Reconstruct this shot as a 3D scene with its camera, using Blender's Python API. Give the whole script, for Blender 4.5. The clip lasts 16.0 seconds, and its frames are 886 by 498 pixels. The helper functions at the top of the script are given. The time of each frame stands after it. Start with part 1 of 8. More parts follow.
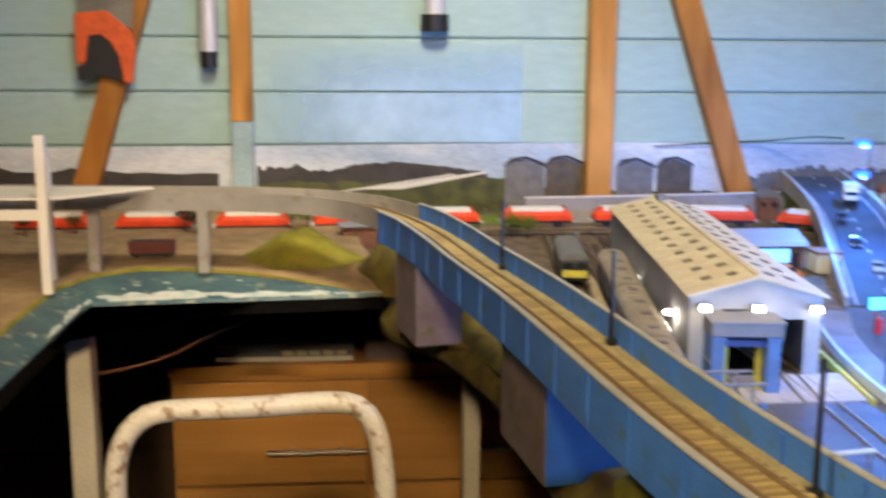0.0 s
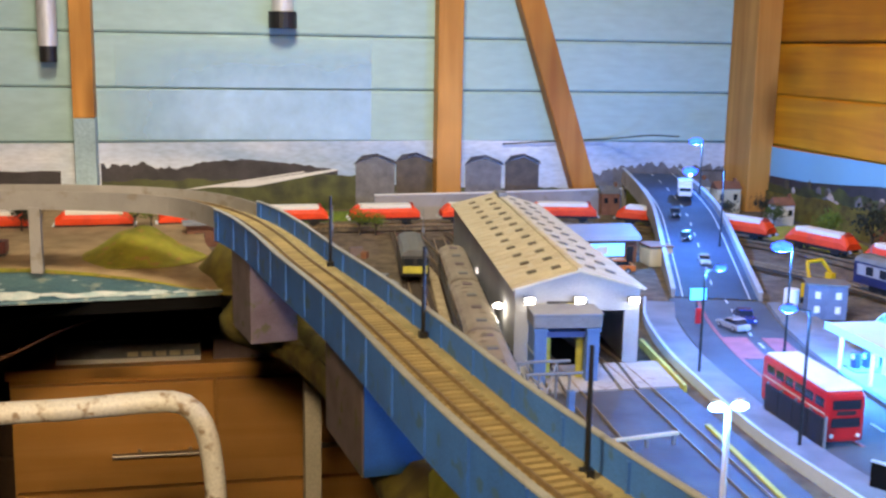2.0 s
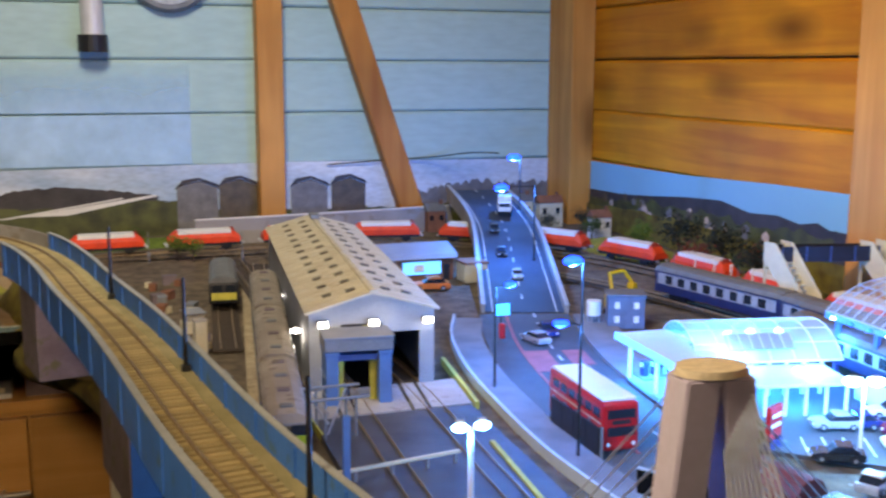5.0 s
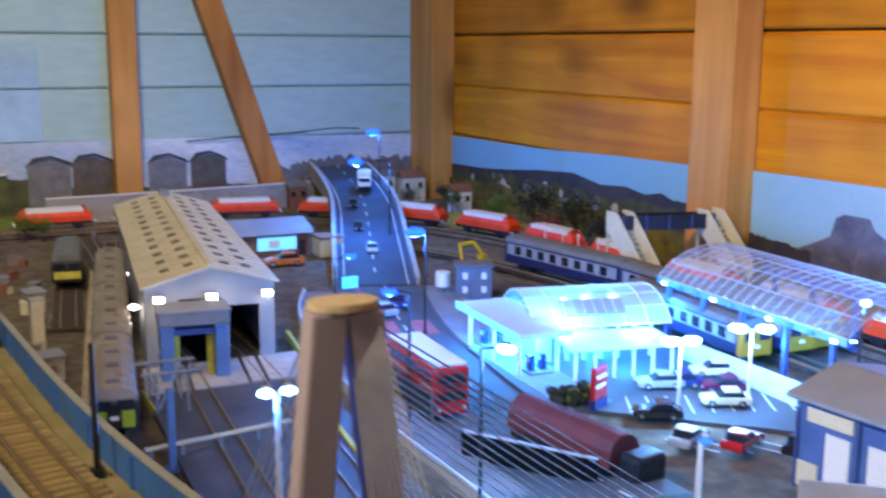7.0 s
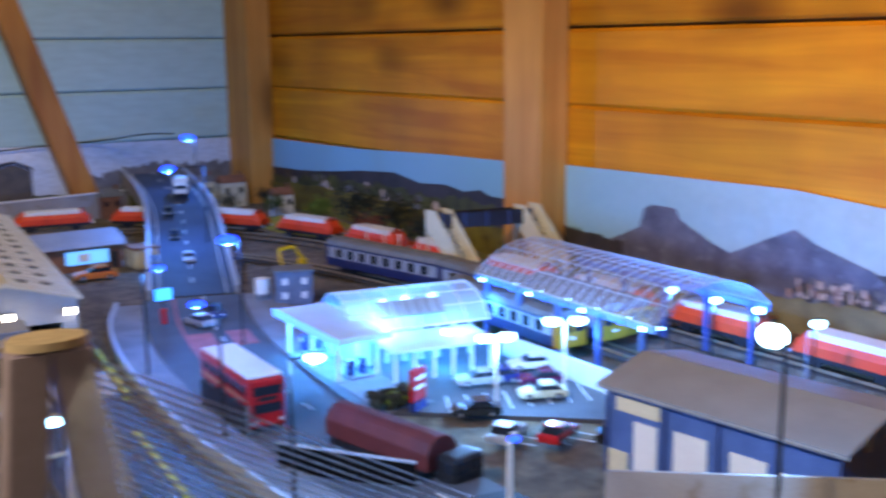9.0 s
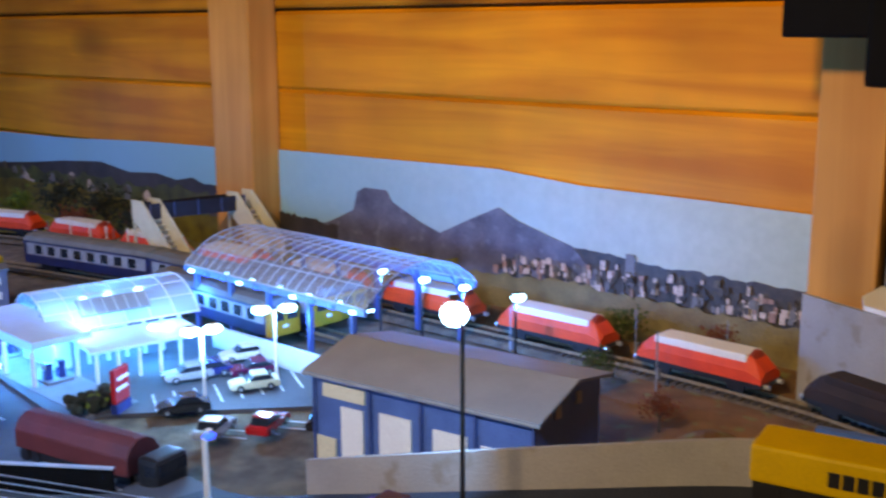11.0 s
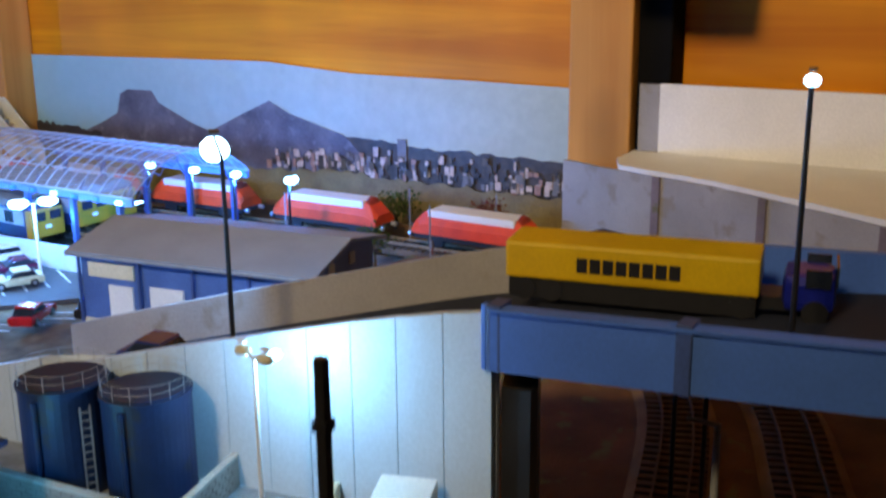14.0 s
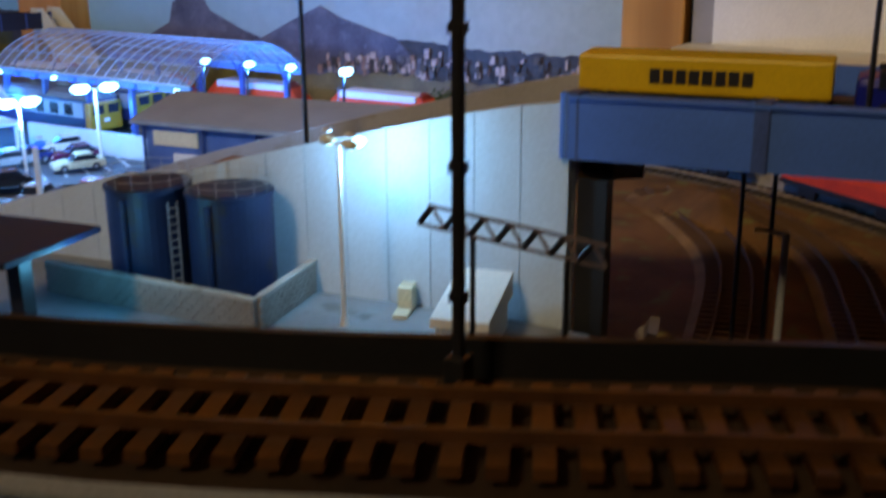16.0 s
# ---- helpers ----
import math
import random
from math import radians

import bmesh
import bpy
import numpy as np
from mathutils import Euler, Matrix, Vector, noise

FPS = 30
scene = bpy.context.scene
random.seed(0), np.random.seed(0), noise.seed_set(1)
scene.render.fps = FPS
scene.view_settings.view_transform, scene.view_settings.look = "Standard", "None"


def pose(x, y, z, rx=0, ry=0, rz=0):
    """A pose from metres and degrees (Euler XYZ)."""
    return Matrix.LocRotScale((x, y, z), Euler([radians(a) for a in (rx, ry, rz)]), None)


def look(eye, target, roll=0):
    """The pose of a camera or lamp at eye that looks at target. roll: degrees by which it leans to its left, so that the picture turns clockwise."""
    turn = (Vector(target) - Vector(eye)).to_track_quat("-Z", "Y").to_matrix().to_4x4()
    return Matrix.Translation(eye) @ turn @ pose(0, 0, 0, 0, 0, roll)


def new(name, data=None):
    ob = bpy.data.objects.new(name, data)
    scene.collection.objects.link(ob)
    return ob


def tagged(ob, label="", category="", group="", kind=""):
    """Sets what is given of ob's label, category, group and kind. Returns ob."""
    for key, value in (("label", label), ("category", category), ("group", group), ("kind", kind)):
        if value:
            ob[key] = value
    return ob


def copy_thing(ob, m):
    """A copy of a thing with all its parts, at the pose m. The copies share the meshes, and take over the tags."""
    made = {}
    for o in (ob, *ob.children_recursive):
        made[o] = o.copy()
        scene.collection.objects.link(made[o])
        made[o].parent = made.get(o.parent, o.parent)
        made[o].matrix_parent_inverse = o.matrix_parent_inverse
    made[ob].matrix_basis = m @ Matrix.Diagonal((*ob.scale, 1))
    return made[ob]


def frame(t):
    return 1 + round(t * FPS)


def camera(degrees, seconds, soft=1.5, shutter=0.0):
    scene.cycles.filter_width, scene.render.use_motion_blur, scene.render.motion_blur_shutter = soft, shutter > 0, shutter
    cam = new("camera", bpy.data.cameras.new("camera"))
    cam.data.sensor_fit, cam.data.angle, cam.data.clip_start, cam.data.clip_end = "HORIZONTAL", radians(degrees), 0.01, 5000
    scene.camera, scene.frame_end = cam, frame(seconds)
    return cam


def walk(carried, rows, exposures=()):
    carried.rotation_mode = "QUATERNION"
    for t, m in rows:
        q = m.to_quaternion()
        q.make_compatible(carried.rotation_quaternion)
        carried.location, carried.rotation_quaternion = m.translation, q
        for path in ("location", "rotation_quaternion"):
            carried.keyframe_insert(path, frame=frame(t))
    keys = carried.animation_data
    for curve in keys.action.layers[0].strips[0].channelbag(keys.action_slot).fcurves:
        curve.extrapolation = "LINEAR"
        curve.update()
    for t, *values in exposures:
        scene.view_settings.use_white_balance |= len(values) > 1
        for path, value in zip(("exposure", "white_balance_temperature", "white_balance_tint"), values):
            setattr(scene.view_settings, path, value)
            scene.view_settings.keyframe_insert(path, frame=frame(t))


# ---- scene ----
cam = camera(45.0, 16.0, soft=2.5, shutter=1.1)
PATH = [
    (0, (0.151, -0.096, 1.163), (0.314, 1.864, 0.797), 0.3),
    (0.5, (0.142, -0.113, 1.168), (0.412, 1.83, 0.778), 0.6),
    (1, (0.15, -0.11, 1.168), (0.448, 1.83, 0.783), 0.6),
    (1.5, (0.181, -0.102, 1.16), (0.548, 1.826, 0.776), 0.5),
    (2, (0.188, -0.115, 1.165), (0.587, 1.81, 0.797), 1.0),
    (2.5, (0.2, -0.121, 1.166), (0.596, 1.805, 0.799), 1.3),
    (3, (0.215, -0.121, 1.169), (0.654, 1.799, 0.82), 0.9),
    (3.5, (0.22, -0.128, 1.173), (0.695, 1.783, 0.823), 0.8),
    (4, (0.237, -0.129, 1.172), (0.772, 1.767, 0.826), 0.6),
    (6.5, (0.278, -0.147, 1.171), (1.063, 1.66, 0.829), -0.0),
    (7, (0.295, -0.156, 1.166), (1.132, 1.622, 0.793), 0.3),
    (7.5, (0.297, -0.149, 1.162), (1.178, 1.606, 0.779), 0.6),
    (8, (0.303, -0.147, 1.163), (1.219, 1.591, 0.788), -0.1),
    (8.5, (0.313, -0.147, 1.163), (1.328, 1.537, 0.793), -0.1),
    (9, (0.319, -0.154, 1.167), (1.421, 1.472, 0.792), -0.6),
    (9.5, (0.334, -0.156, 1.167), (1.576, 1.364, 0.781), -0.5),
    (12, (0.349, -0.174, 1.161), (1.902, 1.011, 0.729), -0.3),
    (12.5, (0.352, -0.18, 1.147), (1.954, 0.927, 0.694), -0.2),
    (13, (0.354, -0.18, 1.138), (1.981, 0.88, 0.658), -0.3),
    (13.5, (0.35, -0.176, 1.129), (2.011, 0.82, 0.629), -0.6),
    (14, (0.341, -0.178, 1.117), (2.016, 0.783, 0.596), -0.5),
    (14.5, (0.335, -0.177, 1.106), (2.011, 0.775, 0.574), -0.7),
    (15, (0.326, -0.181, 1.089), (1.985, 0.784, 0.527), -0.9),
    (15.5, (0.317, -0.18, 1.072), (1.963, 0.811, 0.517), -0.0),
    (16, (0.309, -0.177, 1.061), (1.936, 0.827, 0.473), -0.4),
]
walk(cam, [(t, look(eye, target, roll)) for t, eye, target, roll in PATH], [(0, 0.38, 7100, 10), (3.5, 0.12, 7000, 10), (7.0, -0.40, 6550, 14), (8.5, -0.58, 6600, 14), (9.5, -0.92, 7400, 16), (12.0, -0.92, 7700, 10), (13.0, -1.0, 6900, 8), (15.0, -0.95, 6800, 12), (16.0, -1.5, 7000, 12)])


# ---- world and large lights ----
world = bpy.data.worlds.new("world")
world.use_nodes = True
wbg = world.node_tree.nodes["Background"]
wbg.inputs[0].default_value = (0.30, 0.36, 0.45, 1)
wbg.inputs[1].default_value = 0.05
scene.world = world


def area_lamp(name, eye, target, size, power, colour, spread):
    data = bpy.data.lights.new(name, "AREA")
    data.shape, data.size, data.size_y, data.energy, data.color = "RECTANGLE", size[0], size[1], power, colour
    data.spread = radians(spread)
    ob = new(name, data)
    ob.matrix_world = look(eye, target)
    return ob


def point_lamp(name, at, power, colour, radius=0.004):
    data = bpy.data.lights.new(name, "POINT")
    data.energy, data.color, data.shadow_soft_size = power, colour, radius
    ob = new(name, data)
    ob.location = at
    return ob


def spot_lamp(name, at, target, power, colour, cone, radius=0.003):
    data = bpy.data.lights.new(name, "SPOT")
    data.energy, data.color, data.shadow_soft_size = power, colour, radius
    data.spot_size, data.spot_blend = radians(cone), 0.35
    ob = new(name, data)
    ob.matrix_world = look(at, target)
    return ob


# unseen lamps added under the ceiling, aimed at the far walls and the well
area_lamp("ceiling_reflector", (-0.62, 0.02, 2.14), (1.24, 0.36, 1.27), (0.22, 0.22), 10.3, (1.0, 0.78, 0.47), 60)
area_lamp("ceiling_reflector", (0.22, 0.45, 2.10), (0.50, 1.70, 1.06), (0.30, 0.30), 6.5, (1.0, 0.93, 0.79), 92)
area_lamp("clip_reflector", (0.02, -0.90, 1.75), (-0.06, 1.60, 0.62), (0.20, 0.20), 1.65, (1.0, 0.76, 0.48), 42)
LED = (0.045, 0.25, 1.0)
COOL = (0.14, 0.42, 1.0)

# ---- materials ----
def rgb(c):
    return (*c, 1) if len(c) == 3 else c


def mat(name, colour, second=None, rough=0.6, metal=0.0, scale=60.0, fine=600.0, bump=0.15, stretch=(1, 1, 1), wear=None,
        piece=0.0, coat=0.0, detail=6.0, spec=0.5, grit=0.5):
    """A surface with two scales of variation, fine relief and, if asked, worn patches and a change from piece to piece."""
    m = bpy.data.materials.new(name)
    m.use_nodes = True
    nt = m.node_tree
    bsdf = nt.nodes["Principled BSDF"]
    link = nt.links.new
    co = nt.nodes.new("ShaderNodeTexCoord")
    mp = nt.nodes.new("ShaderNodeMapping")
    mp.inputs["Scale"].default_value = stretch
    link(co.outputs["Object"], mp.inputs["Vector"])
    big = nt.nodes.new("ShaderNodeTexNoise")
    big.inputs["Scale"].default_value, big.inputs["Detail"].default_value = scale, detail
    link(mp.outputs[0], big.inputs["Vector"])
    small = nt.nodes.new("ShaderNodeTexNoise")
    small.inputs["Scale"].default_value, small.inputs["Detail"].default_value = fine, 4
    link(mp.outputs[0], small.inputs["Vector"])
    if second is None:
        second = tuple(v * 0.72 for v in colour)
    mix = nt.nodes.new("ShaderNodeMix")
    mix.data_type = "RGBA"
    mix.inputs[6].default_value, mix.inputs[7].default_value = rgb(second), rgb(colour)
    ramp = nt.nodes.new("ShaderNodeMapRange")
    ramp.inputs[1].default_value, ramp.inputs[2].default_value = 0.32, 0.66
    link(big.outputs[0], ramp.inputs[0])
    link(ramp.outputs[0], mix.inputs[0])
    tail = mix.outputs[2]
    grain = nt.nodes.new("ShaderNodeMix")
    grain.data_type, grain.blend_type = "RGBA", "MULTIPLY"
    grain.inputs[0].default_value = grit
    g2 = nt.nodes.new("ShaderNodeMapRange")
    g2.inputs[1].default_value, g2.inputs[2].default_value, g2.inputs[3].default_value, g2.inputs[4].default_value = 0.25, 0.75, 0.62, 1.25
    link(small.outputs[0], g2.inputs[0])
    link(tail, grain.inputs[6])
    link(g2.outputs[0], grain.inputs[7])
    tail = grain.outputs[2]
    if wear is not None:
        w = nt.nodes.new("ShaderNodeTexNoise")
        w.inputs["Scale"].default_value, w.inputs["Detail"].default_value = scale * 2.3, 8
        link(co.outputs["Object"], w.inputs["Vector"])
        wr = nt.nodes.new("ShaderNodeMapRange")
        wr.inputs[1].default_value, wr.inputs[2].default_value = 0.58, 0.66
        link(w.outputs[0], wr.inputs[0])
        wm = nt.nodes.new("ShaderNodeMix")
        wm.data_type = "RGBA"
        wm.inputs[7].default_value = rgb(wear)
        link(wr.outputs[0], wm.inputs[0])
        link(tail, wm.inputs[6])
        tail = wm.outputs[2]
    if piece:
        info = nt.nodes.new("ShaderNodeObjectInfo")
        pr = nt.nodes.new("ShaderNodeMapRange")
        pr.inputs[3].default_value, pr.inputs[4].default_value = 1 - piece, 1 + piece
        link(info.outputs["Random"], pr.inputs[0])
        pm = nt.nodes.new("ShaderNodeMix")
        pm.data_type, pm.blend_type = "RGBA", "MULTIPLY"
        pm.inputs[0].default_value = 1
        link(tail, pm.inputs[6])
        link(pr.outputs[0], pm.inputs[7])
        tail = pm.outputs[2]
    link(tail, bsdf.inputs["Base Color"])
    bsdf.inputs["Roughness"].default_value, bsdf.inputs["Metallic"].default_value = rough, metal
    bsdf.inputs["Specular IOR Level"].default_value = spec
    bsdf.inputs["Coat Weight"].default_value = coat
    if bump:
        bp = nt.nodes.new("ShaderNodeBump")
        bp.inputs["Strength"].default_value, bp.inputs["Distance"].default_value = bump, 0.002
        link(small.outputs[0], bp.inputs["Height"])
        link(bp.outputs[0], bsdf.inputs["Normal"])
    return m


def pine(name, light, dark, piece=0.12, along=0, rough=0.5):
    """Varnished pine: long grain, growth lines and scattered knots. along: the axis of the grain."""
    m = bpy.data.materials.new(name)
    m.use_nodes = True
    nt = m.node_tree
    bsdf, link = nt.nodes["Principled BSDF"], nt.links.new
    co = nt.nodes.new("ShaderNodeTexCoord")
    info = nt.nodes.new("ShaderNodeObjectInfo")
    shift = nt.nodes.new("ShaderNodeVectorMath")
    shift.operation = "MULTIPLY_ADD"
    shift.inputs[1].default_value = (1, 1, 1)
    off = nt.nodes.new("ShaderNodeCombineXYZ")
    mul = nt.nodes.new("ShaderNodeMath")
    mul.operation = "MULTIPLY"
    mul.inputs[1].default_value = 37.0
    link(info.outputs["Random"], mul.inputs[0])
    for k in range(3):
        link(mul.outputs[0], off.inputs[k])
    link(co.outputs["Object"], shift.inputs[0])
    link(off.outputs[0], shift.inputs[2])
    mp = nt.nodes.new("ShaderNodeMapping")
    s = [26.0, 26.0, 26.0]
    s[along] = 1.6
    mp.inputs["Scale"].default_value = s
    link(shift.outputs[0], mp.inputs["Vector"])
    n = nt.nodes.new("ShaderNodeTexNoise")
    n.inputs["Scale"].default_value, n.inputs["Detail"].default_value, n.inputs["Distortion"].default_value = 1.6, 5, 0.6
    link(mp.outputs[0], n.inputs["Vector"])
    broad = nt.nodes.new("ShaderNodeTexNoise")
    broad.inputs["Scale"].default_value, broad.inputs["Detail"].default_value = 5.0, 3
    link(shift.outputs[0], broad.inputs["Vector"])
    kmap = nt.nodes.new("ShaderNodeMapping")
    ks = [13.0, 13.0, 13.0]
    ks[along] = 6.0
    kmap.inputs["Scale"].default_value = ks
    link(shift.outputs[0], kmap.inputs["Vector"])
    kn = nt.nodes.new("ShaderNodeTexVoronoi")
    kn.inputs["Scale"].default_value = 0.55
    link(kmap.outputs[0], kn.inputs["Vector"])
    kr = nt.nodes.new("ShaderNodeMapRange")
    kr.inputs[1].default_value, kr.inputs[2].default_value, kr.inputs[3].default_value, kr.inputs[4].default_value = 0.06, 0.25, 0.85, 0
    link(kn.outputs["Distance"], kr.inputs[0])
    r1 = nt.nodes.new("ShaderNodeMapRange")
    r1.inputs[1].default_value, r1.inputs[2].default_value = 0.34, 0.68
    link(n.outputs[0], r1.inputs[0])
    mix = nt.nodes.new("ShaderNodeMix")
    mix.data_type = "RGBA"
    mix.inputs[6].default_value, mix.inputs[7].default_value = rgb(dark), rgb(light)
    link(r1.outputs[0], mix.inputs[0])
    m2 = nt.nodes.new("ShaderNodeMix")
    m2.data_type, m2.blend_type = "RGBA", "MULTIPLY"
    m2.inputs[0].default_value = 1
    r2 = nt.nodes.new("ShaderNodeMapRange")
    r2.inputs[1].default_value, r2.inputs[2].default_value, r2.inputs[3].default_value, r2.inputs[4].default_value = 0.3, 0.7, 0.72, 1.18
    link(broad.outputs[0], r2.inputs[0])
    link(mix.outputs[2], m2.inputs[6])
    link(r2.outputs[0], m2.inputs[7])
    m3 = nt.nodes.new("ShaderNodeMix")
    m3.data_type = "RGBA"
    m3.inputs[7].default_value = rgb(tuple(v * 0.30 for v in dark))
    link(kr.outputs[0], m3.inputs[0])
    link(m2.outputs[2], m3.inputs[6])
    m4 = nt.nodes.new("ShaderNodeMix")
    m4.data_type, m4.blend_type = "RGBA", "MULTIPLY"
    m4.inputs[0].default_value = 1
    pr = nt.nodes.new("ShaderNodeMapRange")
    pr.inputs[3].default_value, pr.inputs[4].default_value = 1 - piece, 1 + piece
    link(info.outputs["Random"], pr.inputs[0])
    link(m3.outputs[2], m4.inputs[6])
    link(pr.outputs[0], m4.inputs[7])
    link(m4.outputs[2], bsdf.inputs["Base Color"])
    bsdf.inputs["Roughness"].default_value, bsdf.inputs["Specular IOR Level"].default_value = rough, 0.22
    bp = nt.nodes.new("ShaderNodeBump")
    bp.inputs["Strength"].default_value, bp.inputs["Distance"].default_value = 0.12, 0.002
    link(n.outputs[0], bp.inputs["Height"])
    link(bp.outputs[0], bsdf.inputs["Normal"])
    return m


def glow(name, colour, strength):
    m = bpy.data.materials.new(name)
    m.use_nodes = True
    b = m.node_tree.nodes["Principled BSDF"]
    b.inputs["Base Color"].default_value = rgb(colour)
    b.inputs["Emission Color"].default_value = rgb(colour)
    b.inputs["Emission Strength"].default_value = strength
    return m


def glass(name, tint=(0.9, 0.95, 1.0), alpha=0.25, rough=0.08):
    m = bpy.data.materials.new(name)
    m.use_nodes = True
    b = m.node_tree.nodes["Principled BSDF"]
    b.inputs["Base Color"].default_value = rgb(tint)
    b.inputs["Roughness"].default_value = rough
    b.inputs["Alpha"].default_value = alpha
    b.inputs["Specular IOR Level"].default_value = 0.8
    return m


M_NWALL = mat("pale_blue_green_wall_paint", (0.41, 0.57, 0.555), (0.35, 0.51, 0.495), 0.7, scale=4, fine=60, bump=0.03, stretch=(0.4, 1, 1.4), piece=0.05, grit=0.28)
M_PINE = pine("varnished_pine_boards", (0.68, 0.270, 0.012), (0.48, 0.150, 0.006), along=1)
M_POST = pine("planed_pine_upright", (0.60, 0.285, 0.068), (0.46, 0.19, 0.038), along=2)
M_BRACE = pine("planed_pine_brace", (0.55, 0.24, 0.050), (0.42, 0.15, 0.025), along=2)
M_POSTPAINT = mat("pale_blue_painted_timber", (0.40, 0.56, 0.60), rough=0.6, scale=12, fine=200, bump=0.1)
# kept dark so that the unseen walls bounce little light
M_PLAIN = mat("dark_plain_boarding", (0.12, 0.075, 0.045), rough=0.8, scale=6, fine=120)
M_FLOOR = mat("dark_worn_floor", (0.06, 0.045, 0.035), rough=0.85, scale=6, fine=90)
# unseen ceiling, its colour darkened to hold down bounced light
M_CEIL = mat("dark_unseen_ceiling", (0.20, 0.14, 0.085), rough=0.8, scale=5, fine=150)
M_SAND = mat("sand_scatter", (0.44, 0.31, 0.17), (0.30, 0.20, 0.10), 0.95, scale=35, fine=900, bump=0.5)
M_TANBED = mat("tan_track_bed", (0.34, 0.20, 0.075), (0.22, 0.12, 0.04), 0.95, scale=45, fine=1500, bump=0.7)
M_SLEEPB = mat("rust_brown_sleeper", (0.15, 0.075, 0.028), (0.10, 0.05, 0.02), 0.9, scale=90, fine=1500, bump=0.3)
M_EARTH = mat("brown_earth_scatter", (0.22, 0.105, 0.032), (0.11, 0.052, 0.015), 0.95, scale=28, fine=900, bump=0.6, wear=(0.17, 0.15, 0.045))
M_GRASS = mat("olive_grass_flock", (0.36, 0.34, 0.035), (0.22, 0.20, 0.022), 0.95, scale=40, fine=1200, bump=0.8, wear=(0.40, 0.23, 0.06))
M_BANK = mat("dark_olive_bank", (0.21, 0.17, 0.025), (0.085, 0.060, 0.014), 0.95, scale=35, fine=900, bump=0.8)
M_ASPH = mat("model_road_grey", (0.080, 0.084, 0.095), (0.055, 0.058, 0.068), 0.75, scale=22, fine=1500, bump=0.2)
M_PAVE = mat("pale_paving_card", (0.215, 0.22, 0.245), (0.15, 0.155, 0.175), 0.8, scale=30, fine=1200, bump=0.2)
M_RAMPROAD = mat("blue_grey_ramp_road", (0.050, 0.066, 0.100), (0.036, 0.048, 0.075), 0.7, scale=22, fine=1500, bump=0.2, spec=0.3)
# road grey darkened to hold the lorry's shadow and the bridge's shade
M_ASPHD = mat("shade_dark_road", (0.024, 0.027, 0.038), (0.015, 0.017, 0.026), 0.7, scale=22, fine=1500, bump=0.2, spec=0.25)
M_CONC = mat("concrete_apron", (0.46, 0.43, 0.38), (0.36, 0.33, 0.29), 0.85, scale=40, fine=1200, bump=0.25, wear=(0.27, 0.24, 0.2))
M_BALLAST = mat("ash_ballast", (0.23, 0.17, 0.105), (0.10, 0.074, 0.046), 0.95, scale=60, fine=2200, bump=0.9)
# ballast and sleepers of the near deck, with the shade put into their colour
M_BALLASTN = mat("shade_dark_ballast", (0.10, 0.050, 0.020), (0.045, 0.022, 0.010), 0.8, scale=45, fine=2200, bump=0.9)
M_SLEEPN = mat("glossy_shade_dark_sleeper", (0.19, 0.075, 0.022), (0.10, 0.04, 0.013), 0.28, scale=90, fine=1500, bump=0.3, piece=0.35, spec=0.7)
M_BALLASTL = mat("light_sandy_ballast", (0.62, 0.53, 0.27), (0.46, 0.39, 0.18), 0.95, scale=45, fine=2200, bump=0.9)
M_YARD = mat("yard_concrete_grey", (0.26, 0.28, 0.30), (0.19, 0.205, 0.22), 0.8, scale=26, fine=1300, bump=0.25, wear=(0.15, 0.155, 0.16))
M_SLEEP = mat("sleeper_brown", (0.50, 0.41, 0.21), (0.38, 0.30, 0.145), 0.7, scale=90, fine=1500, bump=0.3, piece=0.2)
M_SLEEPD = mat("sleeper_dark", (0.075, 0.055, 0.04), rough=0.8, scale=90, fine=1500, bump=0.3)
M_RAIL = mat("weathered_rail_steel", (0.36, 0.27, 0.16), (0.24, 0.16, 0.09), 0.40, 0.35, scale=200, fine=1500, bump=0.1)
M_GREYST = mat("grey_viaduct_card", (0.34, 0.32, 0.31), (0.26, 0.245, 0.24), 0.8, scale=20, fine=700, bump=0.2, wear=(0.24, 0.21, 0.18), grit=0.25)
M_BLUEST = mat("blue_grey_girder_paint", (0.050, 0.195, 0.66), (0.038, 0.150, 0.54), 0.6, scale=30, fine=800, bump=0.15, wear=(0.06, 0.15, 0.32))
M_BRBLUE = mat("bridge_parapet_blue_grey", (0.065, 0.17, 0.58), (0.055, 0.145, 0.50), 0.6, scale=24, fine=700, bump=0.12, grit=0.25)
M_BRDARK = mat("bridge_pilaster_dark_blue", (0.05, 0.085, 0.24), rough=0.55, scale=40, fine=700)
M_PIER = mat("weathered_pier_stone", (0.21, 0.165, 0.185), (0.14, 0.105, 0.11), 0.9, scale=30, fine=800, bump=0.4, wear=(0.13, 0.12, 0.06))
M_PIERBLUE = mat("deep_blue_pier_face", (0.012, 0.085, 0.24), (0.008, 0.062, 0.18), 0.6, scale=30, fine=700, bump=0.12)
M_WHITE = mat("white_card", (0.76, 0.74, 0.70), (0.69, 0.67, 0.63), 0.6, scale=20, fine=600, bump=0.08, grit=0.25)
M_PALEBLUE = mat("pale_blue_white_card", (0.55, 0.70, 0.84), (0.48, 0.62, 0.76), 0.5, scale=25, fine=600, bump=0.08)
M_COPE = mat("pale_blue_grey_coping", (0.42, 0.47, 0.52), (0.34, 0.38, 0.43), 0.7, scale=60, fine=900, bump=0.15)
M_WHITEWALL = mat("pale_panel_wall", (0.52, 0.61, 0.70), (0.46, 0.54, 0.62), 0.6, scale=22, fine=700, bump=0.1, grit=0.25)
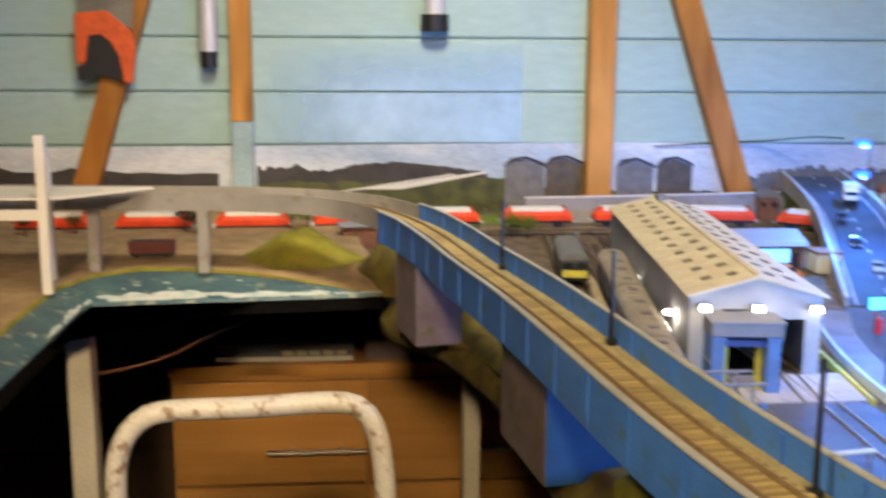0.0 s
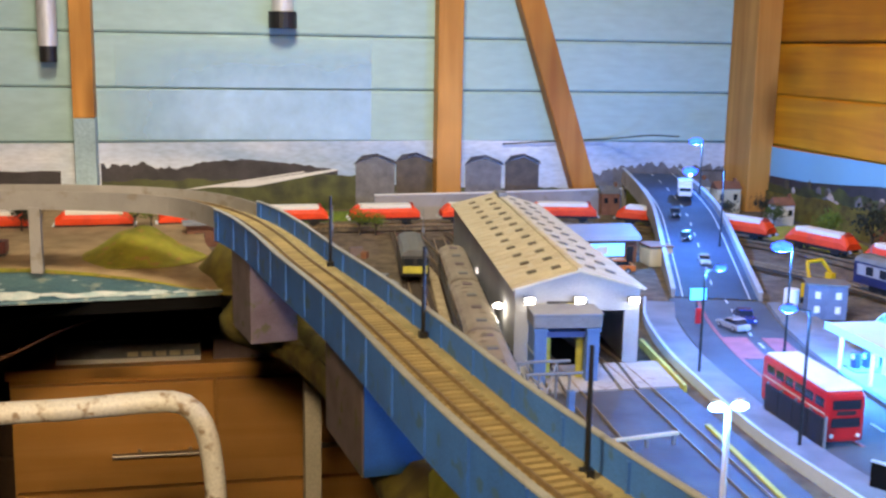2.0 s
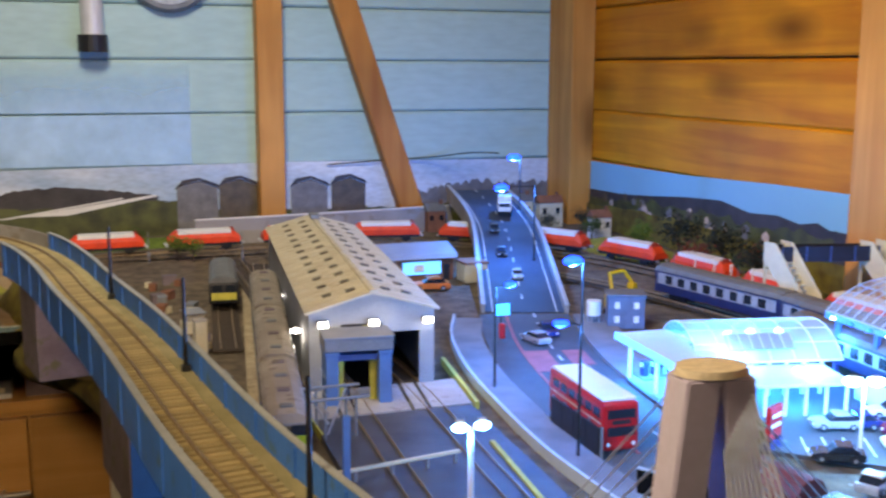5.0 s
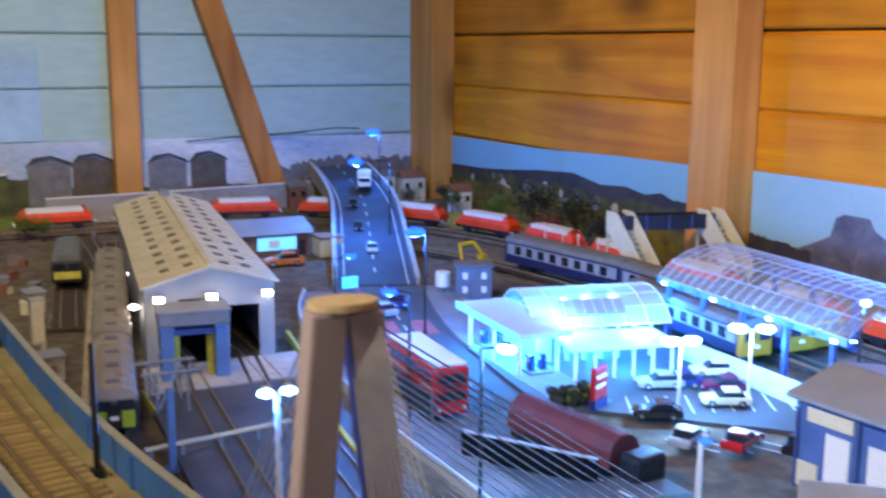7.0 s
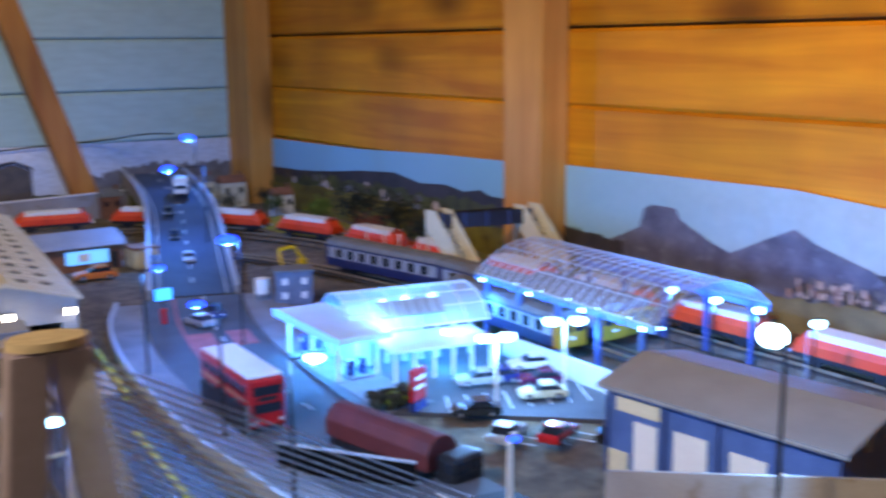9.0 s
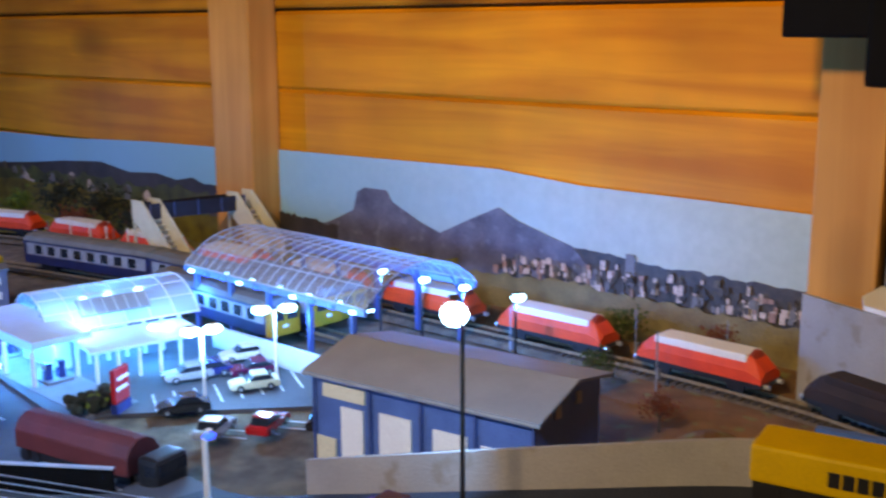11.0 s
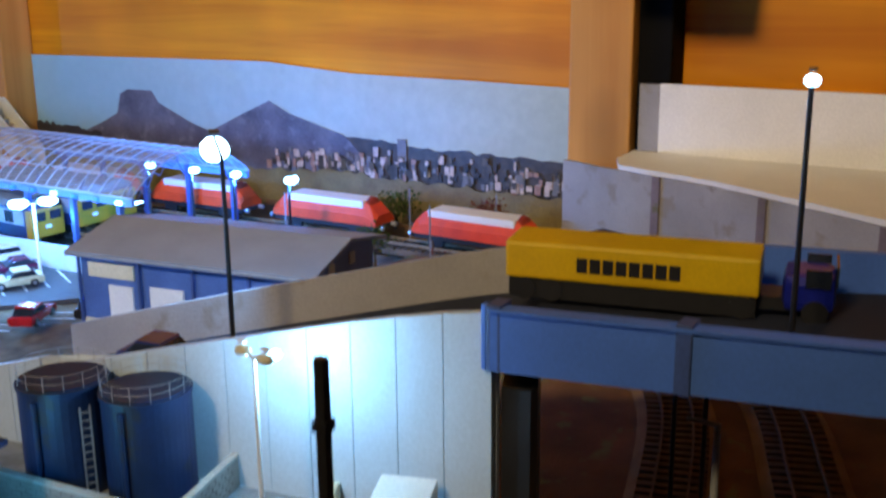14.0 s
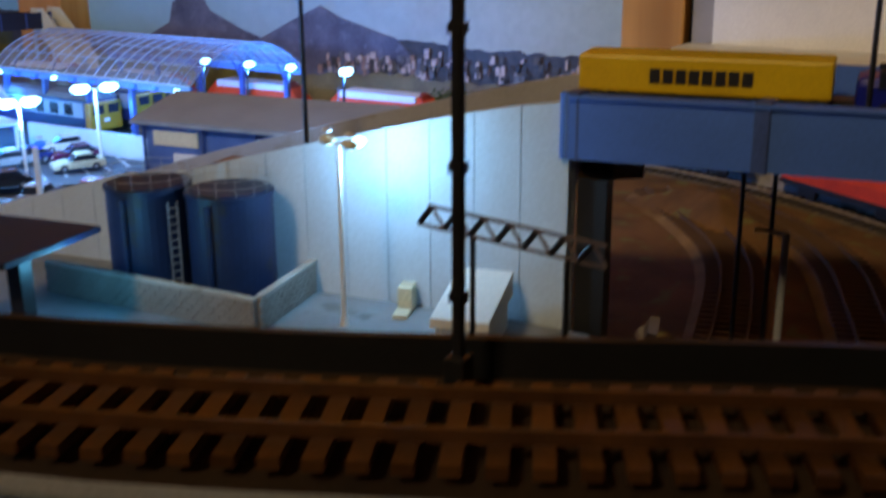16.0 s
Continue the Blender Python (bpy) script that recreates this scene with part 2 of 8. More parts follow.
M_CREAM = mat("cream_card", (0.66, 0.60, 0.42), (0.55, 0.49, 0.33), 0.65, scale=40, fine=800)
M_ROOF = mat("weathered_pale_sheet_roof", (0.58, 0.52, 0.38), (0.47, 0.41, 0.29), 0.75, scale=35, fine=900, bump=0.2, wear=(0.52, 0.49, 0.40))
M_SHEDGREY = mat("grey_sheet_cladding", (0.34, 0.35, 0.36), (0.27, 0.28, 0.29), 0.65, scale=30, fine=700)
# near-black; also stands in for shade in openings, the well and beside a post
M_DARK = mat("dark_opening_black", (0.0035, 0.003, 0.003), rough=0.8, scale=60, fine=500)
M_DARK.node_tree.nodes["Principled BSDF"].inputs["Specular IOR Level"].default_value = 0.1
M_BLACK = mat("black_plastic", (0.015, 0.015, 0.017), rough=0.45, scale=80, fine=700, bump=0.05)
M_WASHBLUE = mat("wash_plant_blue", (0.10, 0.20, 0.42), (0.08, 0.16, 0.34), 0.5, scale=50, fine=900)
M_NAVYDK = mat("near_black_navy_paint", (0.010, 0.012, 0.030), (0.006, 0.007, 0.018), 0.6, scale=50, fine=800)
M_NAVY = mat("navy_coach_paint", (0.015, 0.022, 0.085), rough=0.35, scale=60, fine=900, bump=0.05)
M_COACHBAND = mat("coach_pale_grey_band", (0.30, 0.32, 0.36), rough=0.4, scale=60, fine=900, bump=0.05)
M_COACHROOF = mat("coach_roof_grey", (0.16, 0.165, 0.17), rough=0.6, scale=70, fine=900)
M_ORANGE = mat("orange_hood_tarpaulin", (0.80, 0.060, 0.006), (0.62, 0.040, 0.004), 0.60, scale=50, fine=900, bump=0.15)
M_HOOP = mat("deep_red_hood_end", (0.36, 0.035, 0.012), (0.24, 0.02, 0.008), 0.6, scale=60, fine=900, bump=0.2)
M_HOODDARK = mat("dark_brown_tarpaulin", (0.030, 0.014, 0.010), (0.015, 0.008, 0.006), 0.8, scale=50, fine=900, bump=0.3)
M_RED = mat("bus_red", (0.55, 0.012, 0.014), (0.44, 0.01, 0.012), 0.28, scale=60, fine=800, bump=0.03, coat=0.4)
M_REDDARK = mat("maroon_tarpaulin", (0.15, 0.028, 0.026), (0.10, 0.02, 0.02), 0.6, scale=40, fine=700, bump=0.2)
M_YELLOW = mat("lorry_yellow", (0.66, 0.42, 0.008), (0.56, 0.35, 0.007), 0.4, scale=40, fine=800, bump=0.04, grit=0.25)
M_NOSE = mat("warning_yellow_front", (0.40, 0.19, 0.008), (0.32, 0.15, 0.006), 0.4, scale=60, fine=900, bump=0.04)
M_YLINE = mat("yellow_line_paint", (0.62, 0.55, 0.08), rough=0.7, scale=80, fine=1200)
M_WLINE = mat("white_line_paint", (0.72, 0.72, 0.70), rough=0.7, scale=80, fine=1200)
M_PINK = mat("faded_red_surfacing", (0.42, 0.12, 0.12), rough=0.8, scale=60, fine=1200)
M_TANK = mat("tank_blue_grey_paint", (0.007, 0.026, 0.090), (0.005, 0.017, 0.060), 0.5, scale=40, fine=800, bump=0.06, wear=(0.018, 0.026, 0.045))
M_BUND = mat("brick_card_bund", (0.30, 0.26, 0.23), (0.22, 0.185, 0.16), 0.85, scale=60, fine=1200, bump=0.3)
M_STEEL = mat("galvanised_steel", (0.5, 0.52, 0.54), rough=0.4, metal=0.6, scale=80, fine=900, bump=0.05)
M_UNITBLUE = mat("unit_blue_cladding", (0.075, 0.145, 0.37), (0.055, 0.11, 0.29), 0.55, scale=40, fine=800)
M_UNITROOF = mat("unit_grey_roof", (0.27, 0.285, 0.32), (0.225, 0.24, 0.27), 0.7, scale=30, fine=900, bump=0.15, grit=0.25)
M_BRICK = mat("brown_brick_paper", (0.26, 0.11, 0.06), (0.18, 0.075, 0.04), 0.85, scale=70, fine=1300, bump=0.2)
M_GREY = mat("mid_grey_plastic", (0.22, 0.23, 0.25), rough=0.6, scale=60, fine=800)
M_ALU = mat("brushed_aluminium_tube", (0.74, 0.74, 0.75), rough=0.35, metal=0.25, scale=20, fine=400, bump=0.05, stretch=(1, 1, 0.1))
M_SAWO = mat("orange_saw_handle", (0.85, 0.13, 0.03), rough=0.4, scale=60, fine=500, bump=0.03)
M_SAWB = mat("saw_blade_steel", (0.34, 0.33, 0.32), rough=0.35, metal=0.8, scale=20, fine=300)
M_OAK = pine("oak_effect_drawer_front", (0.52, 0.27, 0.085), (0.45, 0.22, 0.06), along=0, rough=0.45)
M_CHROME = mat("satin_bar_handle", (0.55, 0.5, 0.46), rough=0.3, metal=0.9, scale=60, fine=600, bump=0.02)
M_TUBE = mat("chipped_white_tube_paint", (0.74, 0.71, 0.64), (0.66, 0.62, 0.54), 0.45, scale=30, fine=400, wear=(0.33, 0.24, 0.16))
M_LEG = mat("table_leg_cream", (0.50, 0.47, 0.38), (0.42, 0.39, 0.31), 0.7, scale=18, fine=300)
M_SEA = mat("painted_sea", (0.035, 0.095, 0.135), (0.080, 0.170, 0.190), 0.40, scale=22, fine=260, bump=0.5, wear=(0.26, 0.30, 0.25))
M_FOAM = mat("painted_surf_white", (0.75, 0.78, 0.76), (0.45, 0.58, 0.58), 0.6, scale=60, fine=500, bump=0.5)
M_TREE = mat("foliage_green_flock", (0.075, 0.115, 0.02), (0.035, 0.055, 0.012), 0.95, scale=90, fine=1500, bump=0.8)
M_TREEB = mat("foliage_rust_flock", (0.22, 0.045, 0.015), (0.12, 0.03, 0.012), 0.95, scale=90, fine=1500, bump=0.8)
M_TREED = mat("foliage_dark_flock", (0.035, 0.04, 0.018), (0.018, 0.02, 0.01), 0.95, scale=90, fine=1500, bump=0.8)
M_TREEL = mat("foliage_lime_flock", (0.17, 0.24, 0.025), (0.09, 0.14, 0.015), 0.95, scale=90, fine=1500, bump=0.8)
M_TRUNK = mat("twig_bark", (0.07, 0.05, 0.035), rough=0.9, scale=80, fine=900)
M_GLASS = glass("canopy_glazing", (0.40, 0.42, 0.52), 0.40)
M_WINDOW = mat("dark_window_glazing", (0.02, 0.025, 0.035), rough=0.12, scale=40, fine=300, bump=0.0)
M_ROOFWIN = mat("dusty_roof_glazing", (0.13, 0.105, 0.070), (0.075, 0.060, 0.040), 0.6, scale=90, fine=700, bump=0.05)
M_PYLON = mat("pylon_grey_card", (0.62, 0.57, 0.78), (0.54, 0.49, 0.68), 0.7, scale=14, fine=400, bump=0.05, grit=0.2)
M_PYTOP = mat("pylon_bare_wood_end", (0.80, 0.70, 0.56), (0.66, 0.56, 0.42), 0.8, scale=60, fine=700)
M_CABLE = mat("white_stay_thread", (0.72, 0.80, 0.98), rough=0.6, scale=60, fine=400, bump=0)
G_LED = glow("blue_led", (0.005, 0.055, 1.0), 7.0)
G_COOL = glow("cool_led", (0.25, 0.62, 1.0), 26.0)
G_WARM = glow("warm_white_led", (1.0, 0.94, 0.88), 20)
G_BIG = glow("bright_floodlight_led", (0.35, 0.75, 1.0), 40)
G_SCREEN = glow("lit_blue_sign", (0.12, 0.45, 1.0), 2.2)

# ---- building helpers ----
def mesh_object(name, bm, material, smooth=False):
    me = bpy.data.meshes.new(name)
    bmesh.ops.recalc_face_normals(bm, faces=bm.faces)
    bm.to_mesh(me)
    bm.free()
    me.materials.append(material)
    if smooth:
        for p in me.polygons:
            p.use_smooth = True
    return new(name, me)


def thing(name, label, category, at=(0, 0, 0), turn=0, group="", kind=""):
    ob = new(name)
    ob.empty_display_size = 0.01
    ob.matrix_world = pose(*at, 0, 0, turn)
    return tagged(ob, label, category, group, kind)


def part(name, bm, material, parent=None, label="", smooth=False):
    ob = mesh_object(name, bm, material, smooth)
    if parent is not None:
        ob.parent = parent
    if label:
        ob["label"] = label
    return ob


def structure(name, bm, material, label, smooth=False):
    return tagged(mesh_object(name, bm, material, smooth), label, "", "", "structure")


def box(bm, x0, x1, y0, y1, z0, z1, m=None, bev=0.0):
    c = Matrix.Translation(((x0 + x1) / 2, (y0 + y1) / 2, (z0 + z1) / 2)) @ Matrix.Diagonal((abs(x1 - x0), abs(y1 - y0), abs(z1 - z0), 1))
    r = bmesh.ops.create_cube(bm, size=1, matrix=(m @ c) if m is not None else c)
    if bev:
        edges = {e for v in r["verts"] for e in v.link_edges}
        bmesh.ops.bevel(bm, geom=list(edges), offset=bev, segments=2, affect="EDGES", profile=0.6)
    return bm


def cyl(bm, a, b, r0, r1=None, n=10, caps=True):
    a, b = Vector(a), Vector(b)
    d = b - a
    r1 = r0 if r1 is None else r1
    m = Matrix.Translation((a + b) / 2) @ d.to_track_quat("Z", "Y").to_matrix().to_4x4()
    bmesh.ops.create_cone(bm, cap_ends=caps, segments=n, radius1=r0, radius2=r1, depth=d.length, matrix=m)
    return bm


def ball(bm, c, r, sub=2, sq=(1, 1, 1)):
    bmesh.ops.create_icosphere(bm, subdivisions=sub, radius=r, matrix=Matrix.Translation(c) @ Matrix.Diagonal((*sq, 1)))
    return bm


def prism(bm, pts, z0, z1):
    """An upright prism over a polygon; z0 and z1 may be functions of (x, y)."""
    f0 = z0 if callable(z0) else (lambda x, y: z0)
    f1 = z1 if callable(z1) else (lambda x, y: z1)
    lo = [bm.verts.new((x, y, f0(x, y))) for x, y in pts]
    hi = [bm.verts.new((x, y, f1(x, y))) for x, y in pts]
    bm.faces.new(lo[::-1])
    bm.faces.new(hi)
    n = len(pts)
    for i in range(n):
        bm.faces.new((lo[i], lo[(i + 1) % n], hi[(i + 1) % n], hi[i]))
    return bm


def extrude_xz(bm, pts, y0, y1, m=None):
    """A profile in x and z, drawn out from y0 to y1."""
    m = m or Matrix.Identity(4)
    a = [bm.verts.new(m @ Vector((x, y0, z))) for x, z in pts]
    b = [bm.verts.new(m @ Vector((x, y1, z))) for x, z in pts]
    bm.faces.new(a)
    bm.faces.new(b[::-1])
    n = len(pts)
    for i in range(n):
        bm.faces.new((a[i], b[i], b[(i + 1) % n], a[(i + 1) % n]))
    return bm


def smooth_path(pts, step=0.02):
    """A Catmull-Rom line through points, cut into even steps."""
    P = [Vector(p if len(p) == 3 else (*p, 0)) for p in pts]
    P = [2 * P[0] - P[1]] + P + [2 * P[-1] - P[-2]]
    fine = []
    for i in range(1, len(P) - 2):
        for k in range(24):
            t = k / 24
            a, b, c, d = P[i - 1], P[i], P[i + 1], P[i + 2]
            fine.append(0.5 * (2 * b + (c - a) * t + (2 * a - 5 * b + 4 * c - d) * t * t + (3 * b - a - 3 * c + d) * t ** 3))
    fine.append(P[-2])
    out, left = [fine[0]], step
    for a, b in zip(fine, fine[1:]):
        while (b - a).length >= left:
            a = a + (b - a).normalized() * left
            out.append(a)
            left = step
        left -= (b - a).length
    if (out[-1] - fine[-1]).length > step * 0.4:
        out.append(fine[-1])
    return out


def frames_of(path):
    for i, p in enumerate(path):
        d = path[min(i + 1, len(path) - 1)] - path[max(i - 1, 0)]
        yield p, d.normalized(), Vector((d.y, -d.x, 0)).normalized()


def sweep(bm, path, profile):
    """A closed profile of (across, up), across to the right of the way, carried along a path."""
    rings = [[bm.verts.new(p + s * u + Vector((0, 0, h))) for u, h in profile] for p, d, s in frames_of(path)]
    n = len(profile)
    for a, b in zip(rings, rings[1:]):
        for i in range(n):
            bm.faces.new((a[i], a[(i + 1) % n], b[(i + 1) % n], b[i]))
    bm.faces.new(rings[0][::-1])
    bm.faces.new(rings[-1])
    return bm


def strip(bm, path, u0, u1, h0, h1):
    return sweep(bm, path, [(u0, h0), (u1, h0), (u1, h1), (u0, h1)])


def track(name, pts, label, sleeper_mat, singles=0, spacing=0.0075, ballast=None, ballast_mat=None, rail_mat=None, shade_below=None):
    """Rails at the OO gauge on sleepers; the first `singles` sleepers are pieces of their own."""
    path = smooth_path(pts, 0.012)
    tr = thing(name, label, "track", kind="structure")
    if ballast:
        part("ballast_bed", sweep(bmesh.new(), path, [(-ballast, 0), (ballast, 0), (ballast * 0.7, 0.003), (-ballast * 0.7, 0.003)]), ballast_mat or M_BALLAST, tr)
    # below this y, rails and sleepers take colours darkened for shade
    kd = next(i for i, p in enumerate(path) if p.y > shade_below) if shade_below else 0
    for u in (-0.00825, 0.00825):
        if shade_below:
            part("rail", strip(bmesh.new(), path[:kd + 1], u - 0.0006, u + 0.0006, 0.0045, 0.0072), M_SLEEPN, tr)
        part("rail", strip(bmesh.new(), path[kd:], u - 0.0006, u + 0.0006, 0.0045, 0.0072), rail_mat or M_RAIL, tr)
    fine = smooth_path(pts, spacing)
    one = bpy.data.meshes.new("sleeper")
    b = bmesh.new()
    box(b, -0.0165, 0.0165, -0.0019, 0.0019, 0.0022, 0.0046)
    b.to_mesh(one)
    b.free()
    one.materials.append(sleeper_mat)
    dark = one.copy()
    dark.materials[0] = M_SLEEPN
    rest = bmesh.new()
    for i, (p, d, s) in enumerate(frames_of(fine)):
        m = Matrix.Translation(p) @ pose(0, 0, 0, 0, 0, math.degrees(math.atan2(s.y, s.x)))
        if i < singles:
            o = new("sleeper", dark if shade_below and p.y < shade_below else one)
            o.parent, o.matrix_basis = tr, m
        else:
            box(rest, -0.0165, 0.0165, -0.0019, 0.0019, 0.0022, 0.0046, m)
    if len(rest.verts):
        tagged(part("far_sleepers", rest, sleeper_mat, tr), kind="stuff")
    else:
        rest.free()
    return tr


def tube_along(bm, pts, r, n=8, closed=False):
    """One continuous round tube through the points."""
    pts = [Vector(p) for p in pts]
    rings = []
    for i, p in enumerate(pts):
        a = pts[i - 1] if (closed or i) else p
        b = pts[(i + 1) % len(pts)] if (closed or i < len(pts) - 1) else p
        d = (b - a).normalized()
        u = d.cross(Vector((0, 0, 1)))
        u = u.normalized() if u.length > 0.05 else Vector((1, 0, 0))
        w = u.cross(d).normalized()
        rings.append([bm.verts.new(p + (u * math.cos(2 * math.pi * k / n) + w * math.sin(2 * math.pi * k / n)) * r) for k in range(n)])
    pairs = list(zip(rings, rings[1:])) + ([(rings[-1], rings[0])] if closed else [])
    for a, b in pairs:
        for k in range(n):
            bm.faces.new((a[k], a[(k + 1) % n], b[(k + 1) % n], b[k]))
    return bm

# ---- the shed: floor, walls, ceiling, uprights ----
X0, X1, Y0, Y1, TOP = -1.70, 1.24, -1.60, 1.91, 2.20
GROUND = 0.860
structure("floor", box(bmesh.new(), X0, X1 + 0.03, Y0, Y1 + 0.03, -0.05, 0.0), M_FLOOR, "dark worn shed floor under the layout")
structure("ceiling", box(bmesh.new(), X0 - 0.05, X1 + 0.05, Y0 - 0.05, Y1 + 0.05, TOP, TOP + 0.04), M_CEIL, "unseen shed ceiling, kept dark to cut bounced light")
structure("wall_west", box(bmesh.new(), X0 - 0.04, X0, Y0, Y1 + 0.03, 0, TOP), M_PLAIN, "plain boarded wall behind the camera")
structure("wall_south", box(bmesh.new(), X0, X1 + 0.03, Y0 - 0.04, Y0, 0, TOP), M_PLAIN, "plain boarded wall behind the camera")
wall_n = structure("wall_north", box(bmesh.new(), X0, X1 + 0.03, Y1 + 0.012, Y1 + 0.03, 0, TOP), M_PLAIN, "shed wall of pale blue-green painted shiplap boards")
wall_e = structure("wall_east", box(bmesh.new(), X1 + 0.012, X1 + 0.03, Y0, Y1 + 0.012, 0, TOP), M_PLAIN, "shed wall of varnished pine shiplap boards")


def shiplap(length, high, along):
    """One board with a shadow gap under its rounded lower edge."""
    bm = bmesh.new()
    prof = [(0.0, 0.004), (0.002, 0.0012), (0.004, 0.0), (0.012, 0.0), (0.012, high - 0.0015), (0.005, high - 0.0015), (0.0, high - 0.006)]
    for k, x in enumerate((0, length)):
        prof_v = [bm.verts.new((x, d, z) if along == "x" else (d, x, z)) for d, z in prof]
        bm.faces.new(prof_v)
    bm.verts.ensure_lookup_table()
    n = len(prof)
    for i in range(n):
        bm.faces.new((bm.verts[i], bm.verts[(i + 1) % n], bm.verts[n + (i + 1) % n], bm.verts[n + i]))
    return bm


BOARD = 0.0985
for k in range(-10, 13):
    z = 1.0865 + BOARD * k
    if z < 0 or z + BOARD > TOP + 0.02:
        continue
    # low boards get a dark colour in place of the shade below the layout
    if z < 0.75:
        o = part("board", shiplap(X1 - X0, BOARD, "x"), M_PLAIN, wall_n, "board coloured dark for the shade under the layout")
    else:
        o = part("board", shiplap(X1 - X0, BOARD, "x"), M_NWALL, wall_n)
    o.location = (X0, Y1, z)
    o = part("board", shiplap(Y1 - Y0, BOARD, "y"), M_PINE, wall_e)
    o.location = (X1, Y0, z + (0.004 if k else 0.002))

# uprights and braces of the frame
def upright(name, x0, x1, y0, y1, z0, z1, material, label, painted=None):
    ob = structure(name, box(bmesh.new(), x0, x1, y0, y1, z0, z1, bev=0.002), material, label)
    if painted is not None:
        part("painted_foot", box(bmesh.new(), x0, x1, y0, y1, painted, z0 - 0.0005, bev=0.002), M_POSTPAINT, ob, "foot painted pale blue like the sky")
    return ob


upright("wall_post_1", 0.584, 0.632, 1.868, Y1 - 0.001, 0.0, TOP, M_POST, "planed pine upright with a knot on the painted wall")
upright("wall_post_2", -0.070, -0.033, 1.868, Y1 - 0.001, 1.034, TOP, M_POST, "planed pine upright with its foot painted pale blue", 0.0)
upright("wall_post_3", 1.190, X1 - 0.001, 1.800, Y1 - 0.001, 0.0, TOP, M_POST, "broad pine corner post between the two walls")
upright("wall_post_4", 1.194, X1 - 0.001, 0.910, 0.990, 0.0, TOP, M_POST, "pine upright on the varnished board wall")
upright("wall_post_5", 1.194, X1 - 0.001, 0.130, 0.186, 0.0, TOP, M_POST, "dark-edged pine upright beside the white shelf")
# the shadow beside the upright is put into this batten's black colour
structure("wall_post_6", box(bmesh.new(), 1.206, X1 - 0.001, 0.100, 0.1292, 0.0, TOP, bev=0.002), M_DARK, "batten beside the pine upright, coloured black for the shade there")


def brace(name, foot, head, y0, y1, width, label):
    bm = bmesh.new()
    (xa, za), (xb, zb) = foot, head
    d = Vector((xb - xa, zb - za)).normalized() * width / 2
    pts = [(xa + d.y, za - d.x), (xb + d.y, zb - d.x), (xb - d.y, zb + d.x), (xa - d.y, za + d.x)]
    extrude_xz(bm, pts, y0, y1)
    bmesh.ops.bevel(bm, geom=bm.edges[:], offset=0.0015, segments=1, affect="EDGES")
    structure(name, bm, M_BRACE, label)


brace("brace_1", (0.893, 0.87), (0.548, 1.90), 1.872, Y1 - 0.002, 0.046, "slanting pine brace with a dark knot on the wall")
brace("brace_2", (-0.360, 0.84), (0.02, 2.05), 1.873, Y1 - 0.002, 0.044, "slanting pine brace behind the hanging saw")

# backdrop sheets
def sheet(name, pts, y=None, x=None, mat_=None, label="", parent=None):
    bm = bmesh.new()
    vs = []
    for u, z in pts:
        vs.append(bm.verts.new((u, y, z) if y is not None else (x, u, z)))
    f = bm.faces.new(vs)
    r = bmesh.ops.extrude_face_region(bm, geom=[f])
    for v in r["geom"]:
        if isinstance(v, bmesh.types.BMVert):
            v.co += Vector((0, 0.0006, 0) if y is not None else (0.0006, 0, 0))
    return part(name, bm, mat_, parent, label)


M_SKYN = mat("printed_cloud_sky", (0.78, 0.80, 0.85), (0.34, 0.45, 0.60), 0.5, scale=6, fine=120, bump=0.02, stretch=(0.5, 1, 1.6))
M_SKYPALE = mat("painted_sky_blue_wash", (0.52, 0.75, 0.97), (0.48, 0.70, 0.92), 0.65, scale=3, fine=60, bump=0.02, grit=0.2)
# the brush strokes of the wash thin out unevenly
wash = M_SKYPALE.node_tree
wn, wr, wco = wash.nodes.new("ShaderNodeTexNoise"), wash.nodes.new("ShaderNodeMapRange"), wash.nodes.new("ShaderNodeTexCoord")
wn.inputs["Scale"].default_value, wn.inputs["Detail"].default_value = 14.0, 5
wr.inputs[1].default_value, wr.inputs[2].default_value, wr.inputs[3].default_value, wr.inputs[4].default_value = 0.25, 0.65, 0.45, 0.80
wash.links.new(wco.outputs["Object"], wn.inputs["Vector"])
wash.links.new(wn.outputs[0], wr.inputs[0])
wz, wf, wx, wm, wm2 = (wash.nodes.new(k) for k in ("ShaderNodeSeparateXYZ", "ShaderNodeMapRange", "ShaderNodeMapRange", "ShaderNodeMath", "ShaderNodeMath"))
wf.inputs[1].default_value, wf.inputs[2].default_value, wf.inputs[3].default_value, wf.inputs[4].default_value = 1.075, 1.178, 1.0, 0.0
wx.inputs[1].default_value, wx.inputs[2].default_value = -0.04, 0.16
for node in (wm, wm2):
    node.operation = "MULTIPLY"
wash.links.new(wco.outputs["Object"], wz.inputs[0])
wash.links.new(wz.outputs["Z"], wf.inputs[0])
wash.links.new(wz.outputs["X"], wx.inputs[0])
wash.links.new(wr.outputs[0], wm.inputs[0])
wash.links.new(wf.outputs[0], wm.inputs[1])
wash.links.new(wm.outputs[0], wm2.inputs[0])
wash.links.new(wx.outputs[0], wm2.inputs[1])
wash.links.new(wm2.outputs[0], wash.nodes["Principled BSDF"].inputs["Alpha"])
M_SKYE = mat("printed_blue_sky", (0.43, 0.50, 0.46), (0.34, 0.41, 0.38), 0.55, scale=5, fine=100, bump=0.02, spec=0.35, grit=0.25)
# blue lamp light on the print is put into its colour, away from the town
sky = M_SKYE.node_tree
sb = sky.nodes["Principled BSDF"]
sco, sxyz, srange, smix = (sky.nodes.new(k) for k in ("ShaderNodeTexCoord", "ShaderNodeSeparateXYZ", "ShaderNodeMapRange", "ShaderNodeMix"))
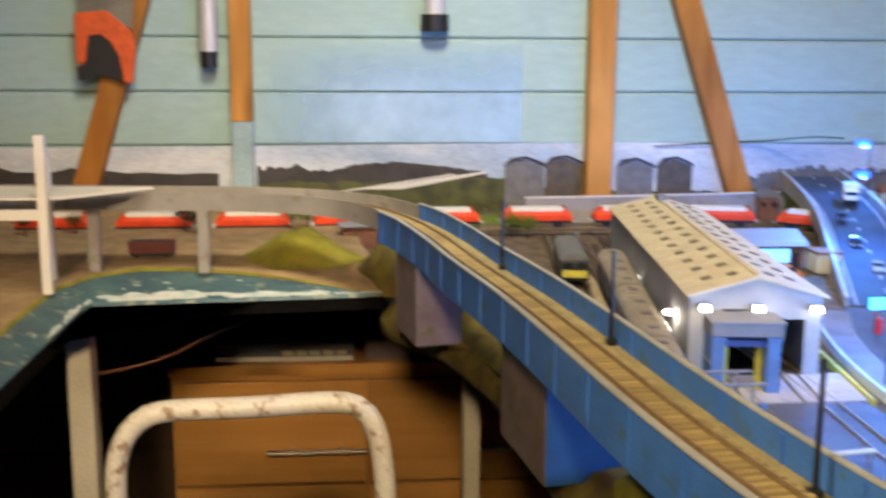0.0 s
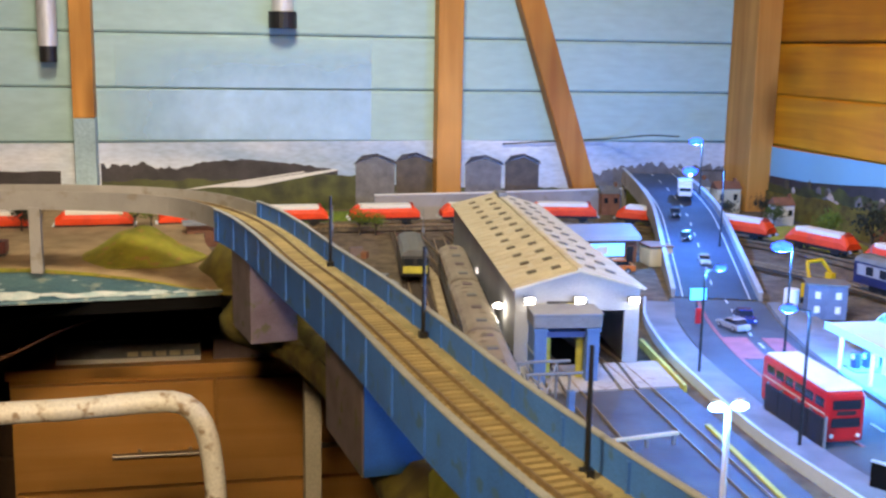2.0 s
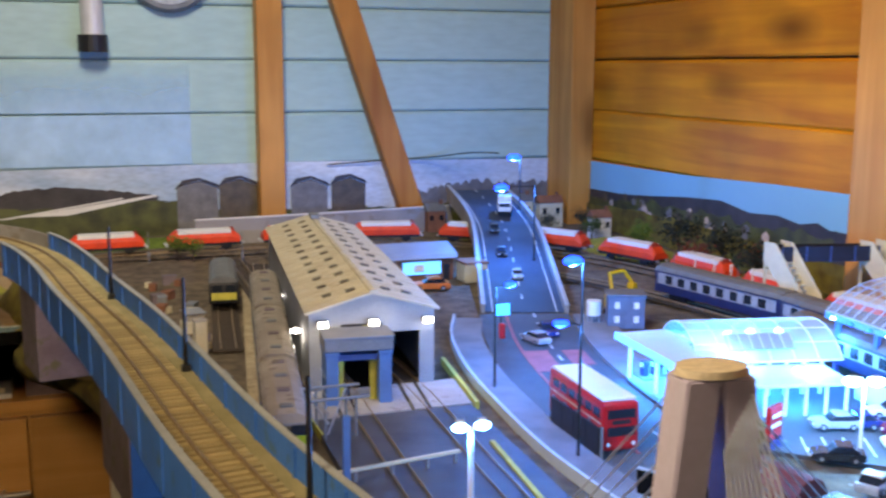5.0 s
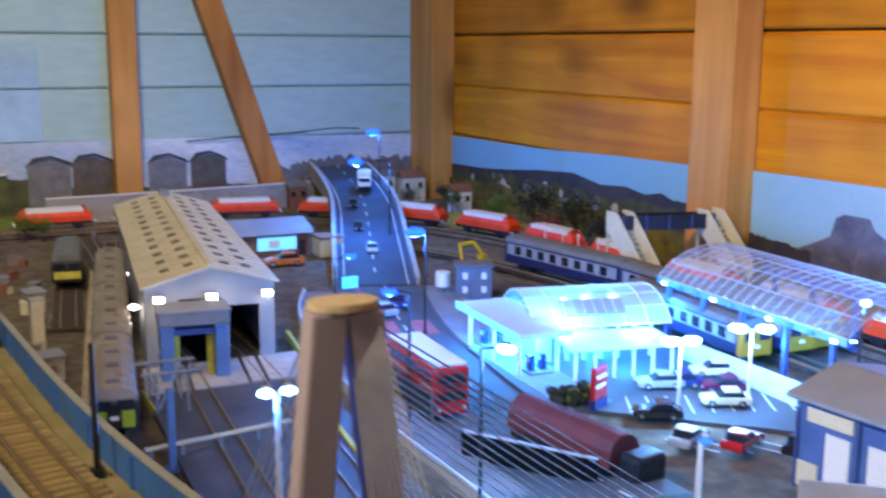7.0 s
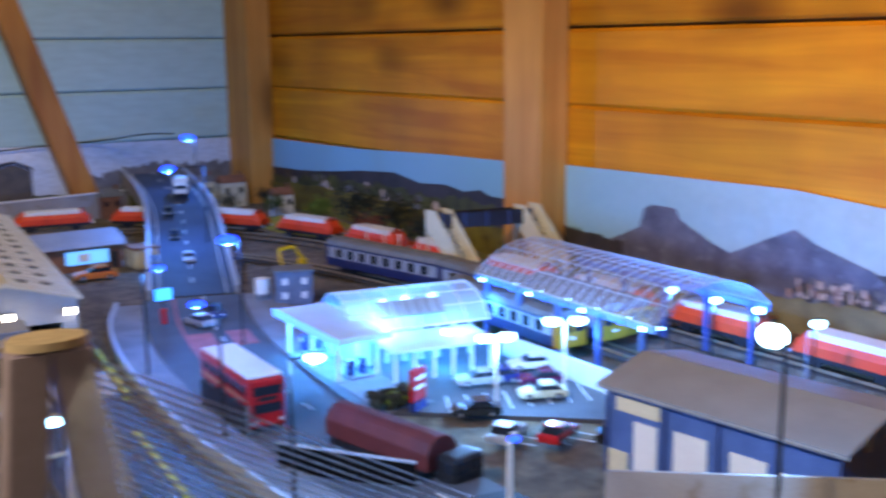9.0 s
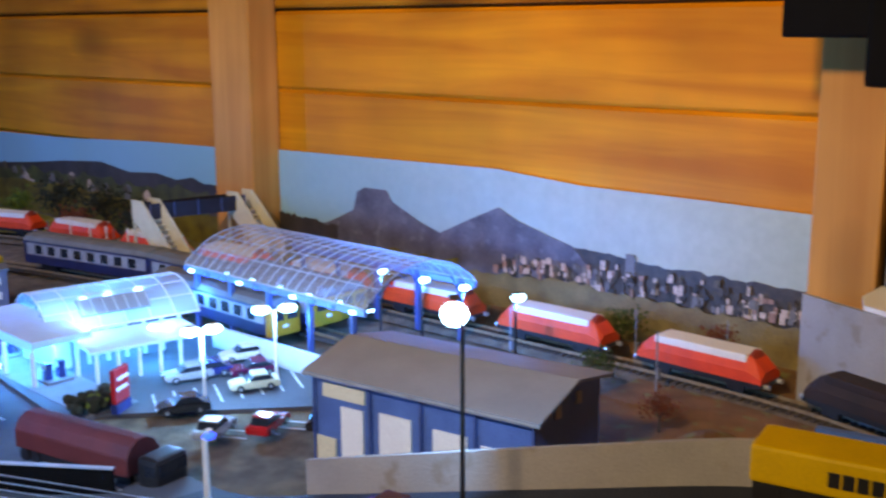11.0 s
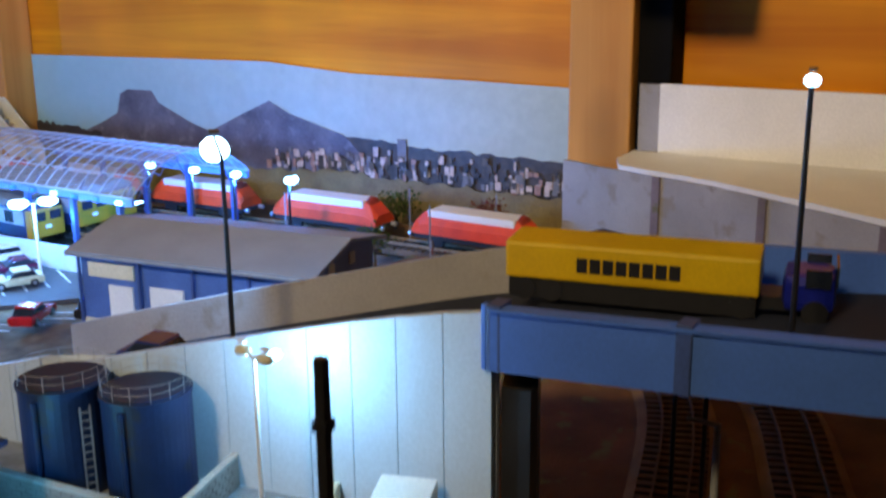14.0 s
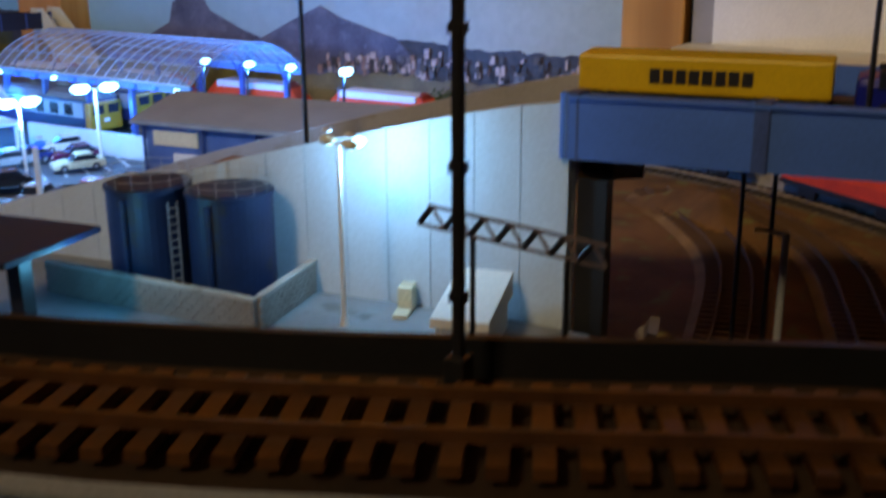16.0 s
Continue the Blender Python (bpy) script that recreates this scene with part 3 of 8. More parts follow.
smix.data_type = "RGBA"
srange.inputs[1].default_value, srange.inputs[2].default_value, srange.inputs[4].default_value = 0.40, 1.05, 0.85
smix.inputs[7].default_value = rgb((0.19, 0.48, 0.68))
sky.links.new(sco.outputs["Object"], sxyz.inputs[0])
sky.links.new(sxyz.outputs["Y"], srange.inputs[0])
sky.links.new(srange.outputs[0], smix.inputs[0])
sky.links.new(sb.inputs["Base Color"].links[0].from_socket, smix.inputs[6])
sky.links.new(smix.outputs[2], sb.inputs["Base Color"])
M_HILLD = mat("printed_dark_hill", (0.060, 0.052, 0.055), (0.028, 0.025, 0.028), 0.5, scale=25, fine=300, bump=0.02)
M_HILLP = mat("printed_slate_mountain", (0.15, 0.145, 0.185), (0.075, 0.075, 0.105), 0.5, scale=30, fine=300, bump=0.02, wear=(0.16, 0.16, 0.2))
M_FIELD = mat("printed_fields", (0.10, 0.11, 0.03), (0.035, 0.035, 0.015), 0.5, scale=30, fine=300, bump=0.02)
M_HOUSEG = mat("printed_grey_house", (0.20, 0.195, 0.20), (0.13, 0.125, 0.13), 0.5, scale=60, fine=500, bump=0.02)
M_HOUSEB = mat("printed_brown_house", (0.12, 0.09, 0.055), (0.07, 0.055, 0.035), 0.5, scale=60, fine=500, bump=0.02)
M_TOWN = mat("printed_town_pale", (0.66, 0.54, 0.47), (0.42, 0.33, 0.28), 0.5, scale=220, fine=600, bump=0.02)
M_TOWNFIELD = mat("printed_olive_field", (0.24, 0.19, 0.075), (0.15, 0.11, 0.045), 0.5, scale=40, fine=400, bump=0.02)
M_TOWNWOOD = mat("printed_olive_trees", (0.075, 0.060, 0.045), (0.035, 0.028, 0.024), 0.5, scale=120, fine=500, bump=0.02)
M_TOWNR = mat("printed_town_roofs", (0.42, 0.25, 0.19), (0.24, 0.14, 0.11), 0.5, scale=90, fine=600, bump=0.02)

YB, XB = 1.906, 1.236
bn = tagged(sheet("backdrop_north", [(X0, 0.80), (1.19, 0.80), (1.19, 0.986), (0.632, 0.992), (0.2, 0.989), (-0.4, 0.984), (X0, 0.98)], y=YB, mat_=M_SKYN), "printed landscape backdrop with clouds on the painted wall", kind="structure")
# blue wash painted on the boards above the print
sheet("sky_wash", [(-0.03, 0.993), (0.464, 0.993), (0.464, 1.085), (-0.03, 1.083)], y=YB + 0.0020, mat_=M_SKYPALE, parent=bn, label="pale blue wash brushed over the boards")
sheet("sky_wash", [(0.00, 1.0885), (0.464, 1.0885), (0.464, 1.182), (0.00, 1.182)], y=YB + 0.0020, mat_=M_SKYPALE, parent=bn, label="pale blue wash brushed over the boards")


def ridge(x0, x1, base, tops, seed, rough):
    """An uneven skyline between two ends, through evenly spaced heights."""
    rnd = random.Random(seed)
    n = 48
    out = [(x0, base)]
    for i in range(n + 1):
        f = i / n * (len(tops) - 1)
        k = min(int(f), len(tops) - 2)
        h = tops[k] + (tops[k + 1] - tops[k]) * (f - k)
        out.append((x0 + (x1 - x0) * i / n, h + rnd.uniform(-rough, rough)))
    out.append((x1, base))
    return out


def nsheet(name, pts, depth, m, label=""):
    return sheet(name, pts, y=YB - 0.0008 * depth, mat_=m, parent=bn, label=label)


nsheet("hill", ridge(0.07, 0.40, 0.86, [0.930, 0.952, 0.957, 0.948, 0.935], 1, 0.0015), 1, M_HILLD)
nsheet("wood", ridge(X0, -0.10, 0.86, [0.935, 0.94, 0.93, 0.945, 0.935], 3, 0.006), 1, M_HILLD)
nsheet("wood", ridge(-0.03, 0.20, 0.86, [0.945, 0.948, 0.935, 0.925], 2, 0.005), 2, M_HILLD)
nsheet("field", ridge(-0.03, 0.46, 0.80, [0.918, 0.920, 0.917, 0.928, 0.925], 4, 0.003), 3, M_FIELD)
nsheet("field", ridge(0.46, 1.19, 0.80, [0.905, 0.90, 0.898, 0.90], 5, 0.003), 3, M_FIELD)
nsheet("far_town", ridge(0.90, 1.19, 0.86, [0.925, 0.938, 0.945, 0.935, 0.940], 6, 0.008), 2, M_HOUSEG)
for xa, wa, ha in ((0.434, 0.075, 0.958), (0.512, 0.072, 0.960), (0.648, 0.072, 0.955), (0.728, 0.068, 0.957)):
    nsheet("house_picture", [(xa, 0.86), (xa + wa, 0.86), (xa + wa, ha - 0.012), (xa + wa * 0.55, ha + 0.002), (xa + wa * 0.2, ha - 0.004), (xa, ha - 0.008)], 4, M_HOUSEB if xa in (0.512, 0.728) else M_HOUSEG)
    nsheet("roof_picture", [(xa - 0.004, ha - 0.012), (xa + wa * 0.2, ha - 0.003), (xa + wa * 0.55, ha + 0.004), (xa + wa + 0.004, ha - 0.012), (xa + wa, ha - 0.004), (xa + wa * 0.55, ha + 0.009), (xa + wa * 0.15, ha + 0.005)], 5, M_HILLD)
nsheet("road_picture", [(0.16, 0.905), (0.24, 0.905), (0.40, 0.935), (0.395, 0.938)], 5, M_WHITE)
nsheet("road_picture", [(0.12, 0.902), (0.14, 0.902), (0.34, 0.932), (0.335, 0.934)], 6, M_WHITE)

be = tagged(sheet("backdrop_east", [(0.183, 0.80), (1.80, 0.80), (1.80, 0.988), (1.45, 0.992), (1.2, 1.002), (0.99, 1.006), (0.91, 1.011), (0.7, 1.014), (0.55, 1.016), (0.44, 1.008), (0.3, 1.007), (0.183, 1.005)], x=XB, mat_=M_SKYE), "printed mountain and town backdrop below the pine boards", kind="structure")


def esheet(name, pts, depth, m, label=""):
    return sheet(name, pts, x=XB - 0.0008 * depth, mat_=m, parent=be, label=label)


esheet("mountain", [(0.84, 0.86), (0.835, 0.921), (0.80, 0.935), (0.772, 0.948), (0.765, 0.971), (0.752, 0.977), (0.715, 0.977), (0.706, 0.964), (0.66, 0.945), (0.63, 0.936), (0.60, 0.90), (0.60, 0.86)], 1, M_HILLP, "dark mountain with a square top")
esheet("mountain", [(0.64, 0.86), (0.63, 0.937), (0.585, 0.958), (0.546, 0.975), (0.52, 0.963), (0.475, 0.951), (0.45, 0.945), (0.40, 0.90), (0.40, 0.86)], 2, M_HILLP, "slate mountain with a pointed top")
esheet("mountain", [(1.00, 0.86), (0.99, 0.940), (1.03, 0.952), (1.075, 0.951), (1.10, 0.958), (1.14, 0.951), (1.19, 0.957), (1.26, 0.952), (1.34, 0.962), (1.45, 0.955), (1.55, 0.945), (1.66, 0.936), (1.80, 0.932), (1.80, 0.86)], 1, M_HILLD)
esheet("wood", ridge(1.02, 1.80, 0.86, [0.936, 0.944, 0.932, 0.940, 0.930, 0.934, 0.922, 0.918], 31, 0.006), 2, M_FIELD)
rnd = random.Random(19)
for k in range(26):
    ya, za, wa, ha = rnd.uniform(1.20, 1.76), rnd.uniform(0.902, 0.926), rnd.uniform(0.010, 0.022), rnd.uniform(0.008, 0.013)
    esheet("house_picture", [(ya, za), (ya + wa, za), (ya + wa, za + ha), (ya + wa * 0.5, za + ha * 1.45), (ya, za + ha)], 3 + k * 0.03, (M_HOUSEG, M_TOWN, M_HOUSEB)[k % 3])
esheet("far_ridge", ridge(0.183, 0.55, 0.86, [0.936, 0.938, 0.938, 0.942, 0.945, 0.948], 11, 0.002), 1, M_TOWNWOOD)
esheet("far_ridge", ridge(0.80, 1.06, 0.86, [0.925, 0.930, 0.935, 0.95], 12, 0.003), 3, M_HILLD)
rnd = random.Random(21)
for k in range(250):
    ya = rnd.uniform(0.186, 0.545)
    za = rnd.triangular(0.902, 0.930, 0.908) if k % 3 else rnd.uniform(0.902, 0.912)
    wa, ha = rnd.uniform(0.0022, 0.0065), rnd.uniform(0.004, 0.010) * (1.7 if k % 9 == 0 else 1)
    esheet("block_picture", [(ya, za), (ya + wa, za), (ya + wa, za + ha), (ya, za + ha)], 4 + k * 0.011, (M_TOWN, M_HOUSEB, M_TOWNR, M_TOWNWOOD, M_TOWN, M_TOWNWOOD, M_HOUSEG)[k % 7])
esheet("tower_picture", [(0.3750, 0.905), (0.3855, 0.905), (0.3855, 0.946), (0.3750, 0.946)], 3, M_HOUSEG)
esheet("field", ridge(0.183, 0.60, 0.80, [0.902, 0.905, 0.908, 0.90], 14, 0.003), 8, M_TOWNFIELD)
esheet("field", ridge(0.60, 1.80, 0.80, [0.91, 0.905, 0.91, 0.915, 0.905], 15, 0.003), 8, M_BANK)

# ---- the layout's boards and ground ----
TOWN = [(0.52, -0.30), (0.47, -0.16), (0.42, -0.07), (0.36, -0.02), (0.315, 0.00), (0.315, 0.07), (0.335, 0.20), (0.330, 0.36), (0.315, 0.52), (0.302, 0.66), (0.298, 0.80),
        (0.274, 0.93), (0.240, 1.05), (0.195, 1.17), (0.181, 1.217), (0.086, 1.205), (-0.062, 1.194), (-0.168, 1.186), (-0.168, 0.85), (-0.175, 0.60), (-0.20, 0.35),
        (X0, 0.30), (X0, Y1 - 0.01), (X1 - 0.006, Y1 - 0.01), (X1 - 0.006, -0.75), (0.70, -0.75)]
# the board's sides carry the shade of the well in their colour
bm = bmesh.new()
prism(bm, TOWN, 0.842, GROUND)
structure("baseboard", bm, M_DARK, "layout baseboard with a curved open well, sides blackened for its shade")
bm = bmesh.new()
prism(bm, [(0.36, 0.24), (0.348, 0.36), (0.333, 0.52), (0.320, 0.66), (0.314, 0.80), (0.290, 0.93), (0.255, 1.05), (0.205, 1.16), (0.16, 1.45), (0.14, Y1 - 0.012), (X1 - 0.008, Y1 - 0.012), (X1 - 0.008, 0.30), (0.60, 0.24)], GROUND - 0.004, GROUND + 0.001)
structure("ground", bm, M_BALLAST, "dark ash-covered ground of the model town")
bm = bmesh.new()
prism(bm, [(0.60, 0.30), (X1 - 0.008, 0.30), (X1 - 0.008, -0.74), (0.705, -0.74), (0.53, -0.29), (0.52, 0.1)], GROUND - 0.004, GROUND + 0.006)
structure("ground_earth", bm, M_EARTH, "rough brown earth beside the tracks")

# beach, sea and the painted surf along the straight board edge
SHORE = [(0.180, 1.220, 0.8640), (0.144, 1.222, 0.866), (0.086, 1.251, 0.872), (0.020, 1.274, 0.877), (-0.055, 1.296, 0.880), (-0.130, 1.306, 0.880), (-0.178, 1.264, 0.880), (-0.207, 1.190, 0.880), (-0.211, 1.090, 0.880), (-0.208, 0.980, 0.880), (-0.215, 0.80, 0.880), (-0.225, 0.60, 0.880), (-0.25, 0.36, 0.880)]
BRINK = [(0.184, 1.2165, 0.8635), (0.144, 1.2115, 0.8632), (0.086, 1.2040, 0.8630), (0.020, 1.1985, 0.863), (-0.055, 1.1930, 0.863), (-0.130, 1.1875, 0.863), (-0.166, 1.1840, 0.863), (-0.1695, 1.140, 0.863), (-0.1695, 1.05, 0.863), (-0.1695, 0.95, 0.863), (-0.1700, 0.80, 0.863), (-0.1765, 0.60, 0.863), (-0.2015, 0.352, 0.863)]


def between(k, f):
    """A point of the sea: k along the shore, f from the brink to the waterline."""
    i = min(int(k), len(SHORE) - 2)
    a = Vector(BRINK[i]).lerp(Vector(BRINK[i + 1]), k - i)
    b = Vector(SHORE[i]).lerp(Vector(SHORE[i + 1]), k - i)
    p = a.lerp(b, f)
    p.z += 0.0022 * f * (1 - f) * 4 * (0.6 + 0.8 * noise.noise(p * 40)) - 0.0009
    return p


beach = [(x, y) for x, y, z in SHORE] + [(X0 + 0.02, 0.33), (X0 + 0.02, Y1 - 0.012), (0.139, Y1 - 0.012), (0.16, 1.45), (0.197, 1.26)]
low = {(x, y): z - 0.0006 for x, y, z in SHORE}
bm = bmesh.new()
prism(bm, beach, GROUND - 0.003, lambda x, y: low.get((x, y), 0.870 if x > 0.19 else 0.882))
bmesh.ops.triangulate(bm, faces=[f for f in bm.faces if len(f.verts) > 4])
structure("beach", bm, M_SAND, "sandy beach scenery along the well's edge")
bm = bmesh.new()
rows = []
for a in range(97):
    k = a / 96 * (len(SHORE) - 1)
    rows.append([bm.verts.new(between(k, f / 8)) for f in range(9)])
    q = between(k, 0)
    rows[-1].insert(0, bm.verts.new((q.x, q.y - 0.0012 if a < 49 else q.y, 0.8585)))
for a, b in zip(rows, rows[1:]):
    for f in range(9):
        bm.faces.new((a[f], b[f], b[f + 1], a[f + 1]))
sea = structure("sea", bm, M_SEA, "painted sea with surf along the board's edge", True)
bm = bmesh.new()
rows = []
for a in range(97):
    k = a / 96 * (len(SHORE) - 1)
    w = 0.05 + 0.03 * noise.noise((k * 1.7, 3, 0))
    rows.append([bm.verts.new(between(k, 0.93 - w) + Vector((0, 0, 0.0009))), bm.verts.new(between(k, 1.0) + Vector((0, 0, 0.0022)))])
for a, b in zip(rows, rows[1:]):
    bm.faces.new((a[0], b[0], b[1], a[1]))
part("waterline", bm, M_GRASS, sea, "yellow-green rim along the waterline", smooth=True)
rnd = random.Random(5)
for n in range(70):
    k = rnd.choice((rnd.uniform(0, 5.6), rnd.uniform(0, 5.6), rnd.uniform(0, 9)))
    f = abs(rnd.gauss(0.03, 0.10)) if n < 58 else rnd.uniform(0.2, 0.7)
    big = rnd.uniform(0.08, 0.42) if n < 58 else rnd.uniform(0.03, 0.09)
    deep = rnd.uniform(0.04, 0.12) if n < 58 else 0.03
    bm = bmesh.new()
    ring = []
    for c in range(10):
        a = 2 * math.pi * c / 10
        kk = min(max(k + big * math.cos(a) * rnd.uniform(0.6, 1.1), 0.02), len(SHORE) - 1.02)
        ff = min(max(f + deep * math.sin(a) * rnd.uniform(0.5, 1.2), 0.0), 0.9)
        ring.append(bm.verts.new(between(kk, ff) + Vector((0, -0.0002, 0.0011 + 0.000004 * n))))
    mid = bm.verts.new(sum((v.co for v in ring), Vector()) / 10 + Vector((0, 0, 0.0007)))
    for c in range(10):
        bm.faces.new((ring[c], ring[(c + 1) % 10], mid))
    part("surf", bm, M_FOAM, sea, smooth=True)

def mound(name, cx, cy, rx, ry, h, z, m, seed, label, turn=0):
    """An uneven scenic hump resting on the ground."""
    bm = bmesh.new()
    n, rings = 40, 14
    noise.seed_set(seed)
    grid = []
    for r in range(rings + 1):
        q = r / rings
        row = []
        for k in range(n):
            a = 2 * math.pi * k / n
            wob = 1 + 0.16 * noise.noise((math.cos(a) * 1.5 + seed, math.sin(a) * 1.5, 0))
            x, y = rx * q * wob * math.cos(a), ry * q * wob * math.sin(a)
            zz = h * (math.cos(q * math.pi) * 0.5 + 0.5) * (1 + 0.25 * noise.noise((x * 30 + seed, y * 30, 1)))
            zz += 0.0014 * noise.noise((x * 190, y * 190, seed)) * (1 - q)
            row.append(bm.verts.new((x, y, zz - 0.001)))
        grid.append(row)
    for a, b in zip(grid, grid[1:]):
        for k in range(n):
            bm.faces.new((a[k], a[(k + 1) % n], b[(k + 1) % n], b[k]))
    bmesh.ops.remove_doubles(bm, verts=bm.verts[:], dist=1e-6)
    bm.faces.new(grid[-1][::-1]) if all(v.is_valid for v in grid[-1]) else None
    ob = structure(name, bm, m, label, True)
    ob.matrix_world = pose(cx, cy, z, 0, 0, turn)
    return ob


mound("hill_grass", 0.072, 1.385, 0.100, 0.090, 0.041, 0.8785, M_GRASS, 3, "yellow-green grassy hill behind the beach", -8)
mound("bank_edge", 0.262, 1.10, 0.052, 0.17, 0.036, 0.861, M_BANK, 5, "olive-brown bank below the viaduct", 10)
mound("bank_edge", 0.328, 0.74, 0.030, 0.26, 0.018, 0.861, M_BANK, 6, "olive-brown bank below the viaduct", 6)

mound("bank_edge", 0.196, 1.290, 0.052, 0.110, 0.058, 0.861, M_BANK, 8, "olive-brown bank beside the beach", 18)

mound("bank_edge", 0.340, 0.545, 0.030, 0.085, 0.030, 0.861, M_GRASS, 9, "yellow-green bank below the viaduct", 5)

# the scenic edge that hangs from the board below the viaduct
edge2 = smooth_path([(0.50, -0.25), (0.43, -0.06), (0.385, 0.06), (0.345, 0.20), (0.334, 0.36), (0.319, 0.52), (0.306, 0.66), (0.302, 0.80), (0.278, 0.93), (0.244, 1.05), (0.186, 1.145)], 0.02)
structure("board_edge", sweep(bmesh.new(), edge2, [(-0.004, 0.822), (0.004, 0.822), (0.010, 0.840), (0.032, 0.874), (0.006, 0.871), (-0.012, 0.852), (-0.012, 0.836)]), M_BANK, "flocked green edge strip of the town board", True)

# ---- viaduct in the foreground ----
VIA = [(0.545, -0.28), (0.500, -0.165), (0.459, -0.084), (0.424, -0.005), (0.379, 0.13), (0.3445, 0.27), (0.3270, 0.36), (0.3135, 0.45), (0.2965, 0.59), (0.2810, 0.70), (0.2580, 0.83), (0.2380, 0.96), (0.211, 1.08), (0.168, 1.18), (0.10, 1.245), (0.0, 1.278), (-0.12, 1.292), (-0.30, 1.312), (-0.7, 1.34), (-1.2, 1.36)]
DECK = 0.972
via_all = [(x, y, 0) for x, y in VIA]
vpath = smooth_path(via_all, 0.02)
cut = next(i for i, p in enumerate(vpath) if p.y > 1.10)
via = thing("viaduct", "blue-grey model railway viaduct with low parapets", "viaduct", kind="structure")
blue_path, grey_path = vpath[:cut + 1], vpath[cut:]
def flare(y):
    """How much wider the side over the well is at the near end."""
    f = min(max((0.16 - y) / 0.22, 0.0), 1.0)
    return 0.022 * f * f * (3 - 2 * f)


def flared(bm, path, near_u, h0, h1, thick=0.0):
    """A strip whose side over the well follows the flare: the whole deck, or with `thick` an edge of that thickness."""
    rings = []
    for p, d, s in frames_of(path):
        a = near_u - flare(p.y)
        us = (a - thick, a) if thick else (a, 0.0240)
        rings.append([bm.verts.new(p + s * u + Vector((0, 0, h))) for u, h in ((us[0], h0), (us[1], h0), (us[1], h1), (us[0], h1))])
    for a, b in zip(rings, rings[1:]):
        for i in range(4):
            bm.faces.new((a[i], a[(i + 1) % 4], b[(i + 1) % 4], b[i]))
    bm.faces.new(rings[0][::-1])
    bm.faces.new(rings[-1])
    return bm


# the near part of the deck is coloured darker to stand for shade
kd = next(i for i, p in enumerate(vpath) if p.y > 0.10)
part("deck", flared(bmesh.new(), vpath[kd:], -0.0240, DECK - 0.006, DECK), M_BALLASTL, via, "deck covered with sandy ballast")
part("deck", flared(bmesh.new(), vpath[:kd + 1], -0.0240, DECK - 0.006, DECK), M_BALLASTN, via, "deck ballast darkened for the shade at the near end")
# going away from the camera, the left side has negative offsets
part("parapet", flared(bmesh.new(), blue_path, -0.0242, DECK - 0.024, DECK + 0.011, 0.0022), M_BLUEST, via)
kn = next(i for i, p in enumerate(blue_path) if p.y > 0.10)
part("parapet", strip(bmesh.new(), blue_path[kn:], 0.0242, 0.0264, DECK - 0.024, DECK + 0.017), M_BLUEST, via)
# black stands in for the unlit inner face
part("parapet", strip(bmesh.new(), blue_path[:kn + 1], 0.0242, 0.0264, DECK - 0.024, DECK + 0.0085), M_BLACK, via, "low parapet coloured black for the shade there")
part("coping", flared(bmesh.new(), blue_path, -0.0232, DECK + 0.0112, DECK + 0.0124, 0.0044), M_COPE, via, "pale coping strip")
part("coping", strip(bmesh.new(), blue_path[kn:], 0.0236, 0.0272, DECK + 0.0172, DECK + 0.0184), M_COPE, via, "pale coping strip")
part("parapet", strip(bmesh.new(), grey_path, -0.0264, -0.0242, DECK - 0.010, DECK + 0.013), M_GREYST, via, "plain grey card parapet")
part("parapet", strip(bmesh.new(), grey_path, 0.0242, 0.0264, DECK - 0.010, DECK + 0.015), M_GREYST, via, "plain grey card parapet")
# stiffening ribs on the outer and inner faces
one = bmesh.new()
box(one, -0.0008, 0.0008, -0.0012, 0.0012, -0.022, 0.010)
rib_me = bpy.data.meshes.new("rib")
one.to_mesh(rib_me)
one.free()
rib_me.materials.append(M_BLUEST)
for i, (p, d, s) in enumerate(frames_of(smooth_path(via_all, 0.062))):
    if p.y > 1.12:
        continue
    for u, dz in ((-0.0268, 0.0), (0.0238, 0.005)):
        if u > 0 and p.y < 0.10:
            continue
        o = new("rib", rib_me)
        o.parent, o.matrix_basis = via, Matrix.Translation(p + s * (u if u > 0 else u - flare(p.y)) + Vector((0, 0, DECK + dz))) @ pose(0, 0, 0, 0, 0, math.degrees(math.atan2(s.y, s.x)))


def pier(at_i, high0, wide, thick, m, label, off=0.0, blue=False):
    p, d, s = list(frames_of(vpath))[at_i]
    bm = bmesh.new()
    mm = Matrix.Translation((p.x, p.y, 0)) @ pose(0, 0, 0, 0, 0, math.degrees(math.atan2(s.y, s.x)))
    box(bm, off - wide / 2, off + wide / 2, -thick / 2, thick / 2, high0, DECK - 0.0245, mm, bev=0.0015)
    p0 = part("pier", bm, m, via, label)
    if blue:
        part("pier_face", box(bmesh.new(), off - wide / 2 + 0.001, off + wide / 2 - 0.001, -thick / 2 - 0.0014, -thick / 2 - 0.0002, high0 + 0.001, DECK - 0.0250, mm, bev=0.0003), M_PIERBLUE, p0, "deep blue pier face")


def via_at(y):
    return min(range(len(vpath)), key=lambda i: abs(vpath[i].y - y) + (9 if vpath[i].x < 0.1 else 0))


pier(via_at(0.665), 0.862, 0.066, 0.110, M_PIER, "weathered stone pier", 0.018, True)
pier(via_at(1.01), 0.862, 0.050, 0.085, M_PIER, "weathered stone pier")
pier(via_at(0.20), 0.862, 0.054, 0.075, M_PIER, "weathered stone pier")
pier(via_at(-0.12), 0.862, 0.054, 0.075, M_PIER, "weathered stone pier")
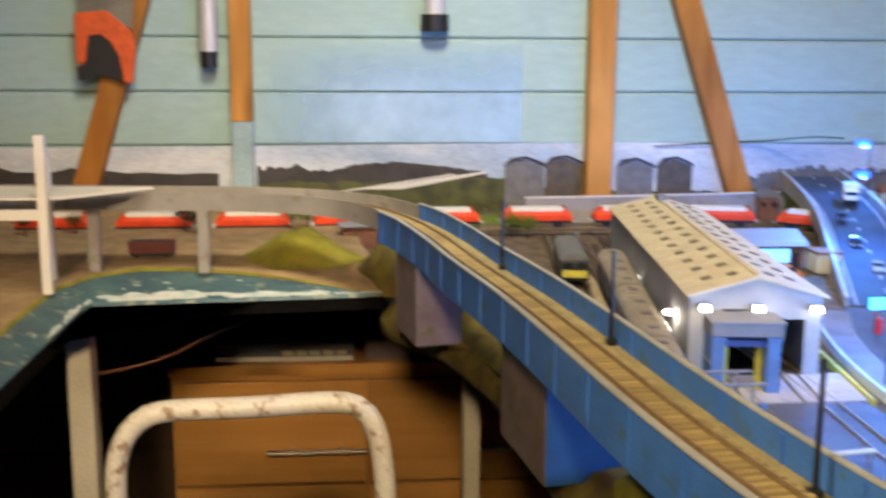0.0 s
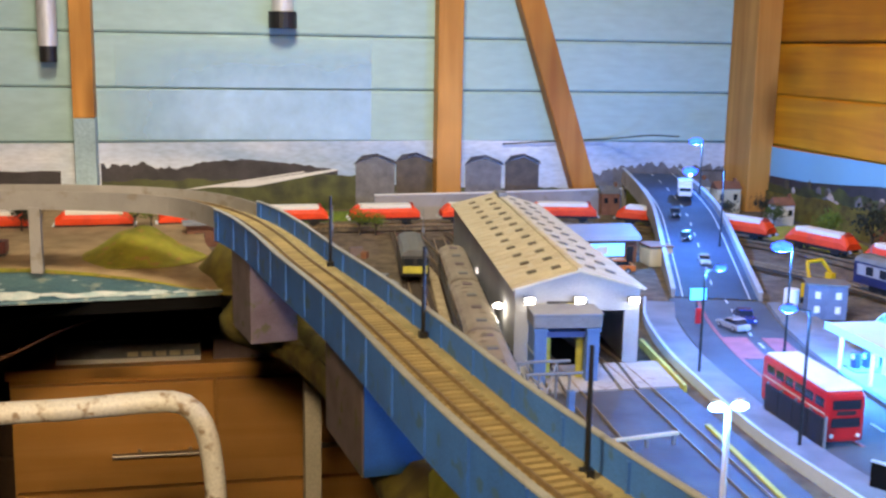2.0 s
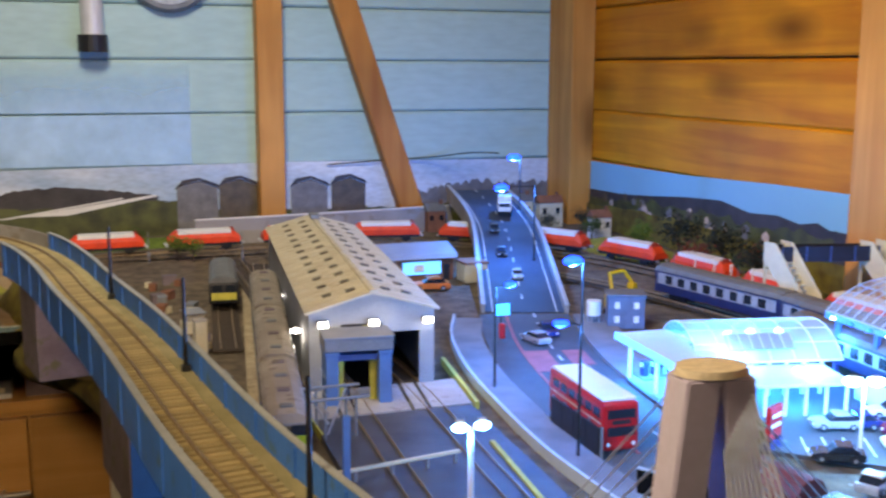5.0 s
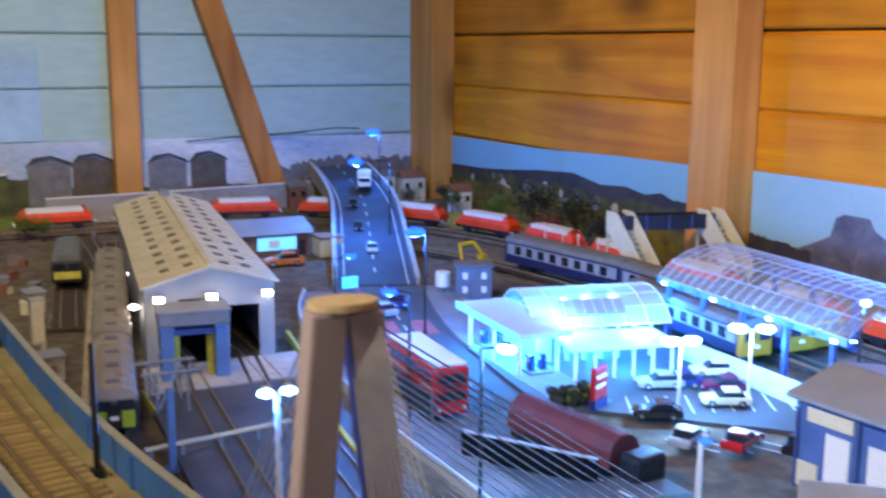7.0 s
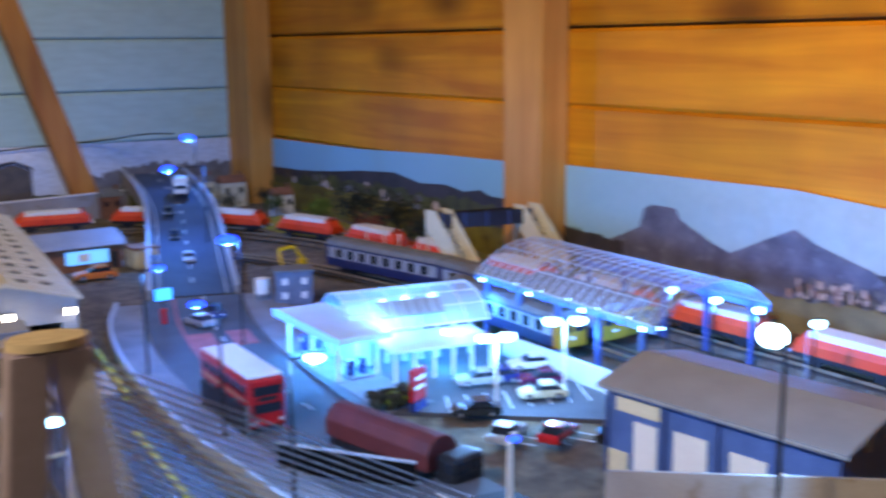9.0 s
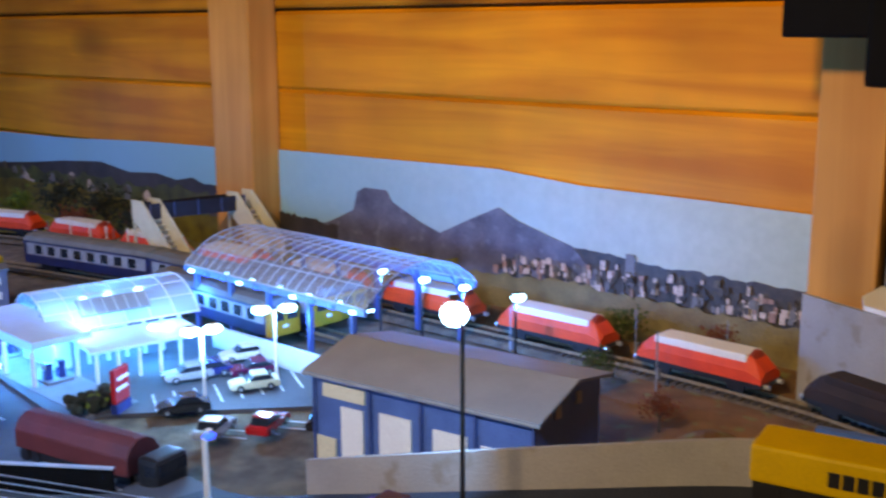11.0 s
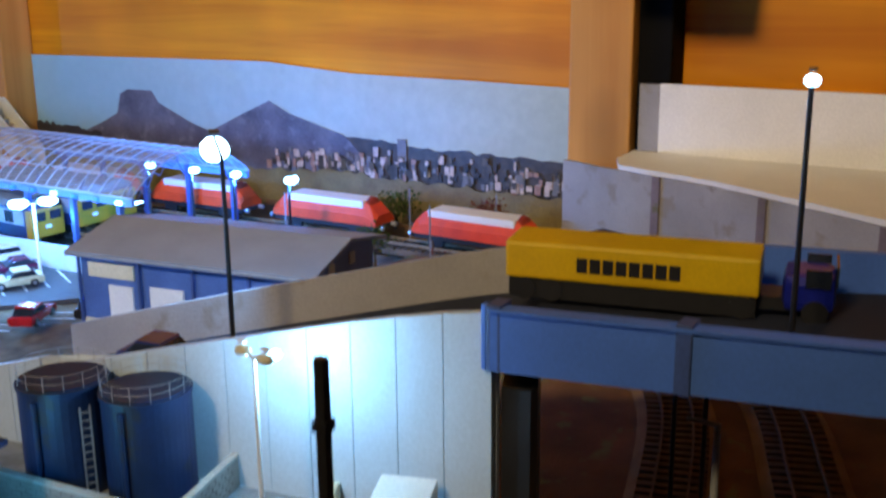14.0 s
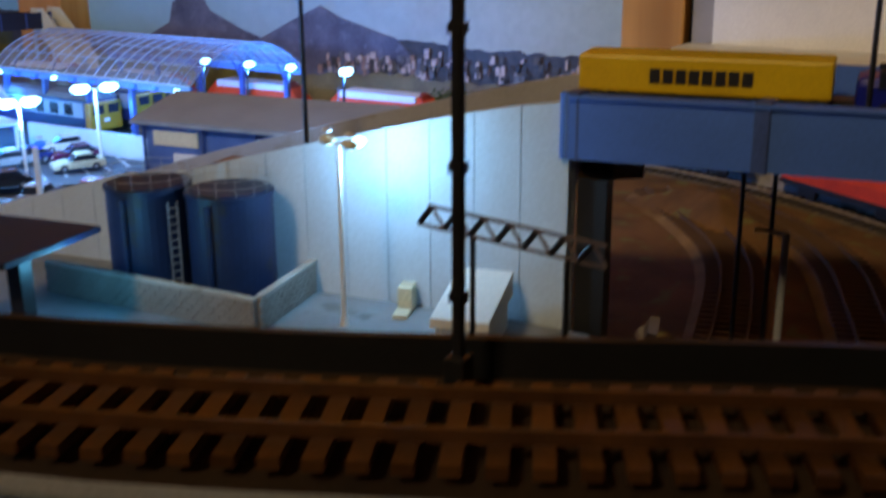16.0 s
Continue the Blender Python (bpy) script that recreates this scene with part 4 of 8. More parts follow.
for x in (-0.04, -0.178, -0.33, -0.50, -0.70):
    i = min(range(len(vpath)), key=lambda k: abs(vpath[k].x - x) + (9 if vpath[k].y < 1.2 else 0))
    p = vpath[i]
    part("support_post", box(bmesh.new(), p.x - 0.007, p.x + 0.007, p.y - 0.030, p.y - 0.016, 0.8822, DECK - 0.0065, bev=0.001), M_GREYST, via, "square grey support post")

# north viaduct strip behind the depot
npath = smooth_path([(0.45, 1.755, 0), (0.62, 1.77, 0), (0.78, 1.79, 0), (0.95, 1.815, 0)], 0.02)
nv = thing("viaduct_far", "grey sloping viaduct wall near the backdrop", "viaduct", kind="structure")
part("wall", strip(bmesh.new(), npath, -0.004, 0.0, 0.861, 0.906), M_GREYST, nv)
part("coping", strip(bmesh.new(), npath, -0.006, 0.002, 0.9062, 0.9085), M_WHITE, nv)

# ---- roads ----
ROAD = [(0.895, 1.44, 0.8965), (0.845, 1.27, 0.878), (0.795, 1.09, 0.8625), (0.752, 0.95, 0.862), (0.722, 0.80, 0.862), (0.712, 0.66, 0.862), (0.706, 0.54, 0.863), (0.692, 0.44, 0.868), (0.672, 0.34, 0.887), (0.664, 0.26, 0.912), (0.668, 0.18, 0.934), (0.682, 0.09, 0.957), (0.702, 0.0, 0.977), (0.722, -0.09, 0.985), (0.745, -0.20, 0.990), (0.78, -0.36, 0.994), (0.82, -0.6, 0.996)]
TOPR = [(0.988, 1.80, 0.9375), (0.975, 1.71, 0.9278), (0.957, 1.61, 0.9171), (0.926, 1.49, 0.9042), (0.858, 1.29, 0.8828), (0.792, 1.10, 0.8625)]
road_path = smooth_path(ROAD[2:], 0.02)
ramp_path = smooth_path(TOPR, 0.02)
kr = next(i for i, p in enumerate(road_path) if p.y < 0.40)
ro = tagged(part("road", strip(bmesh.new(), road_path[:kr + 1], -0.048, 0.066, -0.003, 0.0), M_ASPH), "blue-lit grey model road with lane markings", kind="structure")
# the dark colour includes the shadow below the lorry
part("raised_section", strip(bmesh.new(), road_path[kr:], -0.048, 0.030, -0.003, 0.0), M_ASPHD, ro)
rp = tagged(part("road_ramp", strip(bmesh.new(), ramp_path, -0.051, 0.051, -0.006, 0.0), M_RAMPROAD), "dark road climbing to the backdrop", kind="structure")
for u in (-0.0537, 0.0537):
    part("side_wall", strip(bmesh.new(), ramp_path, u - 0.0025, u + 0.0025, -0.02, 0.009), M_GREYST, rp, "grey parapet beside the ramp")
    part("coping", strip(bmesh.new(), ramp_path, u - 0.0030, u + 0.0030, 0.0092, 0.0105), M_COPE, rp)
part("fill", sweep(bmesh.new(), [Vector((p.x, p.y, 0.862)) for p in ramp_path], [(-0.050, -0.001), (0.050, -0.001), (0.050, 0.0005), (-0.050, 0.0005)]), M_BANK, rp)
part("edge_line", strip(bmesh.new(), ramp_path, -0.042, -0.0405, 0.0002, 0.0006), M_WLINE, rp)
part("edge_line", strip(bmesh.new(), ramp_path, 0.0405, 0.042, 0.0002, 0.0006), M_WLINE, rp)


def dashes(path, u, w, on, off, parent, m, h=0.0006, start=0, stop=999):
    i = start
    while i + on < min(len(path), stop):
        part("lane_dash", strip(bmesh.new(), path[i:i + on + 1], u - w / 2, u + w / 2, 0.0002, h), m, parent)
        i += on + off


dashes(smooth_path(TOPR, 0.01), 0.0, 0.0016, 2, 4, rp, M_WLINE)
dashes(smooth_path(ROAD[2:9], 0.01), -0.004, 0.0022, 2, 3, ro, M_WLINE)
part("edge_line", strip(bmesh.new(), road_path[:26], 0.030, 0.0335, 0.0002, 0.0006), M_PINK, ro, "faded red edge band")
part("crossing", strip(bmesh.new(), road_path[9:14], 0.004, 0.030, 0.0002, 0.0007), M_PINK, ro, "faded red bus lane patch")
part("crossing", strip(bmesh.new(), road_path[9:13], -0.036, -0.012, 0.0002, 0.0007), M_PINK, ro, "faded red bus lane patch")
# pavement and kerb on the depot side
kp = smooth_path([(0.705, 1.08, 0.862), (0.668, 0.985, 0.862), (0.640, 0.86, 0.862), (0.626, 0.74, 0.862), (0.618, 0.62, 0.862), (0.620, 0.50, 0.864), (0.618, 0.42, 0.868), (0.608, 0.34, 0.880)], 0.02)
tagged(part("pavement", strip(bmesh.new(), kp, -0.020, 0.014, -0.004, 0.004), M_PAVE), "pale paved footway with a raised kerb", kind="structure")
tagged(part("kerb_wall", strip(bmesh.new(), kp, 0.0142, 0.0172, -0.004, 0.009), M_WHITEWALL), "low pale wall along the footway", kind="structure")
kp2 = smooth_path([(0.842, 1.06, 0.862), (0.800, 0.93, 0.862), (0.772, 0.80, 0.862), (0.762, 0.66, 0.862), (0.760, 0.58, 0.862)], 0.02)
tagged(part("pavement_far", strip(bmesh.new(), kp2, -0.045, 0.002, -0.004, 0.0035), M_PAVE), "pale paved forecourt edge", kind="structure")

# elevated road: parapets and the pale panel wall
hd = thing("site_hoarding", "black board with a pale top edge standing beside the road", "hoarding", (0.660, 0.475, 0.8660), -56)
part("board", box(bmesh.new(), -0.054, 0.054, -0.0012, 0.0012, 0, 0.0195), M_DARK, hd)
part("top_edge", box(bmesh.new(), -0.0545, 0.0545, -0.0018, 0.0018, 0.0197, 0.0208), M_COPE, hd, "pale top strip")
for q in (-0.05, 0.0, 0.05):
    part("prop", box(bmesh.new(), q - 0.0012, q + 0.0012, 0.0014, 0.0060, 0, 0.014), M_DARK, hd)

wall_line = [Vector((0.653 - 0.14 * (y + 0.015), y, 0)) for y in [-0.018 + 0.0182 * k for k in range(17)]]


def road_top(y):
    pts = road_path
    k = min(range(len(pts)), key=lambda i: abs(pts[i].y - y))
    return pts[k].z


rw = thing("retaining_wall", "pale panelled retaining wall under the raised road", "wall", kind="structure")
for k in range(16):
    a, b = wall_line[k], wall_line[k + 1]
    bm = bmesh.new()
    za, zb = road_top(a.y) + 0.020, road_top(b.y) + 0.020
    g = (b - a).normalized() * 0.00018
    v = [bm.verts.new(q) for q in ((a.x + g.x, a.y + g.y, 0.862), (b.x - g.x, b.y - g.y, 0.862), (b.x - g.x, b.y - g.y, zb), (a.x + g.x, a.y + g.y, za))]
    f = bm.faces.new(v)
    r = bmesh.ops.extrude_face_region(bm, geom=[f])
    for q in r["geom"]:
        if isinstance(q, bmesh.types.BMVert):
            q.co.x += 0.004
    part("panel", bm, M_WHITEWALL, rw)
part("backing", prism(bmesh.new(), [(p.x + 0.0042, p.y) for p in wall_line] + [(p.x + 0.0062, p.y) for p in wall_line[::-1]], 0.862, lambda x, y: road_top(y) + 0.019), M_WHITEWALL, rw)
far_par = [p for p in road_path if -0.02 < p.y < 0.285]
part("far_parapet", strip(bmesh.new(), far_par, -0.0530, -0.0500, -0.03, 0.020), M_GREYST, rw, "grey parapet on the far side")
# black colour carries the shade below the raised road
part("abutment", prism(bmesh.new(), [(0.658, -0.0195), (0.658, -0.031), (0.664, -0.031), (0.744, 0.004), (0.744, 0.014)], 0.862, 0.971), M_BLACK, rw, "abutment face under the road, coloured black for the shade")

br = thing("road_bridge", "blue-grey road bridge with dark pilasters", "bridge", kind="structure")
near = [(0.6535, -0.0185), (0.659, -0.05), (0.6655, -0.085), (0.676, -0.14), (0.690, -0.20), (0.71, -0.28), (0.735, -0.38), (0.77, -0.52), (0.80, -0.66)]
bpath = smooth_path([(x, y, 0) for x, y in near], 0.02)
part("near_parapet", strip(bmesh.new(), bpath, 0.0, 0.004, 0.9795, 1.0010), M_BRBLUE, br)
part("coping", strip(bmesh.new(), bpath, -0.0015, 0.0055, 1.0012, 1.0024), M_BRBLUE, br)
part("far_parapet", strip(bmesh.new(), [p + Vector((0.112, 0.02, 0)) for p in bpath], 0.0, 0.004, 0.984, 1.002), M_BRBLUE, br)
# soffit coloured dark for the shade on the bridge
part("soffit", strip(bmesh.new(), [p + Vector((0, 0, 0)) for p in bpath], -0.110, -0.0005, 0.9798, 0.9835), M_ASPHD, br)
for k, (px, py) in enumerate(((0.6535, -0.0200), (0.6640, -0.0835), (0.6855, -0.185), (0.712, -0.29))):
    part("pilaster", box(bmesh.new(), px - 0.0035, px + 0.006, py - 0.0028, py + 0.0028, 0.979, 1.0034, bev=0.0006), M_BRDARK, br, "dark blue pilaster")
    part("pilaster_edge", box(bmesh.new(), px - 0.0030, px + 0.0005, py + 0.0030, py + 0.0048, 0.979, 1.0030, bev=0.0004), M_BRBLUE, br)
part("column", cyl(bmesh.new(), (0.776, -0.047, 0.866), (0.776, -0.047, 0.9796), 0.0011), M_BLACK, br)
part("column", cyl(bmesh.new(), (0.776, -0.061, 0.866), (0.776, -0.061, 0.9796), 0.0011), M_BLACK, br)

# oil yard floor
bm = bmesh.new()
prism(bm, [(0.520, 0.30), (0.490, 0.10), (0.50, -0.03), (0.575, -0.045), (0.6505, -0.03), (0.6505, 0.0), (0.612, 0.28)], 0.862, 0.914)
structure("yard", bm, M_YARD, "blue-lit concrete yard of the oil depot")

# curved grey wall with a white shelf at the end of the east wall
cw = thing("curved_wall", "grey curved card wall with brown pilasters and white shelf", "wall", kind="structure")
cpath = smooth_path([(1.160, 0.172, 0), (1.138, 0.122, 0), (1.112, 0.045, 0), (1.06, -0.055, 0), (0.99, -0.17, 0), (0.90, -0.30, 0), (0.80, -0.45, 0)], 0.02)
part("wall", strip(bmesh.new(), cpath, -0.0005, 0.0035, 0.861, 0.9555), M_GREYST, cw)
part("shelf", prism(bmesh.new(), [(p.x, p.y) for p in smooth_path([(1.190, 0.128, 0), (1.135, 0.118, 0), (1.107, 0.040, 0), (1.053, -0.060, 0), (0.985, -0.175, 0), (0.895, -0.305, 0), (0.795, -0.455, 0)], 0.03)] + [(1.233, -0.455), (1.233, 0.088), (1.204, 0.088), (1.204, 0.128)], 0.9560, 0.9600), M_WHITE, cw, "white shelf with a curved front edge")
part("backboard", box(bmesh.new(), 1.198, 1.202, -0.50, 0.106, 0.9602, 1.0175), M_WHITE, cw, "upright white backboard")
part("backboard_end", box(bmesh.new(), 1.199, 1.203, 0.1065, 0.1240, 0.9602, 1.0165), M_GREYST, cw)
for k in range(5, len(cpath), 5):
    p, d, s = list(frames_of(cpath))[k]
    bm = bmesh.new()
    box(bm, 0.0036, 0.0056, -0.0035, 0.0035, 0.862, 0.9558, Matrix.Translation((p.x, p.y, 0)) @ pose(0, 0, 0, 0, 0, math.degrees(math.atan2(s.y, s.x))))
    part("pilaster", bm, M_PIER, cw, "brown pilaster")

# ---- railway things ----
def hood_wagon():
    """A clay wagon with an orange hood, a white ridge strip and a black underframe; it runs along y."""
    w = thing("hood_wagon", "orange hooded clay wagon with white ridge on the loop track", "wagon", group="wagons of the clay train")
    L, W = 0.117, 0.032
    bm = bmesh.new()
    prof = [(-W / 2, 0.013), (-W / 2, 0.022), (-W * 0.30, 0.0335), (W * 0.30, 0.0335), (W / 2, 0.022), (W / 2, 0.013)]
    rings = []
    for y, k, top in ((-L / 2, 1.0, 0.45), (-L / 2 + 0.010, 1.0, 0.9), (-L / 2 + 0.014, 1, 1.0), (0, 1, 0.985), (L / 2 - 0.014, 1, 1.0), (L / 2 - 0.010, 1.0, 0.9), (L / 2, 1.0, 0.45)):
        rings.append([bm.verts.new((x * k, y, 0.013 + (z - 0.013) * top)) for x, z in prof])
    for a, b in zip(rings, rings[1:]):
        for i in range(6):
            bm.faces.new((a[i], a[(i + 1) % 6], b[(i + 1) % 6], b[i]))
    bm.faces.new(rings[0][::-1])
    bm.faces.new(rings[-1])
    part("hood", bm, M_ORANGE, w, "bright orange tarpaulin hood")
    part("ridge_strip", box(bmesh.new(), -W * 0.40, W * 0.40, -L / 2 + 0.015, L / 2 - 0.015, 0.0275, 0.0345, bev=0.0016), M_WHITE, w, "white ridge sheet")
    for s in (-1, 1):
        if s < 0:
            bm = cyl(bmesh.new(), (0, -L / 2 + 0.0095, 0.0255), (0, -L / 2 + 0.0150, 0.0255), 0.0104, 0.0122, n=22)
            bmesh.ops.bevel(bm, geom=bm.edges[:], offset=0.0008, segments=2, affect="EDGES")
            part("hood_end", bm, M_HOOP, w, "dark red rounded end hoop", smooth=True)
        part("buffer_beam", box(bmesh.new(), -W / 2, W / 2, s * L / 2 - 0.001, s * L / 2 + 0.001, 0.0095, 0.0128), M_BLACK, w)
        for x in (-0.011, 0.011):
            part("buffer", cyl(bmesh.new(), (x, s * (L / 2 + 0.001), 0.011), (x, s * (L / 2 + 0.0055), 0.011), 0.0022, n=8), M_STEEL, w)
    part("underframe", box(bmesh.new(), -W / 2 + 0.001, W / 2 - 0.001, -L / 2 + 0.0015, L / 2 - 0.0015, 0.0085, 0.0128), M_BLACK, w)
    for y in (-0.035, 0.035):
        for s in (-1, 1):
            part("wheel", cyl(bmesh.new(), (s * 0.0072, y, 0.0062), (s * 0.0092, y, 0.0062), 0.0062, n=14), M_BLACK, w)
            part("axle_guard", box(bmesh.new(), s * 0.0125 - 0.001, s * 0.0125 + 0.001, y - 0.008, y + 0.008, 0.0035, 0.0084), M_BLACK, w)
    return w


LOOP = [(0.80, -0.42), (0.90, -0.27), (0.995, -0.13), (1.075, -0.01), (1.120, 0.10), (1.138, 0.22), (1.142, 0.45), (1.135, 0.75), (1.122, 0.98), (1.110, 1.15), (1.085, 1.30), (1.03, 1.44), (0.95, 1.55), (0.84, 1.63), (0.70, 1.66), (0.5, 1.66), (0.25, 1.655), (0.0, 1.635), (-0.3, 1.63), (-0.8, 1.62), (-1.4, 1.60)]
lp = smooth_path([(x, y, 0) for x, y in LOOP], 0.004)
first = None
start = min(range(len(lp)), key=lambda i: abs(lp[i].y - 0.247) + abs(lp[i].x - 1.13))
pitch = 39
i = start - 2 * pitch
while i + 14 < len(lp):
    if i > 14:
        d = lp[min(i + 11, len(lp) - 1)] - lp[i - 11]
        m = pose(lp[i].x, lp[i].y, 0.8712, 0, 0, math.degrees(math.atan2(-d.x, d.y)))
        if first is None:
            first = hood_wagon()
            first.matrix_world = m
        else:
            w = copy_thing(first, m)
            if i == start - pitch:
                for o in (w, *w.children):
                    if o.type == "MESH" and ("hood" in o.name or "ridge" in o.name):
                        o.data = o.data.copy()
                        o.data.materials[0] = M_HOODDARK
                        o["label"] = "dark brown tarpaulin"
                w["label"] = "clay wagon with a dark brown hood on the loop track"
    i += pitch


def coach(name, label, body, length, at, turn, nose=None, group="", height=0.047, roof=None, windows=True, doors=0):
    """A bogie vehicle along y with windows, roof, bogies and, if asked, a coloured nose at its near end."""
    c = thing(name, label, "train", at, turn, group)
    W, H = 0.036, height
    L = length
    part("body", box(bmesh.new(), -W / 2, W / 2, -L / 2, L / 2, 0.011, H - 0.008, bev=0.0015), body, c)
    bm = bmesh.new()
    extrude_xz(bm, [(-W / 2, H - 0.0078), (W / 2, H - 0.0078), (W * 0.40, H - 0.003), (W * 0.2, H), (-W * 0.2, H), (-W * 0.40, H - 0.003)], -L / 2, L / 2)
    part("roof", bm, roof or M_COACHROOF, c, "grey domed roof")
    if windows and body is M_NAVY:
        for s in (-1, 1):
            part("window_band", box(bmesh.new(), s * W / 2 - 0.0002, s * W / 2 + 0.0004, -L / 2 + 0.006, L / 2 - 0.006, 0.0225, 0.0365), M_COACHBAND, c, "pale grey window band")
    if windows:
        n = max(3, int(L / 0.024))
        for s in (-1, 1):
            for k in range(n):
                y = -L / 2 + 0.016 + (L - 0.032) * (k + 0.5) / n
                part("window", box(bmesh.new(), s * W / 2 - 0.0003, s * W / 2 + 0.0009, y - 0.0062, y + 0.0062, 0.024, 0.035), M_WINDOW, c)
    for s in (-1, 1):
        part("bogie", box(bmesh.new(), -0.011, 0.011, s * (L / 2 - 0.035) - 0.014, s * (L / 2 - 0.035) + 0.014, 0.0045, 0.0105, bev=0.001), M_BLACK, c)
        for y in (-0.010, 0.010):
            for x in (-0.0082, 0.0082):
                part("wheel", cyl(bmesh.new(), (x - 0.001, s * (L / 2 - 0.035) + y, 0.0062), (x + 0.001, s * (L / 2 - 0.035) + y, 0.0062), 0.0062, n=12), M_BLACK, c)
    if nose is not None:
        bm = bmesh.new()
        box(bm, -W / 2 - 0.0004, W / 2 + 0.0004, -L / 2 - 0.004, -L / 2 + 0.004, 0.0105, H - 0.010, bev=0.0016)
        dark_front = body in (M_BLACK, M_GREY)
        part("cab_front", bm, M_BLACK if dark_front else nose, c, "black cab front" if dark_front else "yellow warning front")
        if dark_front:
            for x0, x1, z0, z1 in ((-0.0155, 0.0155, 0.0150, 0.0240),) if body is M_BLACK else ((-0.0150, -0.0055, 0.0125, 0.0255), (0.0055, 0.0150, 0.0125, 0.0255)):
                part("warning_panel", box(bmesh.new(), x0, x1, -L / 2 - 0.0052, -L / 2 - 0.0042, z0, z1), M_YLINE if body is M_BLACK else nose, c, "bright warning panel")
        for x in (-0.0085, 0.0085):
            part("cab_window", box(bmesh.new(), x - 0.0060, x + 0.0060, -L / 2 - 0.0047, -L / 2 - 0.0042, 0.026, 0.034), M_WINDOW, c)
        part("lamp", box(bmesh.new(), -0.003, 0.003, -L / 2 - 0.0047, -L / 2 - 0.0042, 0.0185, 0.0215), M_WHITE, c)
    return c


RAILTOP = 0.8697
coach("passenger_coach", "navy blue passenger coach with grey roof beside the platform", M_NAVY, 0.215, (1.013, 0.990, RAILTOP), 11, group="navy passenger train")
coach("passenger_coach", "navy blue passenger coach with grey roof beside the platform", M_NAVY, 0.150, (1.035, 0.805, RAILTOP), 2, group="navy passenger train")
coach("diesel_unit", "dark blue diesel unit with a yellow front under the canopy", M_NAVY, 0.125, (1.030, 0.660, RAILTOP), -1, nose=M_NOSE)
coach("diesel_unit", "dark blue diesel unit with a yellow front under the canopy", M_NAVY, 0.20, (0.990, 0.712, 0.8655), -2, nose=M_NOSE)
coach("diesel_unit", "dark blue diesel unit with a yellow front under the canopy", M_NAVY, 0.16, (1.078, 0.690, 0.8655), -2, nose=M_NOSE)
coach("shunting_locomotive", "black shunting locomotive with a yellow panel on the siding", M_BLACK, 0.14, (0.4335, 1.272, 0.8682), -7, nose=M_NOSE, windows=False, height=0.044)
M_DUSTROOF = mat("dusty_grey_brown_roof", (0.33, 0.28, 0.22), (0.23, 0.19, 0.15), 0.8, scale=30, fine=900, bump=0.25, wear=(0.17, 0.13, 0.09))
M_LIME = mat("lime_front_paint", (0.35, 0.45, 0.03), rough=0.4)
SIDING = [(0.520, 1.52), (0.4895, 1.30), (0.4615, 1.10), (0.4335, 0.90), (0.3995, 0.65), (0.370, 0.42)]
for y0, y1, nose in ((0.650, 0.815, M_LIME), (0.826, 1.030, None), (1.041, 1.245, None)):
    xa, xb = (np.interp(y, [q[1] for q in SIDING[::-1]], [q[0] for q in SIDING[::-1]]) for y in (y0, y1))
    u = coach("diesel_unit" if nose else "unit_coach", "grey diesel unit with a lime and black front on the siding" if nose else "grey coach with a dusty brown roof on the siding", M_GREY, math.hypot(y1 - y0, xb - xa), ((xa + xb) / 2, (y0 + y1) / 2, 0.8682), -math.degrees(math.atan2(xb - xa, y1 - y0)), nose=nose, group="grey diesel train", height=0.042, roof=M_DUSTROOF)
    for k in range(4):
        y = (y1 - y0) * (0.26 * k - 0.39)
        part("roof_vent", box(bmesh.new(), -0.005, 0.005, y - 0.004, y + 0.004, 0.0421, 0.0436, bev=0.0005), M_PIER if k % 2 else M_COACHROOF, u)

# depot shed
shed = thing("depot_shed", "pale grey engine shed with rows of roof windows", "shed", (0.5165, 0.832, 0.8615), -6.0)
SW, SL, EV, AP = 0.0605, 0.545, 0.0815, 0.0985
part("side_wall", box(bmesh.new(), -SW, -SW + 0.004, 0.0042, SL - 0.0042, 0, EV), M_SHEDGREY, shed)
part("side_wall", box(bmesh.new(), SW - 0.004, SW, 0.0042, SL - 0.0042, 0, EV), M_SHEDGREY, shed)
for y in (0, SL - 0.004):
    bm = bmesh.new()
    extrude_xz(bm, [(-SW, 0.060), (SW, 0.060), (SW, EV), (0, AP), (-SW, EV)], y, y + 0.004)
    part("gable", bm, M_SHEDGREY, shed)
for a, b in ((-SW, -0.040), (0.008, 0.017), (0.046, SW)):
    part("door_pillar", box(bmesh.new(), a, b, 0, 0.004, 0, 0.0598), M_SHEDGREY, shed)
part("back_wall", box(bmesh.new(), -SW, SW, SL - 0.004, SL, 0, 0.0598), M_SHEDGREY, shed)
part("floor", box(bmesh.new(), -SW + 0.005, SW - 0.005, 0.005, SL - 0.005, 0.0003, 0.0010), M_DARK, shed)
part("door_lintel_sign", box(bmesh.new(), -0.030, 0.010, -0.0008, -0.0001, 0.0635, 0.069), M_BLACK, shed, "dark name board over the door")
part("sign_text_bar", box(bmesh.new(), -0.010, 0.006, -0.0014, -0.0009, 0.065, 0.0675), M_YLINE, shed)
slope = math.degrees(math.atan2(AP - EV, SW))
